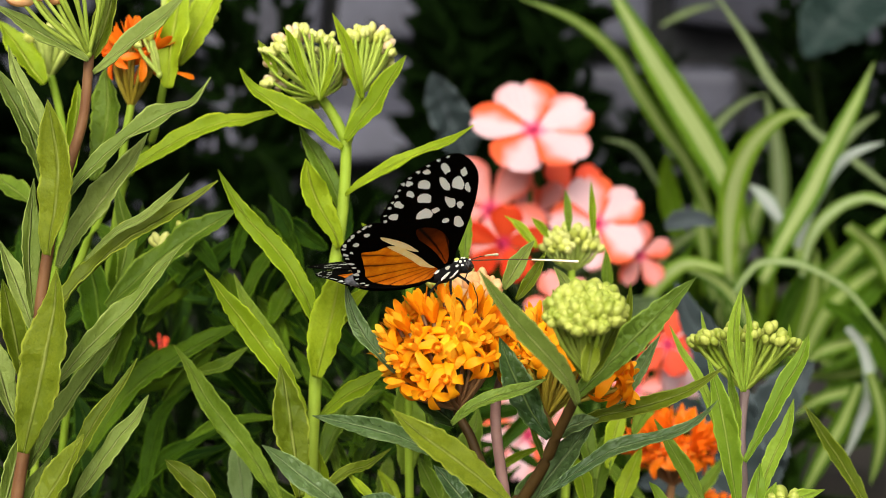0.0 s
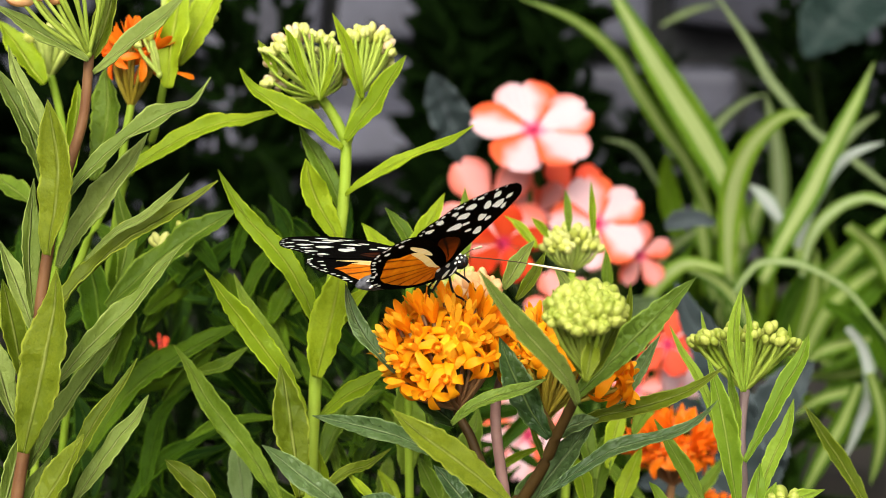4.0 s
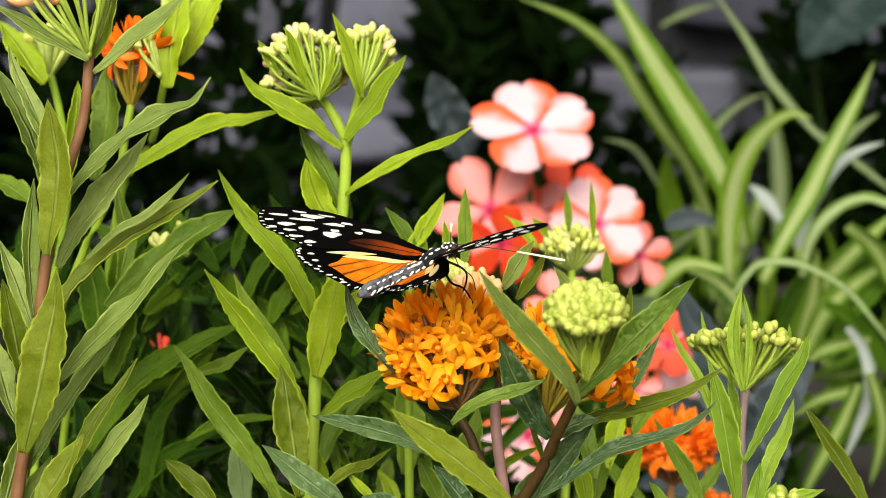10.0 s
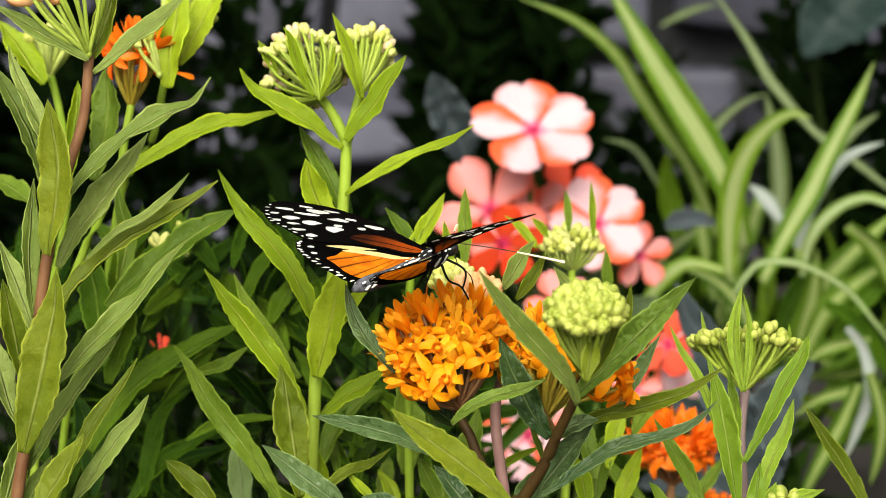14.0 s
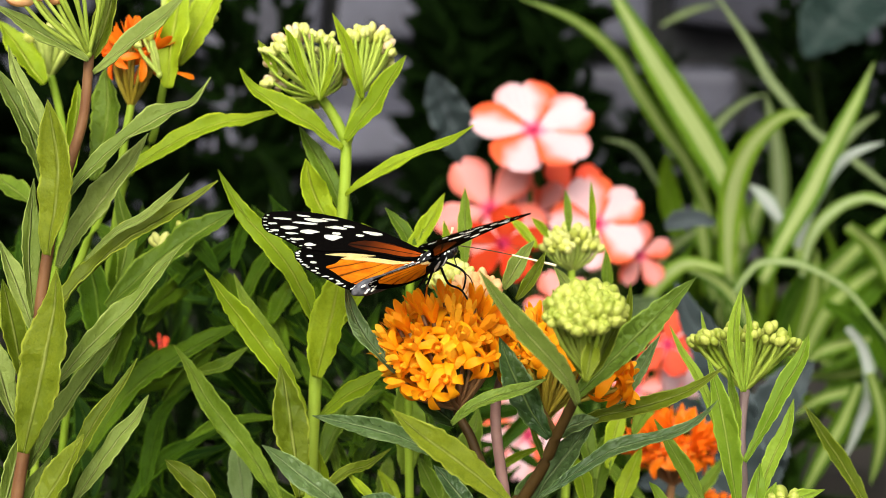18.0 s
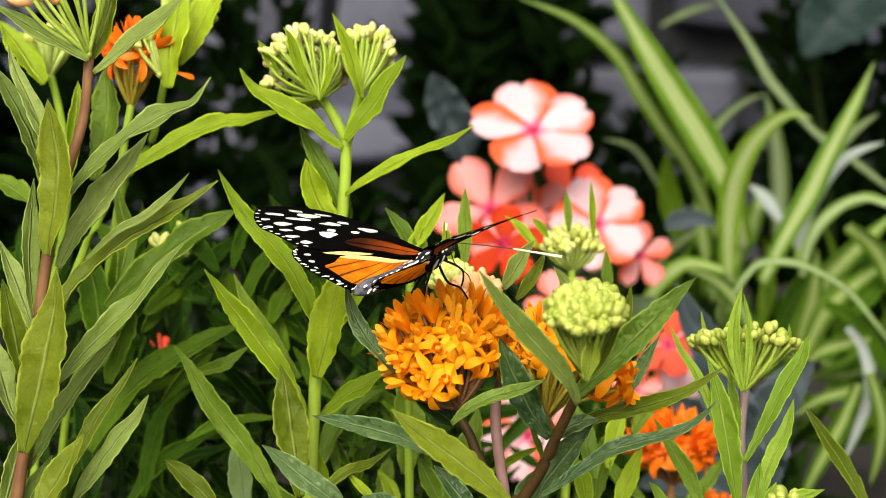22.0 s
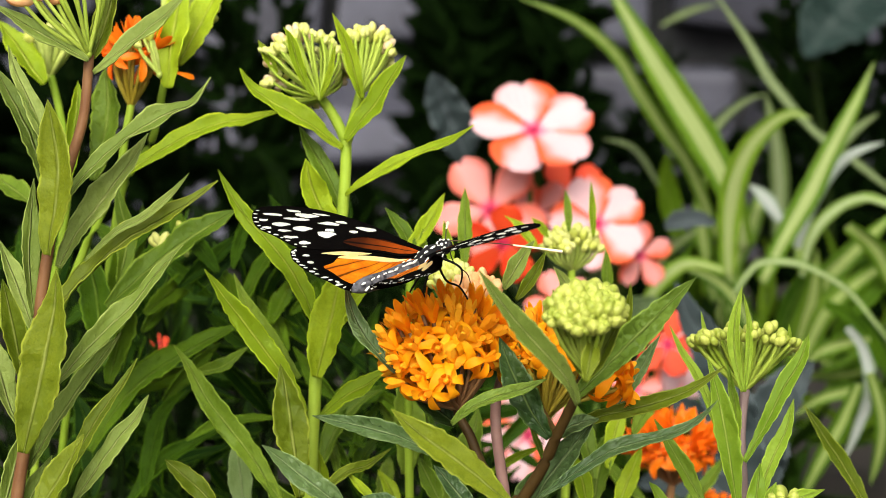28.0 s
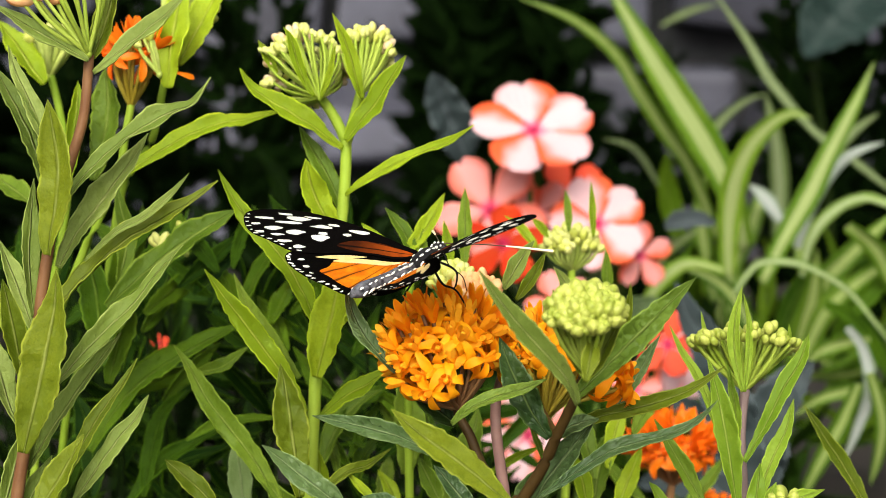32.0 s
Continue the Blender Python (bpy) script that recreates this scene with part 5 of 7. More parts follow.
leaf(h, [(0.06635, 0.02691, 0.5194), (0.06413, 0.02775, 0.5274), (0.06344, 0.02818, 0.53154)], 0.00153, 6, LEAF_FRESH)
leaf(h, [(0.08273, 0.02691, 0.5194), (0.08495, 0.02749, 0.52492), (0.08495, 0.02789, 0.52878)], 0.00153, -6, LEAF_FRESH)
leaf(h, [(0.11109, 0.05242, 0.47519), (0.10404, 0.05374, 0.48776), (0.09934, 0.05448, 0.49477), (0.0939, 0.05537, 0.50325)], 0.00470, 18, LEAF_OLIVE)
umbel(h, (0.08176, 0.00743, 0.48716), (0.08176, 0.00765, 0.48929), 0.00161, 0.00538, 16, BUDS_LIME, STALK_PALE, piece="bud", name="bud_head")

# ---- small orange milkweed low behind ----
k = plant((0.07067, 0.1489, 0.4365), "low milkweed with deep orange flower head")
stem(k, [(0.07154, 0.1399, 0.35), (0.07067, 0.1489, 0.4365), (0.0698, 0.1508, 0.4538), (0.07067, 0.1517, 0.4625)], 0.00174, 0.00122, STEM_RED)
umbel(k, (0.07067, 0.1515, 0.4607), (0.07067, 0.1527, 0.472), 0.00696, 0.01149, 44, ORANGE, STEM_RED, low=-0.4, tops=ORANGE_TOPS)
umbel(k, (0.08372, 0.1499, 0.4452), (0.08372, 0.1507, 0.453), 0.00348, 0.00522, 14, ORANGE, STEM_RED)
leaf(k, bowed((0.06957, 0.1406, 0.4527), (0.0867, 0.1427, 0.4731), 0.00137), 0.00466, -30, LEAF_GREEN)
leaf(k, bowed((0.06371, 0.1508, 0.4538), (0.04804, 0.1526, 0.4711), -0.00104), 0.00474, 30, LEAF_GREEN)


# ---- impatiens ----
def petal_sheet(length, width, mat, cup=0.12):
    """A broad petal with a notched tip, along +X, face up."""
    n, cols = 9, (-1, -0.75, -0.5, -0.25, 0, 0.25, 0.5, 0.75, 1)
    top, bottom, uvs = [], [], []
    seed = random.random() * 20
    for i in range(n + 1):
        v = i / n
        w = width / 2 * (max(0.10, (v / 0.6) ** 0.8) if v < 0.6 else math.sqrt(max(0.06, 1 - ((v - 0.6) / 0.43) ** 2)))
        rt, rb, ru = [], [], []
        for s in cols:
            x = length * v - length * 0.10 * v * max(0, 0.3 - abs(s)) * 3.0
            z = cup * length * (v * v * -0.35 + 0.25 * s * s * v) + length * 0.03 * noise.noise(Vector((v * 3, s * 2, seed)))
            rt.append(Vector((x, s * w, z + 0.0004)))
            rb.append(Vector((x, s * w, z - 0.0004)))
            ru.append((0.5 + s / 2, v))
        top.append(rt), bottom.append(rb), uvs.append(ru)
    verts, faces, uv = sheet(top, bottom, uvs)
    return mesh_of("petal", verts, faces, mat, uv)


PETALS = {}
for key, mat in (("coral", PETAL_CORAL), ("pink", PETAL_PINK), ("red", PETAL_RED)):
    PETALS[key] = [petal_sheet(1.0, wd * (1.0 if key == "coral" else 0.72), mat) for wd in (0.92, 1.08, 0.84)]


def impatiens_flower(shrub, at, to, radius, key, spin=0.0):
    """Five overlapping petals round a small throat; the flower faces the way 'to'."""
    v, f = ball((0, 0, 0), radius * 0.07, radius * 0.07, radius * 0.12, 5, 8)
    heart = part("flower", mesh_of("flower", v, f, THROAT), shrub)
    heart.matrix_basis = Matrix.Translation(Vector(at) - shrub.location) @ facing(to)
    bloom, rear = Vector(at), -Vector(to).normalized()
    stem(shrub, [bloom + rear * 0.002, bloom + rear * 0.016 - UP * 0.006, bloom + rear * 0.024 - UP * 0.04], 0.0009, 0.0012, STEM_GREEN, "flower_stalk")
    for i in range(5):
        p = new("petal", PETALS[key][i % 3])
        p.parent = heart
        p.matrix_basis = Matrix.Rotation(spin + i * 2 * math.pi / 5, 4, "Z") @ pose(radius * 0.03, 0, radius * 0.02 * (i % 3), 4 - 3 * i, -6) @ Matrix.Scale(radius, 4)
    return heart


def impatiens(at, label):
    return thing("impatiens", at, label, "impatiens", "impatiens in the bed")


imp = impatiens((0.04931, 0.3423, 0.3628), "tall impatiens with coral and white striped flowers")
stem(imp, [(0.04758, 0.3472, 0.314), (0.04874, 0.3545, 0.3829), (0.04814, 0.3716, 0.4501), (0.04209, 0.3983, 0.5132), (0.03763, 0.3826, 0.5547)], 0.00274, 0.00183, STEM_GREEN)
stem(imp, [(0.04989, 0.3545, 0.3829), (0.06525, 0.3815, 0.4483), (0.07317, 0.3958, 0.4894), (0.06918, 0.3784, 0.5152)], 0.00228, 0.0016, STEM_GREEN)
stem(imp, [(0.04643, 0.3545, 0.3829), (0.03215, 0.3815, 0.4483), (0.02415, 0.3958, 0.4894), (0.02057, 0.3789, 0.5198)], 0.00228, 0.0016, STEM_GREEN)
impatiens_flower(imp, (0.0360, 0.3529, 0.5605), (0.05, -1, 1.05), 0.0245, "coral", 0.45)
impatiens_flower(imp, (0.01918, 0.3597, 0.528), (-0.1, -1, 0.25), 0.02283, "pink", 0.9)
impatiens_flower(imp, (0.02362, 0.3384, 0.5169), (0.0, -1, -0.35), 0.01712, "red", 0.2)
impatiens_flower(imp, (0.03926, 0.3795, 0.5249), (0.1, -1, 0.2), 0.01507, "pink", 0.9)
impatiens_flower(imp, (0.0625, 0.359, 0.5225), (0.15, -1, 0.35), 0.0195, "coral", 0.55)
impatiens_flower(imp, (0.0805, 0.368, 0.5085), (0.3, -1, 0.1), 0.0135, "pink", 0.3)
impatiens_flower(imp, (0.05343, 0.3902, 0.5318), (0.1, -1, 0.5), 0.01598, "red", 0.8)
low = impatiens((0.09158, 0.3325, 0.3656), "low impatiens with red and white flowers among leaves")
stem(low, [(0.09609, 0.3497, 0.337), (0.09494, 0.3569, 0.4059), (0.09378, 0.3612, 0.4472), (0.09268, 0.3533, 0.4672)], 0.00228, 0.0016, STEM_GREEN)
impatiens_flower(low, (0.09722, 0.3434, 0.4688), (0.1, -1, 0.35), 0.01507, "coral", 0.1)
impatiens_flower(low, (0.08762, 0.3243, 0.4785), (-0.2, -1, 0.3), 0.01324, "red", 0.1)
impatiens_flower(low, (0.07507, 0.3225, 0.461), (0.0, -1, 0.3), 0.01027, "pink", 0.2)
mid = impatiens((0.03744, 0.3325, 0.3656), "impatiens with pink and white flowers behind the milkweed")
stem(mid, [(0.03834, 0.3484, 0.3255), (0.03719, 0.3557, 0.3944), (0.0395, 0.3593, 0.4289), (0.0436, 0.3533, 0.4672), (0.04657, 0.3552, 0.4854)], 0.00228, 0.0016, STEM_GREEN)
impatiens_flower(mid, (0.03324, 0.3206, 0.4435), (0.0, -1, 0.3), 0.01826, "coral", 0.7)
impatiens_flower(mid, (0.04591, 0.3358, 0.4925), (0.0, -1, 0.3), 0.0137, "pink", 0.7)


def rosette(shrub, centre, count, reach, width, mat, tilt=(0.2, 1.1), shape=oval, seed=1):
    rnd = random.Random(seed)
    c = Vector(centre)
    for i in range(count):
        az = rnd.uniform(0, 2 * math.pi)
        el = rnd.uniform(*tilt)
        r = reach * rnd.uniform(0.7, 1.1)
        d = Vector((math.cos(az) * math.cos(el), math.sin(az) * math.cos(el), math.sin(el)))
        s = c + Vector((rnd.uniform(-1, 1), rnd.uniform(-1, 1), rnd.uniform(-1, 1))) * reach * 0.35
        leaf(shrub, bowed(s, s + d * r, r * rnd.uniform(-0.06, 0.06)), width * 0.75 * rnd.uniform(0.8, 1.2), rnd.uniform(-60, 60), mat, shape=shape, n=12)


rosette(imp, (0.05038, 0.4147, 0.4772), 26, 0.03587, 0.01578, LEAF_BLUE, seed=3)
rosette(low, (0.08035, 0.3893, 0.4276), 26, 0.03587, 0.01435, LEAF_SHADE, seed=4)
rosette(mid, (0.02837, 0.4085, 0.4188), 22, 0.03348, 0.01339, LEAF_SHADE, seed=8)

# ---- spider plant ----
sp = thing("spider_plant", (0.1631, 0.6085, 0.4082), "spider plant with arching cream-striped green blades", "spider plant", "spider plants on the bank")
sp2 = thing("spider_plant", (0.2279, 0.6448, 0.3705), "second spider plant with drooping green blades", "spider plant", "spider plants on the bank")
ST = dict(shape=strap, fold=0.3, ripple=0.04, rough=0.03)
leaf(sp, [(0.14452, 0.51714, 0.49591), (0.13691, 0.51599, 0.52323), (0.12451, 0.51442, 0.54659), (0.11058, 0.51272, 0.5687), (0.09463, 0.51129, 0.59328), (0.07455, 0.51089, 0.62773)], 0.01864, 0, BLADE_LIGHT, **ST)
leaf(sp, [(0.14463, 0.9105, 0.60309), (0.16292, 0.90145, 0.61269), (0.1802, 0.89185, 0.61701)], 0.00586, -20, BLADE_GREY, **ST)
leaf(sp, [(0.11827, 0.65993, 0.51518), (0.10771, 0.64823, 0.53139), (0.09797, 0.63567, 0.53942), (0.08425, 0.62265, 0.54312)], 0.00479, 20, BLADE_GREY, **ST)
leaf(sp, [(0.13466, 0.53761, 0.49933), (0.12057, 0.53443, 0.53284), (0.10611, 0.52989, 0.55341), (0.09399, 0.52509, 0.57155), (0.08123, 0.52038, 0.59053), (0.06058, 0.51531, 0.60606), (0.03355, 0.50966, 0.61608)], 0.00913, -6, BLADE, **ST)
leaf(sp, [(0.13472, 0.49585, 0.48475), (0.1338, 0.492, 0.51184), (0.13604, 0.48728, 0.53072), (0.1411, 0.48213, 0.54547), (0.14919, 0.47657, 0.55641), (0.15844, 0.47049, 0.56235), (0.16677, 0.46361, 0.56058)], 0.01369, -8, BLADE_LIGHT, **ST)
leaf(sp, [(0.14609, 0.46579, 0.48572), (0.15608, 0.46596, 0.50645), (0.16603, 0.46585, 0.52454), (0.17594, 0.466, 0.54511), (0.18632, 0.4662, 0.5661), (0.19512, 0.46633, 0.58649)], 0.01240, -18, BLADE_LIGHT, **ST)
leaf(sp, [(0.19925, 0.58199, 0.5389), (0.18398, 0.58868, 0.55472), (0.16799, 0.59581, 0.57474), (0.15592, 0.60315, 0.59669), (0.13905, 0.61081, 0.62176)], 0.00610, 12, BLADE_GREY, **ST)
leaf(sp, [(0.23782, 0.61972, 0.51519), (0.21392, 0.62171, 0.53421), (0.19002, 0.62371, 0.55322)], 0.00502, 12, BLADE_GREY, **ST)
leaf(sp, [(0.13871, 0.64093, 0.52575), (0.14515, 0.63643, 0.54664), (0.1581, 0.6312, 0.56071), (0.17269, 0.62521, 0.56749)], 0.00570, -20, BLADE_GREY, **ST)
leaf(sp, [(0.17366, 0.59731, 0.4934), (0.17318, 0.59342, 0.52015), (0.16978, 0.5895, 0.54658), (0.16412, 0.58512, 0.56868)], 0.01282, 6, BLADE_GREY, **ST)
leaf(sp, [(0.1672, 0.49725, 0.49799), (0.1727, 0.49421, 0.51695), (0.18078, 0.49083, 0.53258), (0.19034, 0.48688, 0.54284), (0.20396, 0.48248, 0.54884)], 0.00941, -44, BLADE_WHITE, **ST)
leaf(sp, [(0.18532, 0.55987, 0.51983), (0.19312, 0.55487, 0.53598), (0.20247, 0.54961, 0.54971), (0.21391, 0.54398, 0.55996)], 0.00881, -34, BLADE_GREY, **ST)
leaf(sp, [(0.16191, 0.5185, 0.50887), (0.1543, 0.51964, 0.51968), (0.14724, 0.52032, 0.52617)], 0.01027, 30, BLADE_WHITE, **ST)
leaf(sp, [(0.16243, 0.45613, 0.48946), (0.16563, 0.45292, 0.50673), (0.17385, 0.44916, 0.51879), (0.18699, 0.44486, 0.52572), (0.20148, 0.43925, 0.52016)], 0.00743, -38, BLADE_PALE, **ST)
leaf(sp, [(0.1853, 0.49914, 0.516), (0.19727, 0.49305, 0.52183), (0.2059, 0.48624, 0.5208), (0.21022, 0.47981, 0.52342)], 0.00664, -38, BLADE_PALE, **ST)
leaf(sp, [(0.12898, 0.43548, 0.48436), (0.13898, 0.43679, 0.49679), (0.15398, 0.43689, 0.49779), (0.16648, 0.43642, 0.49331), (0.17898, 0.43559, 0.48536), (0.18898, 0.43438, 0.47392), (0.20398, 0.43235, 0.45453)], 0.00525, -30, BLADE_PALE, **ST)
leaf(sp, [(0.12668, 0.4564, 0.492), (0.11186, 0.45672, 0.49505), (0.10165, 0.45618, 0.48997), (0.09296, 0.45501, 0.4788), (0.0853, 0.45319, 0.46152)], 0.00858, 30, BLADE_LIGHT, **ST)
leaf(sp, [(0.14501, 0.47299, 0.45858), (0.13562, 0.47485, 0.47621), (0.12415, 0.47594, 0.48659), (0.11006, 0.47643, 0.49126)], 0.01041, -24, BLADE, **ST)
leaf(sp, [(0.164, 0.49279, 0.45563), (0.17611, 0.48862, 0.47975), (0.19066, 0.48377, 0.49729), (0.21022, 0.47921, 0.51772)], 0.01384, -20, BLADE, **ST)
leaf(sp, [(0.16588, 0.4719, 0.4482), (0.17509, 0.46758, 0.47089), (0.1893, 0.46248, 0.48612), (0.2084, 0.4572, 0.49962)], 0.01192, -24, BLADE, **ST)
leaf(sp, [(0.15683, 0.53992, 0.52138), (0.1503, 0.53155, 0.50547), (0.14002, 0.52262, 0.48433), (0.13746, 0.51373, 0.46349)], 0.01152, 10, BLADE, **ST)
leaf(sp, [(0.164, 0.49056, 0.43444), (0.16818, 0.48619, 0.45661), (0.17228, 0.48179, 0.47849), (0.17266, 0.47735, 0.50008)], 0.01384, -4, BLADE, **ST)
leaf(sp, [(0.13417, 0.57621, 0.48392), (0.13129, 0.57862, 0.50683), (0.13302, 0.58072, 0.52687)], 0.01088, 4, BLADE, **ST)
leaf(sp, [(0.12203, 0.59731, 0.4934), (0.11509, 0.5901, 0.5204), (0.1146, 0.58193, 0.53833)], 0.01343, 6, LEAF_MID, **ST)
leaf(sp, [(0.11874, 0.49808, 0.50593), (0.10812, 0.50719, 0.49695), (0.10214, 0.516, 0.4851)], 0.00621, -20, BLADE_PALE, **ST)
leaf(sp2, [(0.18488, 0.41359, 0.46742), (0.1751, 0.41344, 0.46596), (0.16336, 0.41303, 0.46207), (0.15553, 0.41231, 0.45526)], 0.00822, -20, BLADE, **ST)
leaf(sp2, [(0.18977, 0.41155, 0.44796), (0.17754, 0.41129, 0.44553), (0.16287, 0.41088, 0.44164), (0.15064, 0.41001, 0.43337)], 0.00719, -20, BLADE, **ST)
leaf(sp2, [(0.17121, 0.39429, 0.47513), (0.17892, 0.39824, 0.46485), (0.18283, 0.40141, 0.44725), (0.17802, 0.40447, 0.42849), (0.17167, 0.40771, 0.41148)], 0.00660, 18, BLADE_WHITE, **ST)
leaf(sp2, [(0.176, 0.39179, 0.45134), (0.1701, 0.39661, 0.43344), (0.16215, 0.40141, 0.41529), (0.15309, 0.40592, 0.39446)], 0.00914, 16, BLADE, **ST)
leaf(sp2, [(0.18078, 0.39229, 0.4561), (0.18745, 0.39686, 0.43584), (0.1874, 0.40191, 0.42012), (0.18488, 0.40694, 0.40419)], 0.00863, 10, BLADE, **ST)
leaf(sp2, [(0.17898, 0.43862, 0.51419), (0.19286, 0.4442, 0.50355), (0.20135, 0.44924, 0.48773), (0.20585, 0.45426, 0.47168)], 0.01061, 20, BLADE, **ST)
# Inner blades, given the leaf colour with painted shade to darken the gaps.
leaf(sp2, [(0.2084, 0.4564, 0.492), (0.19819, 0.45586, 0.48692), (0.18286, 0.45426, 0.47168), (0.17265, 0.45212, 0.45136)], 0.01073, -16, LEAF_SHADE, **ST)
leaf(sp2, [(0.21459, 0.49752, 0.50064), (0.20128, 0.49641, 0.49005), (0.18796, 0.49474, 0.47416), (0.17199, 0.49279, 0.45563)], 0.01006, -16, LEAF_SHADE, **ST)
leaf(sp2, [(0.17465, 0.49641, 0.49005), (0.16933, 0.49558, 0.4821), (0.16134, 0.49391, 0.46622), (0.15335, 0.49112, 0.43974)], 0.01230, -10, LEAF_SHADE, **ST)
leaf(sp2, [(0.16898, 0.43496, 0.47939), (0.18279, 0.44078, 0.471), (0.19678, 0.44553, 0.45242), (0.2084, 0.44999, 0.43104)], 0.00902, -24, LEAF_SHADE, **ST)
leaf(imp, [(0.01118, 0.5017, 0.54036), (0.00158, 0.49391, 0.56193), (-0.00522, 0.48581, 0.58049)], 0.02214, 10, LEAF_GREY, shape=oval)
leaf(imp, [(0.09586, 0.41865, 0.51558), (0.10711, 0.41901, 0.51898), (0.11836, 0.41881, 0.51704)], 0.00880, -10, LEAF_GREY, shape=oval)
grey = thing("broad_leaf_plant", (0.1158, 0.2886), "low plant with soft blue-grey broad leaves", "plant")
leaf(grey, [(0.11576, 0.28814, 0.42186), (0.10134, 0.2939, 0.47668), (0.09159, 0.29568, 0.49355), (0.08735, 0.29701, 0.5062)], 0.02035, 10, LEAF_GREY, shape=oval)
leaf(grey, [(0.11661, 0.28814, 0.42186), (0.12, 0.29124, 0.45138), (0.12848, 0.29279, 0.46614), (0.13908, 0.2939, 0.47668)], 0.02332, -10, LEAF_GREY, shape=oval)
leaf(grey, [(0.11576, 0.28814, 0.42186), (0.10728, 0.29036, 0.44294), (0.09456, 0.29169, 0.45559), (0.08396, 0.29257, 0.46403)], 0.01696, 16, LEAF_GREY, shape=oval)
leaf(grey, [(0.1128, 0.26851, 0.42642), (0.10128, 0.27571, 0.43112), (0.08745, 0.28269, 0.43383), (0.07336, 0.28903, 0.43029)], 0.01465, 16, LEAF_GREY, shape=oval)
far = impatiens((-0.1062, 0.2946), "small impatiens with one red flower in the shade")
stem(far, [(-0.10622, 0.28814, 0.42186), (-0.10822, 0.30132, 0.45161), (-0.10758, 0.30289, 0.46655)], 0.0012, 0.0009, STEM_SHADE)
impatiens_flower(far, (-0.10622, 0.29463, 0.48364), (0.2, -1, 0.3), 0.0034, "red", 0.4)


def fountain(shrub, centre, count, length, width, mats, seed):
    """Blades that rise from one crown and arch over."""
    rnd = random.Random(seed)
    c = Vector(centre)
    for i in range(count):
        az = rnd.uniform(0, 2 * math.pi)
        el = rnd.uniform(0.15, 1.25)
        r = length * rnd.uniform(0.6, 1.1)
        d = Vector((math.cos(az) * math.cos(el), math.sin(az) * math.cos(el), math.sin(el)))
        s = c + Vector((rnd.uniform(-1, 1), rnd.uniform(-1, 1), 0)) * 0.04
        bend = r * rnd.uniform(0.12, 0.3) * (1 if d.x < 0 else -1)
        leaf(shrub, bowed(s, s + d * r, -bend), width * 0.75 * rnd.uniform(0.7, 1.2), rnd.uniform(-40, 40), rnd.choice(mats), **ST)


# Filling blades; the LEAF_SHADE ones imitate shaded gaps by colour.
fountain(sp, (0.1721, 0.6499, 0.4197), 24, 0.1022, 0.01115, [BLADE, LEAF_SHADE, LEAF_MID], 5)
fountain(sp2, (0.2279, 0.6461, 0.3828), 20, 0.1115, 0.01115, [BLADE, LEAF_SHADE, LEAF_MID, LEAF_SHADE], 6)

# ---- dark planting before the wall, shade put into shrub and creeper leaves ----
broad = thing("broad_leaf_plant", (0.2756, 1, 0.5018), "dark broad-leaved plant before the wall", "plant")
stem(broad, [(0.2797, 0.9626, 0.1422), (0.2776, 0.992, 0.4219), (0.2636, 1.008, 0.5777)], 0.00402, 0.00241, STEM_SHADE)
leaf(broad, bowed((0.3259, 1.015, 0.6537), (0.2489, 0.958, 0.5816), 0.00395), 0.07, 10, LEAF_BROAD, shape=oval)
leaf(broad, bowed((0.2877, 1.008, 0.5697), (0.2475, 1.018, 0.6696), 0.00402), 0.04822, 10, LEAF_BLACK_SHADE, shape=oval)


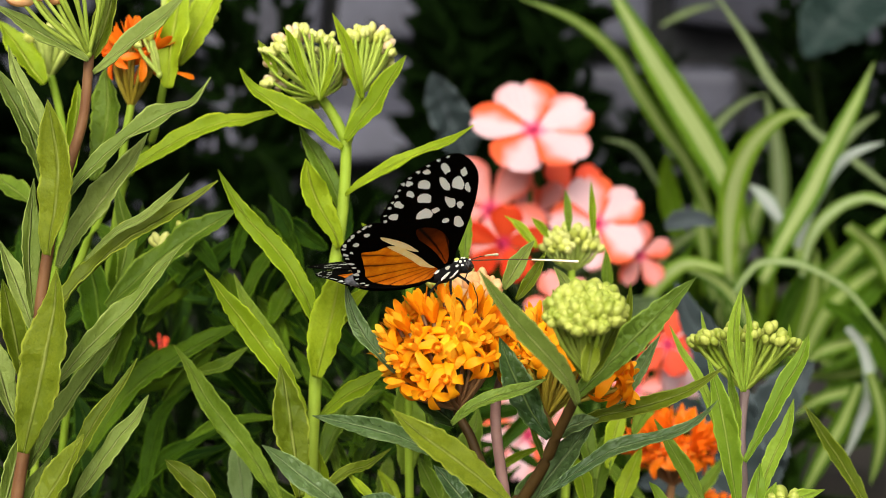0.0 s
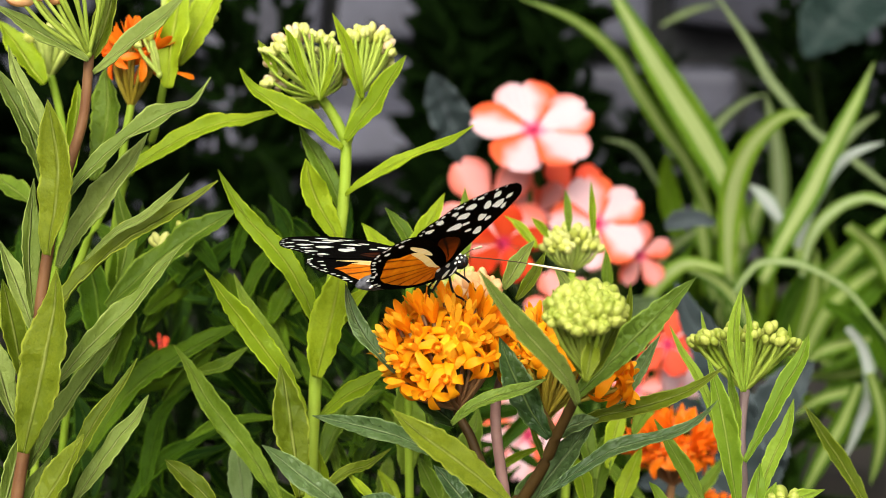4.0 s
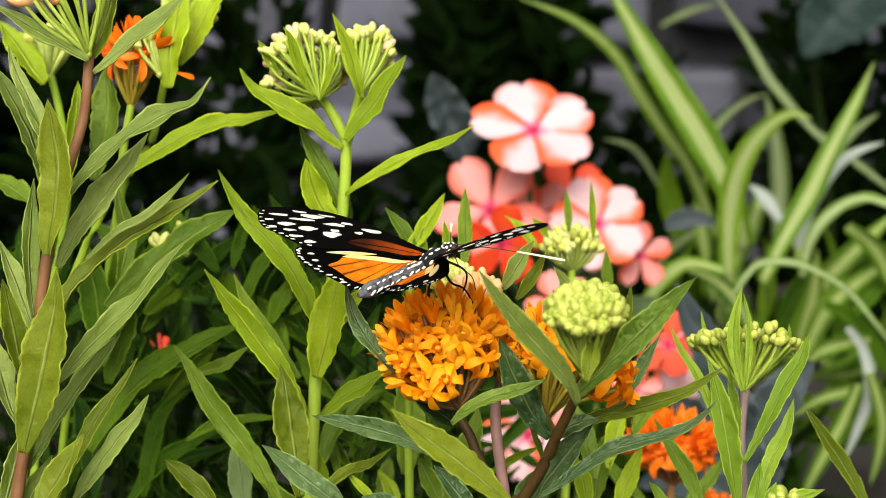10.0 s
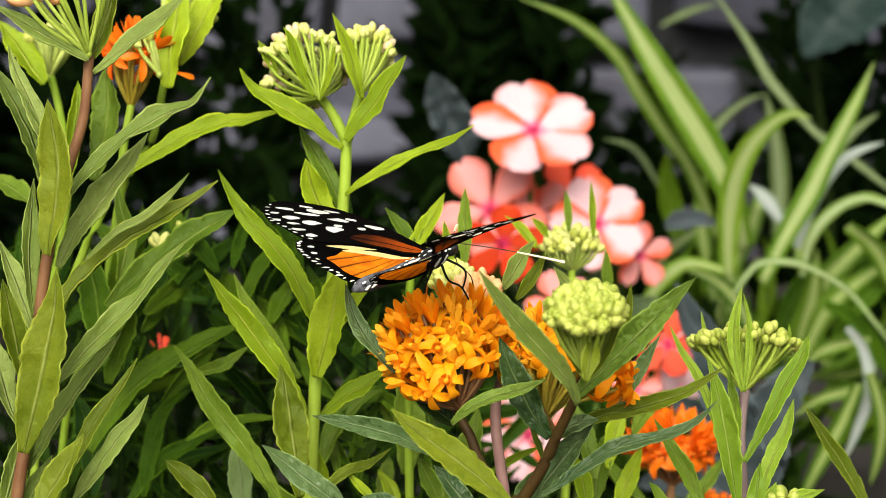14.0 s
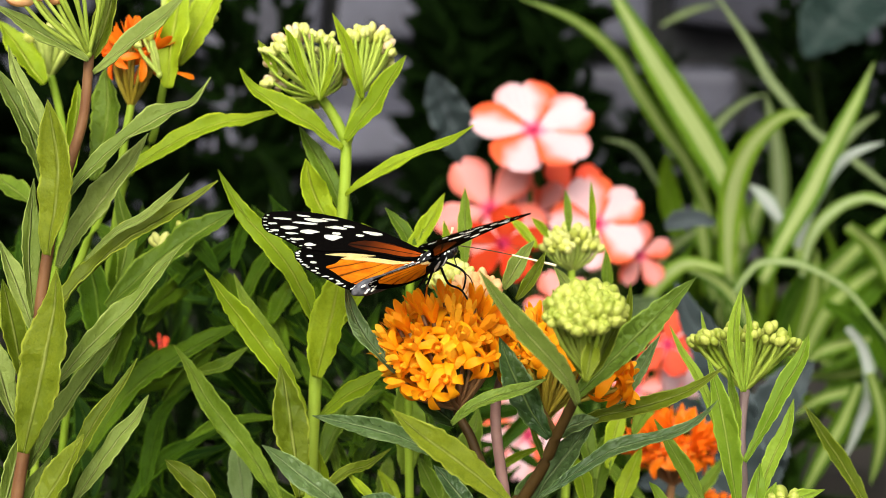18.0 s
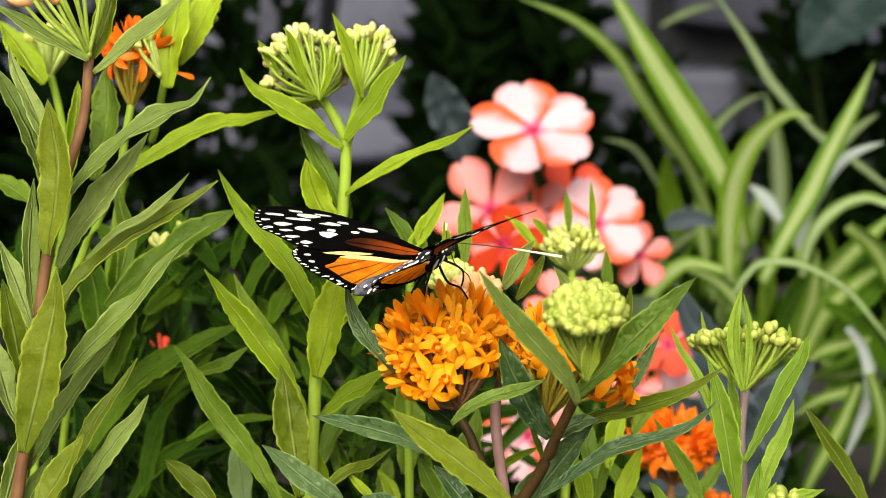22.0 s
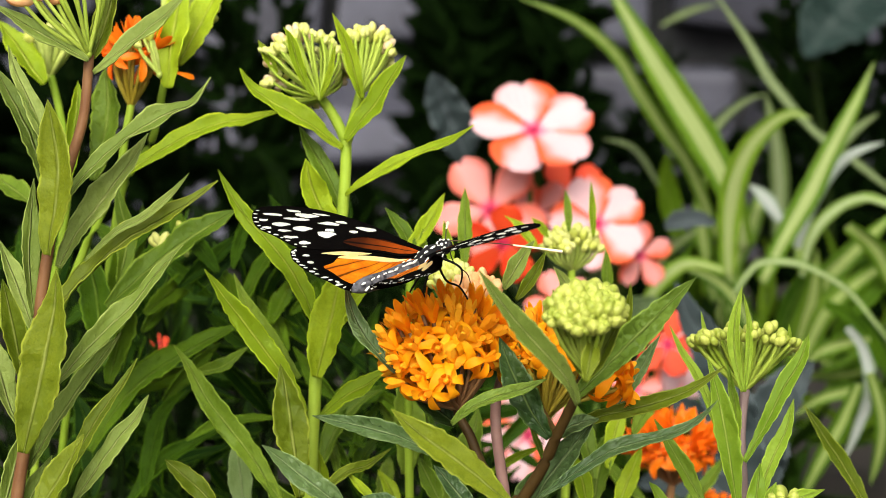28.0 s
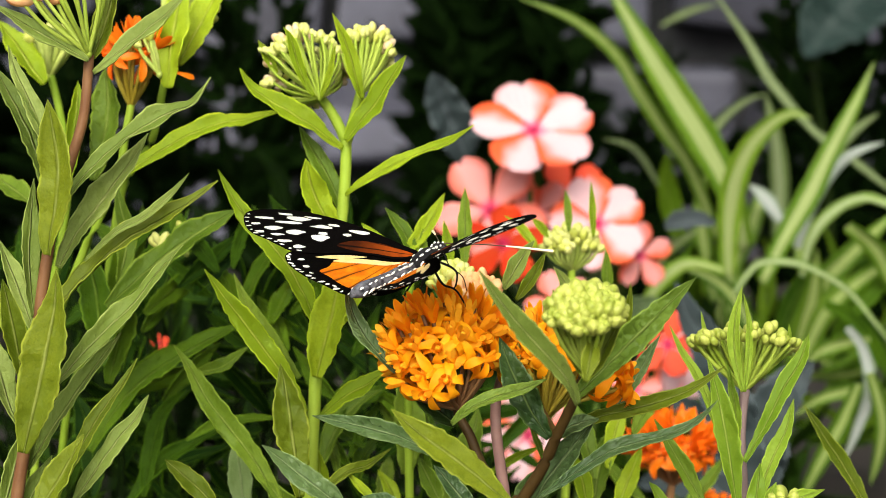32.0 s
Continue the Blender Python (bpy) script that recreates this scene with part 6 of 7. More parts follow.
def thicket(label, name, boxes, stalks, per, length, width, mat, seed, shape=lance, category="shrub", el=(0.1, 1.2)):
    """Upright leafy stalks from the soil, dense enough to close a few boxes; the leaves of a box in one mesh."""
    rnd = random.Random(seed)
    moulds = []
    for _ in range(10):
        me = blade_mesh("mould", bowed((0, 0, 0), (0, 0, length), length * rnd.uniform(-0.1, 0.1)), width * 0.75, 0, mat, shape=shape, n=8)
        co = np.empty(len(me.vertices) * 3)
        me.vertices.foreach_get("co", co)
        lay, uv = me.uv_layers[0].data, {}
        for lp in me.loops:
            uv[lp.vertex_index] = tuple(lay[lp.index].uv)
        moulds.append((co.reshape(-1, 3), [tuple(q.vertices) for q in me.polygons], [uv[q] for q in range(len(me.vertices))]))
        bpy.data.meshes.remove(me)
    root = None
    for (x0, y0, z0), (x1, y1, z1), share in boxes:
        if root is None:
            root = thing(name, ((x0 + x1) / 2, (y0 + y1) / 2, 0), label, category, kind="stuff")
        verts, faces, uvs, rods, k = [], [], [], [], 0
        for i in range(int(stalks * share)):
            x, y = rnd.uniform(x0, x1), rnd.uniform(y0, y1)
            top = max(z0, z1) - abs(z1 - z0) * 0.5 * rnd.random() ** 1.5
            foot, head = Vector((x, y, ground_z(y))) - root.location, Vector((x + rnd.uniform(-0.03, 0.03), y, top)) - root.location
            v, f = tube_data([foot, foot.lerp(head, 0.5) + Vector((rnd.uniform(-0.01, 0.01), 0, 0)), head], 0.0006, 0.0004, 5)
            rods.append((v, f, 0))
            for q in range(per):
                at = foot.lerp(head, 1 - 0.9 * (q / per) ** 1.1)
                az, e = rnd.uniform(0, 2 * math.pi), rnd.uniform(*el)
                d = Vector((math.cos(az) * math.cos(e), math.sin(az) * math.cos(e), math.sin(e)))
                m3 = facing(d).to_3x3() @ Matrix.Rotation(rnd.uniform(0, 6.28), 3, "Z") * rnd.uniform(0.6, 1.2)
                co, fs, us = rnd.choice(moulds)
                verts.append(co @ np.array(m3).T + np.array(at))
                faces += [tuple(w + k for w in g) for g in fs]
                uvs += us
                k += len(co)
        tagged(part("foliage", mesh_of("foliage", np.concatenate(verts).tolist(), faces, mat, uvs), root), kind="stuff")
        v, f, _ = join(rods)
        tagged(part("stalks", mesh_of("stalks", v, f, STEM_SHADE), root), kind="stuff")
    return root


# Undergrowth: its leaf colours already hold the shade between the stalks.
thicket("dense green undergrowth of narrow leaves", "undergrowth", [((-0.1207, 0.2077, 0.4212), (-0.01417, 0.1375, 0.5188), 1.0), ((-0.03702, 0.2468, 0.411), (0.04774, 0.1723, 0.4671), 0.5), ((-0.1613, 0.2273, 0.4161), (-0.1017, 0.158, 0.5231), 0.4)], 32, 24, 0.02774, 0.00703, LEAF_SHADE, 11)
thicket("leafy undergrowth further back, shade painted into its leaves", "undergrowth", [((-0.2163, 0.5991, 0.3191), (0.02837, 0.418, 0.5088), 1.0), ((0.03466, 0.5991, 0.3191), (0.119, 0.4522, 0.4514), 0.5), ((0.1054, 0.4803, 0.3365), (0.159, 0.4274, 0.4073), 0.4)], 44, 22, 0.03994, 0.01171, LEAF_DEEP_SHADE, 15)
thicket("shrub before the wall, its shade painted into the leaf colour", "shrub", [((-0.3916, 1.23, 0.2984), (-0.185, 1.016, 0.6457), 0.8), ((-0.155, 1.23, 0.2984), (-0.125, 1.10, 0.6457), 0.35), ((-0.005, 1.36, 0.4291), (0.090, 1.10, 0.6472), 1.9), ((0.300, 1.23, 0.2984), (0.3389, 1.061, 0.59), 0.5)], 40, 18, 0.046, 0.022, LEAF_BLACK_SHADE, 12, shape=oval)
thicket("creeping weeds along the foot of the wall, shade painted into them", "creeper", [((-0.1179, 1.271, 0.2032), (0.2726, 1.149, 0.4786), 1.0), ((0.1348, 1.318, 0.4659), (0.1719, 1.258, 0.5646), 0.15), ((0.2765, 1.328, 0.5534), (0.3268, 1.264, 0.6159), 0.3), ((0.09576, 1.318, 0.4659), (0.2611, 1.259, 0.53), 0.2)], 34, 16, 0.0386, 0.01973, LEAF_BLACK_SHADE, 14, shape=oval)


# ---- the butterfly ----
def wing_pose(side, lift, twist=0.0, sweep=0.0):
    """Wing raised by lift degrees from flat, its rear edge raised by twist degrees, drawn back by sweep degrees."""
    return pose(0.002, side * 0.001, 0.0015, side * lift) @ pose(0, 0, 0, 0, twist, side * sweep)


FORE = [(0.3, 1), (0.3, 6), (0.2, 12), (-0.2, 20), (-1.2, 28), (-3.2, 36), (-6.4, 42), (-10, 45.6), (-13.4, 44.6), (-16.6, 41), (-18.6, 36.8), (-18.9, 32), (-19.4, 27.5), (-19.4, 22.8), (-16.2, 17.6), (-12.5, 14), (-8.5, 8.8), (-4, 2.2)]
HIND = [(-1, 0.5), (-9, 13), (-16.5, 21.8), (-20.8, 23.6), (-23.6, 20.9), (-25, 17.2), (-25.7, 12.5), (-25.4, 7.5), (-24.2, 2), (-20, -3.4), (-12, -5.8), (-6, -5), (-2.5, -2.2)]


def closed_curve(pts, n=6):
    """A smooth closed outline through a few corners."""
    out, m = [], len(pts)
    for i in range(m):
        p0, p1, p2, p3 = (Vector(pts[(i + q) % m]) for q in (-1, 0, 1, 2))
        for k in range(n):
            s = k / n
            out.append(0.5 * (2 * p1 + (p2 - p0) * s + (2 * p0 - 5 * p1 + 4 * p2 - p3) * s * s + (3 * p1 - p0 - 3 * p2 + p3) * s ** 3))
    return out


def camber(a, b):
    """Gentle arch of the membrane, with raised veins' pleats, in millimetres."""
    return 0.9 * math.sin(min(1, max(0, b / 46)) * math.pi)


def wing_point(a, b, side, level):
    """Place on the wing, in millimetres; near the body the hindwing bulges out and folds down along it."""
    k = min(1.0, max(0.0, (-a - 1) / 5))
    dip = 1.2 * k * max(0.0, 1 - max(0.0, b) / 9) ** 1.5
    if b >= 4 or k == 0:
        y, z = b, camber(a, b) + level - dip
    elif b >= 0:
        y, z = b + k * (2.2 - 0.55 * b), camber(a, b) + level - dip
    else:
        y, z = (2.2 * k + b * (1 - 0.9 * k) + level), 0.45 * b * k - dip
    grow = 1.0 if side > 0 or b < 6 else 1.0 + 0.20 * min(1.0, (b - 6) / 10)
    wide = 1.0 if side > 0 else 1.045
    return Vector((a * grow, side * y * wide, z)) * 0.001


def wing_regions(outline, patches):
    """Cuts a wing into its black ground and its coloured patches: the triangles of each."""
    pts = [Vector(q) for q in outline]
    if sum(pts[i - 1].x * pts[i].y - pts[i].x * pts[i - 1].y for i in range(len(pts))) < 0:
        pts.reverse()
    faces = [list(range(len(pts)))]
    for o in patches:
        if sum(o[i - 1].x * o[i].y - o[i].x * o[i - 1].y for i in range(len(o))) < 0:
            o = o[::-1]
        faces.append(list(range(len(pts), len(pts) + len(o))))
        pts += o
    inner = list(outline)
    x0, x1 = min(q.x for q in inner), max(q.x for q in inner)
    y0, y1 = min(q.y for q in inner), max(q.y for q in inner)
    ny, nx = int((y1 - y0) / 1.9), int((x1 - x0) / 1.9)
    for iy in range(1, ny):
        for ix in range(1, nx):
            q = Vector((x0 + (x1 - x0) * ix / nx, y0 + (y1 - y0) * iy / ny))
            hit = False
            for e in range(len(inner)):
                c, d = inner[e], inner[e - 1]
                if (c.y > q.y) != (d.y > q.y) and q.x < (d.x - c.x) * (q.y - c.y) / (d.y - c.y) + c.x:
                    hit = not hit
            if hit:
                pts.append(q)
    out = geometry.delaunay_2d_cdt(pts, [], faces, 1, 1e-4, True)
    regions = [[] for _ in faces]
    for f, owner in zip(out[2], out[5]):
        if owner:
            regions[max(owner)].append(tuple(f))
    return out[0], regions


def region_mesh(name, pts, tris, side, half, mat, root, base=0.0):
    """The triangles as a sheet, closed and of thickness 2 * half where half is not 0."""
    used = sorted({i for f in tris for i in f})
    at = {i: k for k, i in enumerate(used)}
    uvs = [(math.atan2(pts[i].y - root[1], root[0] - pts[i].x), math.hypot(pts[i].x - root[0], pts[i].y - root[1]) / 30) for i in used]
    top = [wing_point(pts[i].x, pts[i].y, side, base + half) for i in used]
    faces = [tuple(at[i] for i in f) for f in tris]
    if half == 0:
        return mesh_of(name, top, faces, mat, uvs)
    k = len(top)
    bottom = [wing_point(pts[i].x, pts[i].y, side, base - half) for i in used]
    rim = {}
    for f in faces:
        for q in range(3):
            e = (f[q], f[(q + 1) % 3])
            if (e[1], e[0]) in rim:
                del rim[e[1], e[0]]
            else:
                rim[e] = True
    walls = [(a, b, b + k, a + k) for a, b in rim]
    return mesh_of(name, top + bottom, faces + [tuple(i + k for i in f[::-1]) for f in faces] + walls, mat, uvs + uvs, smooth=False)


def oval_outline(a, b, la, lb, turn):
    """A rounded, slightly crooked spot."""
    c, s = math.cos(radians(turn)), math.sin(radians(turn))
    out = []
    for i in range(8):
        q = 2 * math.pi * (i + 0.25) / 8
        w = 1 + 0.55 * noise.noise(Vector((a + 1.7 * math.cos(q), b + 1.7 * math.sin(q), 2)))
        x, y = la * math.cos(q) * w, lb * math.sin(q) * w
        out.append(Vector((a + x * c - y * s, b + x * s + y * c)))
    return closed_curve(out, 3 if lb > 1 else 2)


def along(outline, inset, count, start, stop):
    """Points spaced along a stretch of an outline, pulled in towards its middle."""
    mid = sum(outline, Vector((0, 0))) / len(outline)
    n = len(outline)
    for i in range(count):
        q = start + (stop - start) * i / max(1, count - 1)
        p = outline[int(q * n) % n]
        yield p + (mid - p).normalized() * inset


# cream spots of the forewing: place along and across it, half-lengths, turn (mm, degrees)
FORE_SPOTS = [(-10.8, 39.8, 0.55, 2.6, 25), (-14.4, 39.6, 0.55, 1.1, 28), (-6.5, 37.6, 0.45, 1.9, 22), (-4.0, 31.2, 0.45, 2.1, 22), (-6.4, 33.0, 0.9, 2.8, 25), (-9.4, 34.0, 0.7, 2.7, 27),
              (-13.7, 34.8, 0.85, 2.2, 30), (-15.6, 31.6, 0.5, 1.6, 26), (-12.0, 28.8, 1.0, 2.2, 32), (-6.2, 26.0, 0.75, 2.6, 28), (-3.6, 24.4, 0.5, 1.4, 26), (-10.4, 22.8, 1.2, 2.4, 33), (-8.4, 23.6, 0.6, 1.1, 26),
              (-17.0, 28.0, 0.65, 1.6, 25), (-16.9, 23.4, 0.75, 1.4, 30), (-2.3, 17.4, 0.7, 2.4, 24), (-5.2, 18.8, 0.5, 1.1, 20), (-16.9, 36.0, 0.5, 1.1, 26)]


def make_wing(parent, side, fore):
    name = "forewing" if fore else "hindwing"
    outline = closed_curve(FORE if fore else HIND)
    root = (1, -2) if fore else (0, 4)
    base = 0.0 if fore else -0.35      # the hindwing lies under the forewing
    marks = []
    if fore:
        marks.append(("rust_field", closed_curve([(-1.0, 1.8), (-1.9, 7), (-3.4, 12), (-6.6, 16.2), (-10.6, 17.2), (-9.4, 11.8), (-6.6, 7.2), (-3.6, 2.8)], 4), WING_RUST))
        for a, b, la, lb, turn in FORE_SPOTS:
            marks.append(("spot", oval_outline(a, b, la * 1.3, lb * 1.05, turn), WING_WHITE))
        for i, p in enumerate(along(outline, 0.85, 12, 7.5 / 18, 13.2 / 18)):
            marks.append(("rim_dot", oval_outline(p.x, p.y, 0.36, 0.75 if i % 2 else 0.45, 20), WING_WHITE))
    else:
        marks.append(("orange_field", closed_curve([(-3.4, 0.4), (-8, 5.6), (-13, 11.6), (-15.6, 13.4), (-18.6, 12.4), (-21.6, 12.6), (-22.0, 9.4), (-22.3, 5.6), (-21.0, 1.6), (-18, -2.0), (-13, -4.6), (-8, -4.4), (-4.6, -2.8)], 5), WING_ORANGE))
        for o in ([(-9.2, 9.0), (-13.2, 14.4), (-17.6, 17.6), (-15.4, 14.0), (-12.0, 10.6)], [(-4.4, 1.4), (-8.6, 6.6), (-13.6, 12.2), (-16.2, 13.2), (-13.0, 8.8), (-8.4, 3.8)]):
            marks.append(("cream_streak", closed_curve(o, 4), WING_CREAM))
        for i, p in enumerate(along(outline, 0.8, 15, 3.0 / 13, 8.8 / 13)):
            marks.append(("rim_dot", oval_outline(p.x, p.y, 0.40, 0.85 if i % 2 else 0.55, -30 + i * 9), WING_WHITE))
        for a, b, la, lb, turn in ((-20.6, 19.2, 0.6, 0.95, 35), (-22.2, 16.2, 0.6, 0.85, 30), (-23.6, 13.4, 0.35, 0.6, 10), (-23.9, 6.0, 0.35, 0.6, 0)):
            marks.append(("inner_dot", oval_outline(a, b, la, lb, turn), WING_WHITE))
    pts, regions = wing_regions(outline, [m_[1] for m_ in marks])
    wing = part(name, region_mesh(name, pts, regions[0], side, 0.07, WING_BLACK, root, base), parent, "black wing with cream spots" if fore else "orange wing with black white-dotted border")
    for (label, o, mat), tris in zip(marks, regions[1:]):
        if tris:
            part(label, region_mesh(label, pts, tris, side, 0, mat, root, base), wing)
    return wing


def butterfly():
    bf = thing("butterfly", (0, 0, 0), "black butterfly with orange hindwings and cream spots on the flower", "butterfly")
    mm = 0.001

    def spindle(name, pts, mat, label="", sides=14, about=(0, 0, 0)):
        verts, faces = [], []
        for x, z, r in pts:
            for k in range(sides):
                q = 2 * math.pi * k / sides
                rr = r * (1 + 0.05 * noise.noise(Vector((x, k * 1.7, 0))))
                verts.append((Vector((x, rr * math.cos(q), z + rr * 1.05 * math.sin(q))) - Vector(about)) * mm)
        for i in range(len(pts) - 1):
            for k in range(sides):
                a_, b_ = i * sides + k, i * sides + (k + 1) % sides
                faces.append((a_, b_, b_ + sides, a_ + sides))
        faces.append(tuple(range(sides))[::-1])
        faces.append(tuple((len(pts) - 1) * sides + k for k in range(sides)))
        return part(name, mesh_of(name, verts, faces, mat), bf, label)

    thorax = spindle("thorax", [(-3.8, 0.2, 0.9), (-2.6, 0.3, 1.7), (-0.6, 0.4, 2.4), (1.8, 0.6, 2.5), (3.8, 0.8, 2.1), (5.2, 0.9, 1.3)], BODY_BLACK, "black thorax with cream streaks")
    joint = Vector((-2.8, 0, 0.6))
    abdomen = spindle("abdomen", [(-2.6, 0.5, 1.1), (-5, 0.6, 1.35), (-8, 0.6, 1.5), (-11, 0.5, 1.6), (-14, 0.5, 1.7), (-17, 0.7, 1.8), (-19.5, 0.9, 1.75), (-21.5, 1.0, 1.5), (-23.0, 1.0, 1.0), (-24, 1.0, 0.5)], BODY_GREY, "dark grey abdomen with rows of white dashes", about=joint)
    head = spindle("head", [(4.8, 1.0, 0.9), (5.6, 1.2, 1.6), (6.8, 1.2, 1.8), (8.0, 1.1, 1.4), (8.8, 0.8, 0.5)], BODY_BLACK, "small black head with cream dots")

    def fleck(name, owner, at, half, turn=0.0, about=(0, 0, 0)):
        v, f = ball((0, 0, 0), *half, 5, 9)
        v = [p * (1 + 0.6 * noise.noise(p * 2.0 + Vector(at) * 3)) for p in v]
        part(name, mesh_of(name, [(Matrix.Rotation(turn, 3, "Y") @ p + Vector(at) - Vector(about)) * mm for p in v], f, BODY_CREAM), owner)

    rnd = random.Random(21)
    for s in (1, -1):
        v, f = ball((7.0, s * 1.3, 1.3), 1.05, 0.8, 1.2, 8, 12)
        part("eye", mesh_of("eye", [p * mm for p in v], f, EYE_BLACK), head)
        for x, y, z, long, turn in ((0.2, 2.30, -0.4, 1.9, -0.6), (2.6, 2.05, -0.3, 1.6, -0.6), (-1.6, 2.0, 0.9, 1.0, -0.4), (3.2, 1.9, 1.2, 0.8, -0.5), (1.0, 2.3, 1.4, 0.9, -0.3)):
            fleck("streak", thorax, (x, s * y, z), (long, 0.22, 0.36), turn)
        for x, y, z, r in ((1.9, 1.2, 2.75, 0.75), (-0.4, 1.2, 2.45, 0.6), (3.6, 1.1, 2.4, 0.45), (-1.9, 0.9, 1.9, 0.5)):
            fleck("streak", thorax, (x, s * y, z), (r * 1.25, r * 0.5, 0.28), rnd.uniform(-0.3, 0.3))
        for i in range(9):
            for z, y in ((1.65, 1.1), (0.3, 1.56)):
                x = -4.2 - i * 2.1 + rnd.uniform(-0.3, 0.3)
                k = 1.15 if x < -15 else 1.0
                fleck("dot", abdomen, (x, s * y * k, z + 0.014 * i), (rnd.uniform(0.65, 1.1), 0.22, rnd.uniform(0.2, 0.34)), rnd.uniform(-0.35, 0.2), joint)
        for x, y, z, r in ((5.3, 0.8, 2.35, 0.38), (6.5, 0.5, 2.95, 0.34), (7.8, 0.7, 2.4, 0.36), (5.4, 1.4, 1.5, 0.34), (6.2, 1.3, 2.4, 0.3)):
            fleck("dot", head, (x, s * y, z), (r, r * 0.9, r * 0.8))

    def limb(name, pts, r0, r1, mat, label=""):
        v, f = tube_data(pts, r0, r1, 7)
        return part(name, mesh_of(name, v, f, mat), bf, label)

    feelers = {}
    for s in (-1, 1):
        v, f = tube_data([(0, 0, 0), (0.012, 0, 0.0004), (0.0265, 0, 0)], 0.00014, 0.00012, 7)
        feelers[s] = part("antenna", mesh_of("antenna", v, f, FEELER_BROWN), bf, "thin dark antenna with pale club")
        v, f = tube_data([(0.0150, 0, 0.00038), (0.020, 0, 0.00025), (0.0240, 0, 0.0001), (0.0268, 0, 0)], 0.00019, 0.00036, 8)
        part("club", mesh_of("club", v, f, CLUB_CREAM), feelers[s])
    limb("leg", [(0.0022, -0.001, -0.001), (-0.00026, -0.00516, -0.00458), (0.00068, -0.00799, -0.0066), (0.0011, -0.00964, -0.01142)], 0.00032, 0.00018, BODY_BLACK)
    limb("leg", [(0.0042, -0.0006, -0.0006), (0.00609, -0.00393, -0.00359), (0.00549, -0.0041, -0.00643), (0.00434, -0.00235, -0.00933)], 0.0003, 0.00018, BODY_BLACK)
    limb("leg", [(0.0, -0.001, -0.001), (-0.00407, -0.00259, -0.00326), (-0.00595, -0.00276, -0.00537), (-0.00644, -0.00438, -0.00797)], 0.0003, 0.00018, BODY_BLACK)
    limb("leg", [(0.001, 0.001, -0.001), (-0.00081, 0.00503, -0.00523), (-0.00124, 0.00645, -0.00672), (-0.00245, 0.00718, -0.00839)], 0.0003, 0.00018, BODY_BLACK)
    limb("proboscis", [(0.008, 0, 0.0004), (0.00417, -0.00446, -0.00188), (0.0054, -0.00647, -0.00509), (0.00503, -0.00699, -0.00843)], 0.00014, 0.0001, BODY_BLACK)
    wings = {}
    for side in (1, -1):
        for fore in (False, True):
            wings[side, fore] = make_wing(bf, side, fore)
    return bf, wings, feelers, abdomen


bf, wings, feelers, abdomen = butterfly()


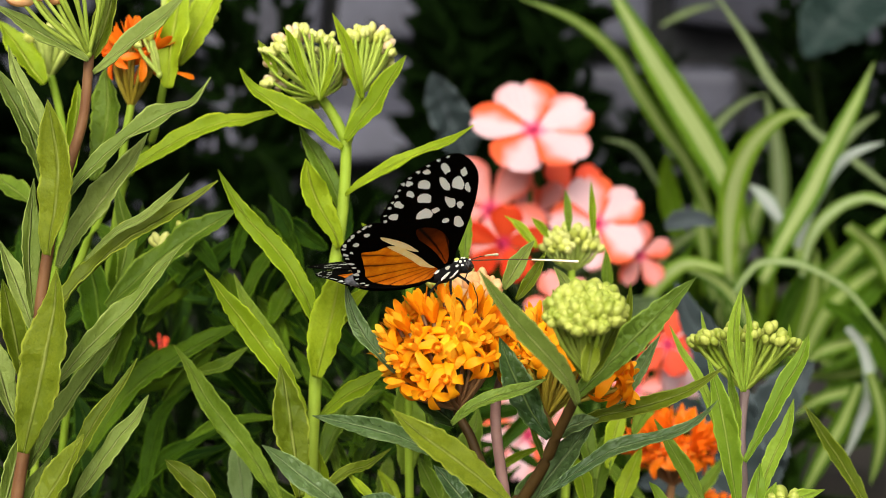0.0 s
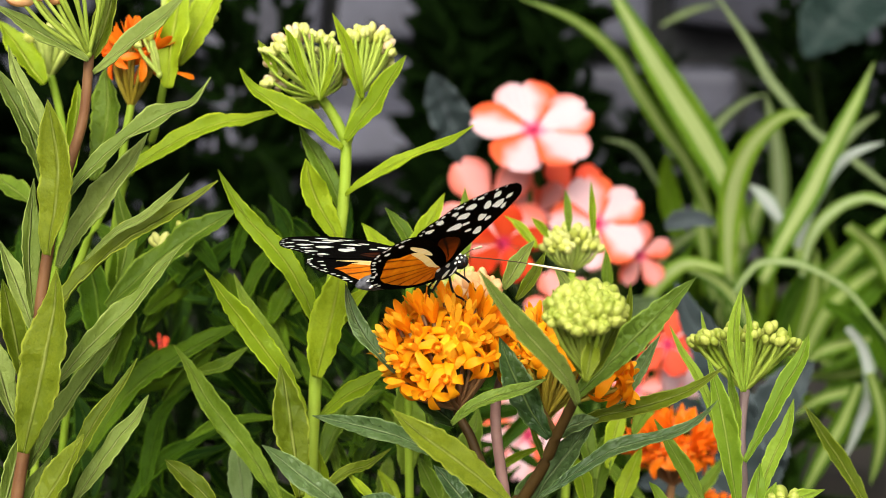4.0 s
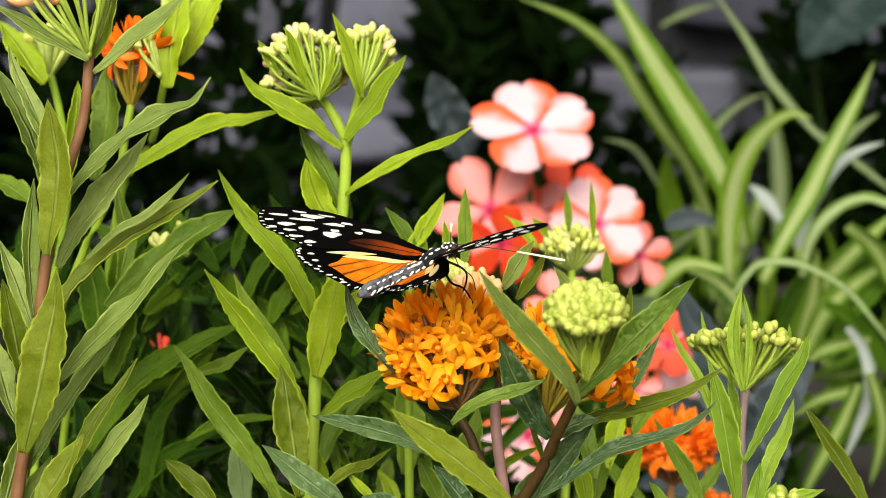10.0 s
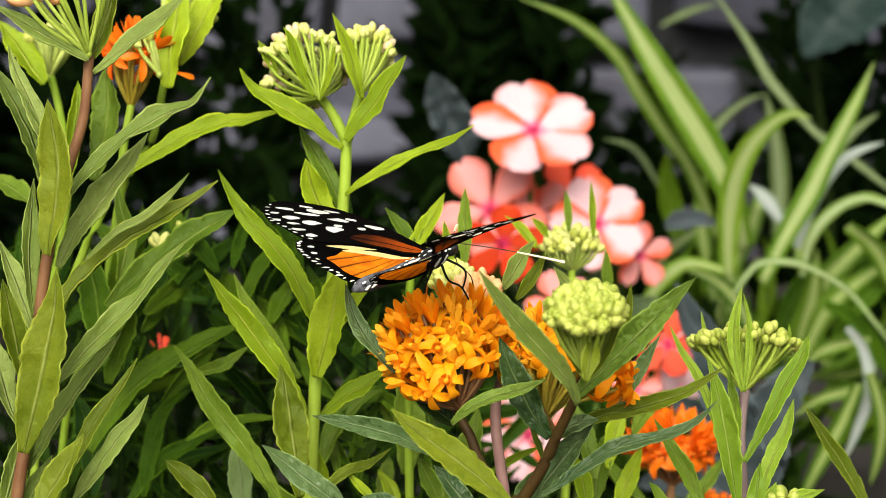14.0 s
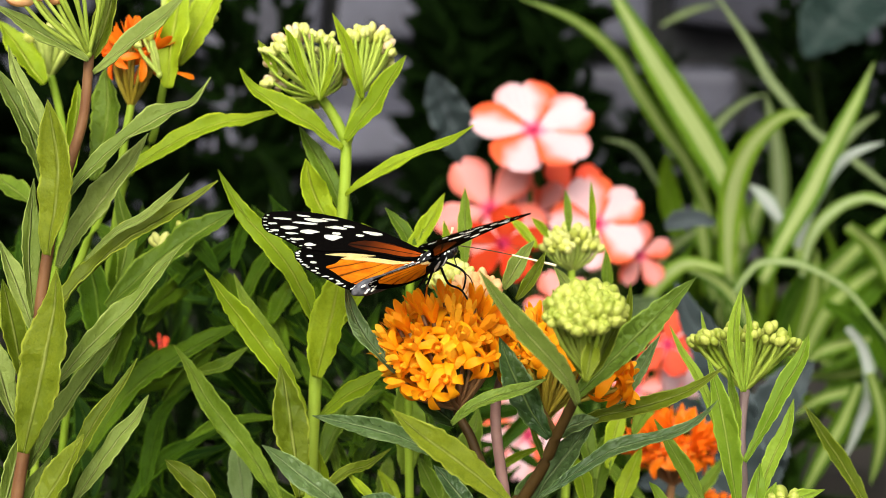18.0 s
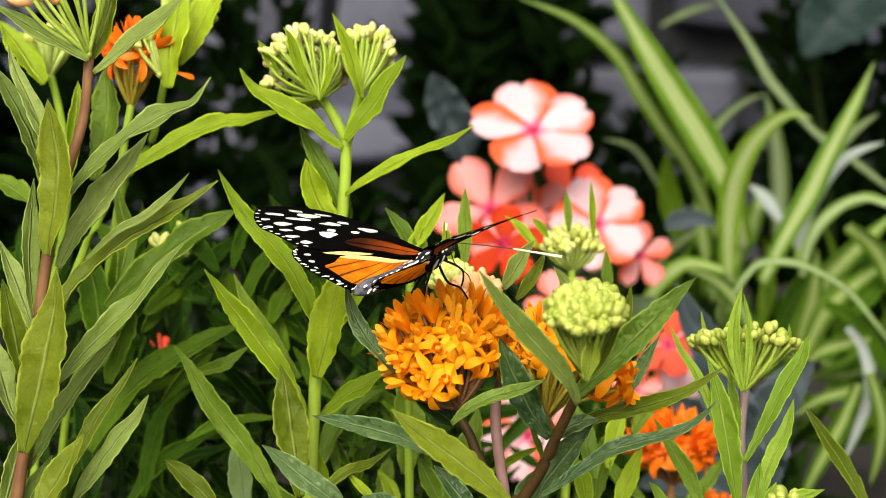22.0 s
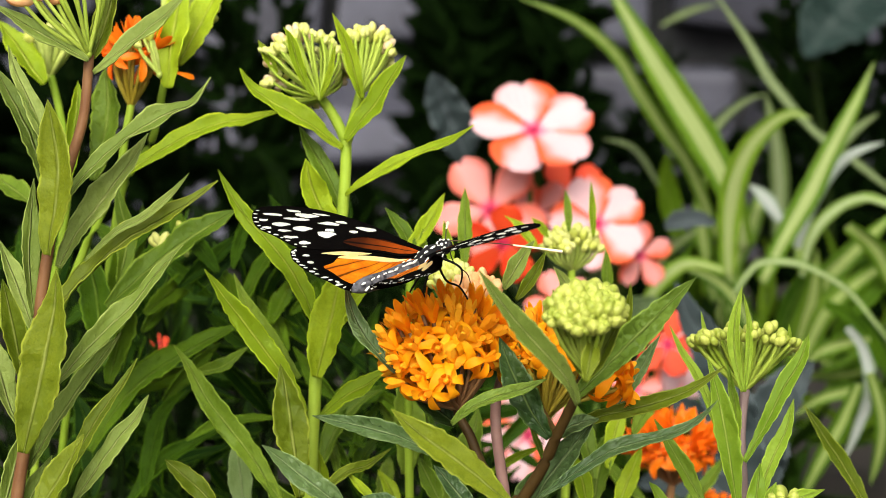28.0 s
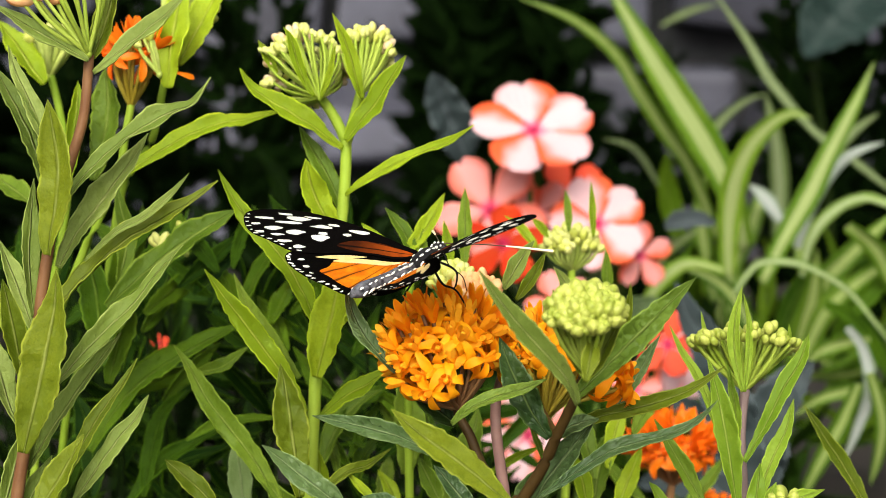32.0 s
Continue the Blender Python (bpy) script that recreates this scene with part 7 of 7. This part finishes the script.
def motions():
    walk(bf, [
        (0, pose(-0.0007, -0.00063, 0.5441, -6.8, -4.6, 27.5)), (1, pose(-0.00105, -0.00055, 0.5448, -6.7, -3.6, 27.5)), (2, pose(-0.00056, -0.00066, 0.5437, -5.7, -3.2, 28.3)), (2.3, pose(-9e-05, -0.00061, 0.5442, -4.9, -4.5, 32.2)),
        (2.5, pose(-0.00095, -0.00057, 0.5446, -4.9, -0.5, 32.4)), (3, pose(-0.00014, -0.00055, 0.5448, -2.9, -2.7, 34.7)), (3.5, pose(-0.00046, -0.00055, 0.5448, -2.0, -5.4, 36.7)), (5.5, pose(-0.0023, -0.00055, 0.5447, 3.2, -5.5, 50.5)),
        (6, pose(-0.00206, -0.00056, 0.5446, 4.0, -5.3, 49.2)), (7, pose(-0.00176, -0.0005, 0.5452, 1.3, -5.7, 48.2)), (8, pose(-0.00182, -0.00051, 0.5451, -1.4, -7.0, 48.6)), (8.5, pose(-0.00248, -0.00049, 0.5453, -2.8, -10.9, 48.0)),
        (8.8, pose(-0.00332, -0.00033, 0.5469, -3.3, -13.0, 44.0)), (9, pose(-0.00335, -0.00034, 0.5468, -4.1, -13.7, 43.8)), (9.2, pose(-0.00331, -0.00035, 0.5467, -4.7, -12.7, 41.7)), (9.4, pose(-0.00302, -0.00033, 0.5468, -4.9, -11.5, 44.0)),
        (10, pose(-0.00272, -0.00036, 0.5466, -6.6, -13.2, 46.4)), (11, pose(-0.00323, -0.0003, 0.5472, -6.7, -11.0, 42.1)), (12, pose(-0.00299, -0.00029, 0.5472, -6.7, -10.5, 41.7)), (13, pose(-0.00293, -0.00028, 0.5474, -6.4, -10.4, 41.9)),
        (14, pose(-0.00294, -0.00029, 0.5472, -6.3, -11.0, 42.9)), (14.5, pose(-0.00289, -0.0003, 0.5472, -6.2, -11.2, 43.2)), (16.5, pose(-0.003, -0.0003, 0.5472, -5.9, -11.1, 44.4)), (17, pose(-0.00314, -0.00031, 0.5471, -5.9, -12.3, 44.5)),
        (18, pose(-0.00308, -0.00037, 0.5464, -6.1, -13.5, 43.1)), (19, pose(-0.00348, -0.0003, 0.5471, -5.5, -12.5, 44.0)), (20, pose(-0.00353, -0.00034, 0.5468, -5.6, -14.6, 45.7)), (21, pose(-0.00347, -0.00033, 0.5468, -5.5, -14.2, 46.0)),
        (22, pose(-0.0035, -0.00034, 0.5468, -5.3, -14.7, 46.3)), (23, pose(-0.00382, -0.00038, 0.5464, -5.0, -15.7, 47.4)), (23.5, pose(-0.00384, -0.00035, 0.5467, -5.0, -15.4, 47.1)), (24, pose(-0.00387, -0.00033, 0.5469, -5.0, -16.2, 47.2)),
        (25, pose(-0.00373, -0.00031, 0.5471, -4.9, -15.6, 46.6)), (25.5, pose(-0.00382, -0.00031, 0.547, -5.0, -16.1, 46.8)), (27.5, pose(-0.00386, -0.0003, 0.5471, -4.7, -16.3, 46.6)), (28, pose(-0.00381, -0.00031, 0.5471, -4.7, -16.1, 46.2)),
        (29, pose(-0.00384, -0.00032, 0.5469, -4.6, -17.2, 46.2)), (29.5, pose(-0.00394, -0.00032, 0.547, -4.7, -15.3, 44.6)), (30, pose(-0.00394, -0.00035, 0.5467, -4.4, -15.5, 46.5)), (30.5, pose(-0.00489, -0.00029, 0.5473, -4.6, -17.0, 48.8)),
        (31, pose(-0.00509, -0.00034, 0.5467, -4.4, -14.8, 49.7)), (31.4, pose(-0.00532, -0.00034, 0.5468, -4.5, -14.7, 49.1)), (32, pose(-0.0049, -0.00038, 0.5464, -4.5, -16.5, 48.5)),
    ])
    for fore in (True, False):
        walk(wings[1, fore], [
        (0, wing_pose(1, 3.8)), (1, wing_pose(1, 2.3)), (2, wing_pose(1, 3.1)), (2.3, wing_pose(1, 1.2)),
        (2.5, wing_pose(1, -0.4)), (3, wing_pose(1, 5.7)), (3.5, wing_pose(1, 6.0)), (5.5, wing_pose(1, 9.9)),
        (6, wing_pose(1, 11.4)), (7, wing_pose(1, 9.5)), (8, wing_pose(1, 13.8)), (8.5, wing_pose(1, 17.4)),
        (8.8, wing_pose(1, 22.0)), (9, wing_pose(1, 15.8)), (9.2, wing_pose(1, 13.3)), (9.4, wing_pose(1, 14.1)),
        (10, wing_pose(1, 21.6)), (11, wing_pose(1, 19.5)), (12, wing_pose(1, 20.7)), (13, wing_pose(1, 19.9)),
        (14, wing_pose(1, 21.5)), (14.5, wing_pose(1, 21.0)), (16.5, wing_pose(1, 19.8)), (17, wing_pose(1, 20.1)),
        (18, wing_pose(1, 19.6)), (19, wing_pose(1, 18.3)), (20, wing_pose(1, 20.3)), (21, wing_pose(1, 20.4)),
        (22, wing_pose(1, 20.5)), (23, wing_pose(1, 18.5)), (23.5, wing_pose(1, 20.1)), (24, wing_pose(1, 21.7)),
        (25, wing_pose(1, 20.5)), (25.5, wing_pose(1, 20.2)), (27.5, wing_pose(1, 20.3)), (28, wing_pose(1, 19.8)),
        (29, wing_pose(1, 22.2)), (29.5, wing_pose(1, 20.1)), (30, wing_pose(1, 20.8)), (30.5, wing_pose(1, 17.0)),
        (31, wing_pose(1, 16.6)), (31.4, wing_pose(1, 17.8)), (32, wing_pose(1, 19.8)),
    ])
    walk(wings[-1, True], [
        (0, wing_pose(-1, 32.7, 0.5, 3)), (1, wing_pose(-1, 28.7, 0.3, 3)), (2, wing_pose(-1, 28.9, 0.1, 3)), (2.3, wing_pose(-1, 26.6, 0.0, 3)),
        (2.5, wing_pose(-1, 21.3, 0.0, 3)), (3, wing_pose(-1, 22.1, 0.0, 2)), (3.5, wing_pose(-1, 27.3, 0.0, 2)), (5.5, wing_pose(-1, 30.5, 0.0, 1)),
        (6, wing_pose(-1, 36.6, 0.0)), (7, wing_pose(-1, 29.4, 0.0)), (8, wing_pose(-1, 27.4, 0.0)), (8.5, wing_pose(-1, 24.4, 0.0)),
        (8.8, wing_pose(-1, 11.6, 0.0)), (9, wing_pose(-1, 12.8, 4.8)), (9.2, wing_pose(-1, 8.0, 3.8)), (9.4, wing_pose(-1, 5.2, 3.5)),
        (10, wing_pose(-1, 9.7, 1.5)), (11, wing_pose(-1, 8.3, 0.5)), (12, wing_pose(-1, 11.1, 1.5)), (13, wing_pose(-1, 9.9, 5.0)),
        (14, wing_pose(-1, 10.9, 5.5)), (14.5, wing_pose(-1, 10.1, 6.5)), (16.5, wing_pose(-1, 10.1, 6.8)), (17, wing_pose(-1, 9.2, 7.0)),
        (18, wing_pose(-1, 12.8, 7.0)), (19, wing_pose(-1, 9.8, 5.5)), (20, wing_pose(-1, 12.5, 7.0)), (21, wing_pose(-1, 15.4, 6.3)),
        (22, wing_pose(-1, 14.3, 6.0)), (23, wing_pose(-1, 10.1, 4.7)), (23.5, wing_pose(-1, 10.8, 4.8)), (24, wing_pose(-1, 13.0, 6.7)),
        (25, wing_pose(-1, 12.0, 6.3)), (25.5, wing_pose(-1, 13.3, 3.8)), (27.5, wing_pose(-1, 11.3, 4.8)), (28, wing_pose(-1, 10.8, 5.3)),
        (29, wing_pose(-1, 9.6, 5.0)), (29.5, wing_pose(-1, 10.9, 1.2)), (30, wing_pose(-1, 9.4, 3.0)), (30.5, wing_pose(-1, 12.4, 3.0)),
        (31, wing_pose(-1, 14.2, 1.0)), (31.4, wing_pose(-1, 15.3, 0.8)), (32, wing_pose(-1, 15.6, 1.2)),
    ])
    walk(wings[-1, False], [
        (0, wing_pose(-1, 32.7, 0.5, 5.1)), (1, wing_pose(-1, 28.7, 0.3, 5.1)), (2, wing_pose(-1, 28.9, 0.1, 5.1)), (2.3, wing_pose(-1, 26.6, 0.0, 5.1)),
        (2.5, wing_pose(-1, 21.3, 0.0, 5.1)), (3, wing_pose(-1, 22.1, 0.0, 3.4)), (3.5, wing_pose(-1, 27.3, 0.0, 3.4)), (5.5, wing_pose(-1, 30.5, 0.0, 1.7)),
        (6, wing_pose(-1, 36.6, 0.0)), (7, wing_pose(-1, 29.4, 0.0)), (8, wing_pose(-1, 27.4, 0.0)), (8.5, wing_pose(-1, 24.4, 0.0)),
        (8.8, wing_pose(-1, 9.5, 0.0)), (9, wing_pose(-1, 9.9, 1.8)), (9.2, wing_pose(-1, 3.0, 3.8)), (9.4, wing_pose(-1, -1.3, 3.5)),
        (10, wing_pose(-1, 3.4, -1.5)), (11, wing_pose(-1, 3.9, -2.5)), (12, wing_pose(-1, 7.9, -3.0)), (13, wing_pose(-1, 6.1, 0.5)),
        (14, wing_pose(-1, 7.1, 1.0)), (14.5, wing_pose(-1, 7.3, 2.5)), (16.5, wing_pose(-1, 7.3, 2.5)), (17, wing_pose(-1, 6.4, 2.5)),
        (18, wing_pose(-1, 9.7, 2.5)), (19, wing_pose(-1, 5.0, 2.5)), (20, wing_pose(-1, 9.7, 2.5)), (21, wing_pose(-1, 12.7, 2.5)),
        (22, wing_pose(-1, 11.8, 2.5)), (23, wing_pose(-1, 4.2, 3.2)), (23.5, wing_pose(-1, 4.3, 4.8)), (24, wing_pose(-1, 6.9, 5.2)),
        (25, wing_pose(-1, 5.7, 4.8)), (25.5, wing_pose(-1, 6.8, 3.8)), (27.5, wing_pose(-1, 4.8, 4.8)), (28, wing_pose(-1, 4.8, 3.8)),
        (29, wing_pose(-1, 3.1, 5.0)), (29.5, wing_pose(-1, 4.4, 1.2)), (30, wing_pose(-1, 2.9, 3.0)), (30.5, wing_pose(-1, 5.9, 3.0)),
        (31, wing_pose(-1, 7.7, 1.0)), (31.4, wing_pose(-1, 8.8, 0.8)), (32, wing_pose(-1, 9.1, 1.2)),
    ])
    walk(abdomen, [
        (0, pose(-0.0028, 0, 0.0006, 0, 2.0, 0)), (1, pose(-0.0028, 0, 0.0006, 0, -0.5, 0)), (2, pose(-0.0028, 0, 0.0006, 0, 1.5, 0)), (2.3, pose(-0.0028, 0, 0.0006, 0, 1.5, 0)),
        (2.5, pose(-0.0028, 0, 0.0006, 0, -4.5, 0)), (3, pose(-0.0028, 0, 0.0006, 0, -3.5, 0)), (3.5, pose(-0.0028, 0, 0.0006, 0, -0.5, 0)), (5.5, pose(-0.0028, 0, 0.0006, 0, 0.5, 0)),
        (6, pose(-0.0028, 0, 0.0006, 0, 1.5, 0)), (7, pose(-0.0028, 0, 0.0006, 0, -1.0, 0)), (8, pose(-0.0028, 0, 0.0006, 0, 0.5, 0)), (8.5, pose(-0.0028, 0, 0.0006, 0, 4.0, 0)),
        (8.8, pose(-0.0028, 0, 0.0006, 0, -4.0, 0)), (9, pose(-0.0028, 0, 0.0006, 0, -12.0, 0)), (9.2, pose(-0.0028, 0, 0.0006, 0, -9.5, 0)), (9.4, pose(-0.0028, 0, 0.0006, 0, -9.0, 0)),
        (10, pose(-0.0028, 0, 0.0006, 0, -2.0, 0)), (11, pose(-0.0028, 0, 0.0006, 0, -9.0, 0)), (12, pose(-0.0028, 0, 0.0006, 0, -6.0, 0)), (13, pose(-0.0028, 0, 0.0006, 0, -4.0, 0)),
        (14, pose(-0.0028, 0, 0.0006, 0, -3.0, 0)), (14.5, pose(-0.0028, 0, 0.0006, 0, -3.0, 0)), (16.5, pose(-0.0028, 0, 0.0006, 0, -3.5, 0)), (17, pose(-0.0028, 0, 0.0006, 0, -2.0, 0)),
        (18, pose(-0.0028, 0, 0.0006, 0, 0.0, 0)), (19, pose(-0.0028, 0, 0.0006, 0, -3.5, 0)), (20, pose(-0.0028, 0, 0.0006, 0, 0.0, 0)), (21, pose(-0.0028, 0, 0.0006, 0, -0.5, 0)),
        (22, pose(-0.0028, 0, 0.0006, 0, 0.5, 0)), (23, pose(-0.0028, 0, 0.0006, 0, 1.5, 0)), (23.5, pose(-0.0028, 0, 0.0006, 0, 1.0, 0)), (24, pose(-0.0028, 0, 0.0006, 0, 2.5, 0)),
        (25, pose(-0.0028, 0, 0.0006, 0, 2.0, 0)), (25.5, pose(-0.0028, 0, 0.0006, 0, 3.0, 0)), (27.5, pose(-0.0028, 0, 0.0006, 0, 3.0, 0)), (28, pose(-0.0028, 0, 0.0006, 0, 3.0, 0)),
        (29, pose(-0.0028, 0, 0.0006, 0, 4.0, 0)), (29.5, pose(-0.0028, 0, 0.0006, 0, 1.0, 0)), (30, pose(-0.0028, 0, 0.0006, 0, 1.5, 0)), (30.5, pose(-0.0028, 0, 0.0006, 0, 1.5, 0)),
        (31, pose(-0.0028, 0, 0.0006, 0, 0.0, 0)), (31.4, pose(-0.0028, 0, 0.0006, 0, -0.5, 0)), (32, pose(-0.0028, 0, 0.0006, 0, 2.5, 0)),
    ])
    walk(feelers[-1], [
        (0, pose(0.0082, -0.0007, 0.0022, 0, 8.1, -8.3)), (1, pose(0.0082, -0.0007, 0.0022, 0, 8.5, -10.8)), (2, pose(0.0082, -0.0007, 0.0022, 0, 5.6, -11.9)), (2.3, pose(0.0082, -0.0007, 0.0022, 0, 10.8, -14.8)),
        (2.5, pose(0.0082, -0.0007, 0.0022, 0, 7.9, -18.1)), (3, pose(0.0082, -0.0007, 0.0022, 0, 11.4, -20.2)), (3.5, pose(0.0082, -0.0007, 0.0022, 0, 14.5, -23.5)), (5.5, pose(0.0082, -0.0007, 0.0022, 0, 14.2, -33.3)),
        (6, pose(0.0082, -0.0007, 0.0022, 0, 15.2, -27.0)), (7, pose(0.0082, -0.0007, 0.0022, 0, 12.8, -27.7)), (8, pose(0.0082, -0.0007, 0.0022, 0, 12.1, -30.2)), (8.5, pose(0.0082, -0.0007, 0.0022, 0, 15.4, -34.4)),
        (8.8, pose(0.0082, -0.0007, 0.0022, 0, 19.9, -35.8)), (9, pose(0.0082, -0.0007, 0.0022, 0, 20.1, -36.6)), (9.2, pose(0.0082, -0.0007, 0.0022, 0, 20.3, -32.1)), (9.4, pose(0.0082, -0.0007, 0.0022, 0, 20.0, -33.5)),
        (10, pose(0.0082, -0.0007, 0.0022, 0, 24.0, -35.9)), (11, pose(0.0082, -0.0007, 0.0022, 0, 22.3, -32.6)), (12, pose(0.0082, -0.0007, 0.0022, 0, 21.8, -31.5)), (13, pose(0.0082, -0.0007, 0.0022, 0, 21.3, -32.9)),
        (14, pose(0.0082, -0.0007, 0.0022, 0, 23.8, -30.7)), (14.5, pose(0.0082, -0.0007, 0.0022, 0, 25.0, -29.4)), (16.5, pose(0.0082, -0.0007, 0.0022, 0, 29.1, -26.4)), (17, pose(0.0082, -0.0007, 0.0022, 0, 29.2, -25.7)),
        (18, pose(0.0082, -0.0007, 0.0022, 0, 27.6, -19.9)), (19, pose(0.0082, -0.0007, 0.0022, 0, 24.7, -35.3)), (20, pose(0.0082, -0.0007, 0.0022, 0, 24.0, -38.2)), (21, pose(0.0082, -0.0007, 0.0022, 0, 23.6, -36.2)),
        (22, pose(0.0082, -0.0007, 0.0022, 0, 23.5, -35.7)), (23, pose(0.0082, -0.0007, 0.0022, 0, 22.7, -37.9)), (23.5, pose(0.0082, -0.0007, 0.0022, 0, 22.8, -38.1)), (24, pose(0.0082, -0.0007, 0.0022, 0, 23.5, -39.5)),
        (25, pose(0.0082, -0.0007, 0.0022, 0, 22.9, -37.9)), (25.5, pose(0.0082, -0.0007, 0.0022, 0, 22.9, -39.5)), (27.5, pose(0.0082, -0.0007, 0.0022, 0, 22.2, -41.6)), (28, pose(0.0082, -0.0007, 0.0022, 0, 21.7, -40.5)),
        (29, pose(0.0082, -0.0007, 0.0022, 0, 23.0, -36.0)), (29.5, pose(0.0082, -0.0007, 0.0022, 0, 21.5, -31.1)), (30, pose(0.0082, -0.0007, 0.0022, 0, 20.8, -31.9)), (30.5, pose(0.0082, -0.0007, 0.0022, 0, 22.2, -39.6)),
        (31, pose(0.0082, -0.0007, 0.0022, 0, 19.2, -39.2)), (31.4, pose(0.0082, -0.0007, 0.0022, 0, 19.6, -38.5)), (32, pose(0.0082, -0.0007, 0.0022, 0, 21.8, -34.5)),
    ])
    walk(feelers[1], [
        (0, pose(0.0082, 0.0007, 0.0022, 0, 1.1, 47.1)), (1, pose(0.0082, 0.0007, 0.0022, 0, 1.6, 46.7)), (2, pose(0.0082, 0.0007, 0.0022, 0, -0.7, 46.9)), (2.3, pose(0.0082, 0.0007, 0.0022, 0, 2.7, 47.1)),
        (2.5, pose(0.0082, 0.0007, 0.0022, 0, -0.1, 47.4)), (3, pose(0.0082, 0.0007, 0.0022, 0, 2.8, 47.1)), (3.5, pose(0.0082, 0.0007, 0.0022, 0, 5.1, 44.7)), (5.5, pose(0.0082, 0.0007, 0.0022, 0, 4.1, 26.2)),
        (6, pose(0.0082, 0.0007, 0.0022, 0, 2.8, 29.1)), (7, pose(0.0082, 0.0007, 0.0022, 0, 1.0, 34.6)), (8, pose(0.0082, 0.0007, 0.0022, 0, -1.4, 37.3)), (8.5, pose(0.0082, 0.0007, 0.0022, 0, 1.2, 38.2)),
        (8.8, pose(0.0082, 0.0007, 0.0022, 0, 5.0, 43.0)), (9, pose(0.0082, 0.0007, 0.0022, 0, 4.5, 43.8)), (9.2, pose(0.0082, 0.0007, 0.0022, 0, 2.0, 46.4)), (9.4, pose(0.0082, 0.0007, 0.0022, 0, 1.0, 44.6)),
        (10, pose(0.0082, 0.0007, 0.0022, 0, 0.5, 43.1)), (11, pose(0.0082, 0.0007, 0.0022, 0, -1.4, 46.1)), (12, pose(0.0082, 0.0007, 0.0022, 0, -1.6, 46.0)), (13, pose(0.0082, 0.0007, 0.0022, 0, -0.9, 44.8)),
        (14, pose(0.0082, 0.0007, 0.0022, 0, 0.0, 44.3)), (14.5, pose(0.0082, 0.0007, 0.0022, 0, 0.5, 44.4)), (16.5, pose(0.0082, 0.0007, 0.0022, 0, 1.9, 44.1)), (17, pose(0.0082, 0.0007, 0.0022, 0, 2.9, 44.0)),
        (18, pose(0.0082, 0.0007, 0.0022, 0, 2.1, 46.2)), (19, pose(0.0082, 0.0007, 0.0022, 0, 3.3, 45.1)), (20, pose(0.0082, 0.0007, 0.0022, 0, 4.3, 43.8)), (21, pose(0.0082, 0.0007, 0.0022, 0, 3.3, 44.3)),
        (22, pose(0.0082, 0.0007, 0.0022, 0, 3.0, 44.6)), (23, pose(0.0082, 0.0007, 0.0022, 0, 3.0, 43.3)), (23.5, pose(0.0082, 0.0007, 0.0022, 0, 3.4, 43.5)), (24, pose(0.0082, 0.0007, 0.0022, 0, 4.7, 43.3)),
        (25, pose(0.0082, 0.0007, 0.0022, 0, 4.3, 44.0)), (25.5, pose(0.0082, 0.0007, 0.0022, 0, 4.8, 43.5)), (27.5, pose(0.0082, 0.0007, 0.0022, 0, 5.5, 43.0)), (28, pose(0.0082, 0.0007, 0.0022, 0, 5.0, 43.4)),
        (29, pose(0.0082, 0.0007, 0.0022, 0, 6.6, 46.2)), (29.5, pose(0.0082, 0.0007, 0.0022, 0, 4.8, 49.2)), (30, pose(0.0082, 0.0007, 0.0022, 0, 5.5, 48.3)), (30.5, pose(0.0082, 0.0007, 0.0022, 0, 9.7, 45.6)),
        (31, pose(0.0082, 0.0007, 0.0022, 0, 7.1, 44.0)), (31.4, pose(0.0082, 0.0007, 0.0022, 0, 7.1, 44.6)), (32, pose(0.0082, 0.0007, 0.0022, 0, 7.8, 46.9)),
    ])


motions()
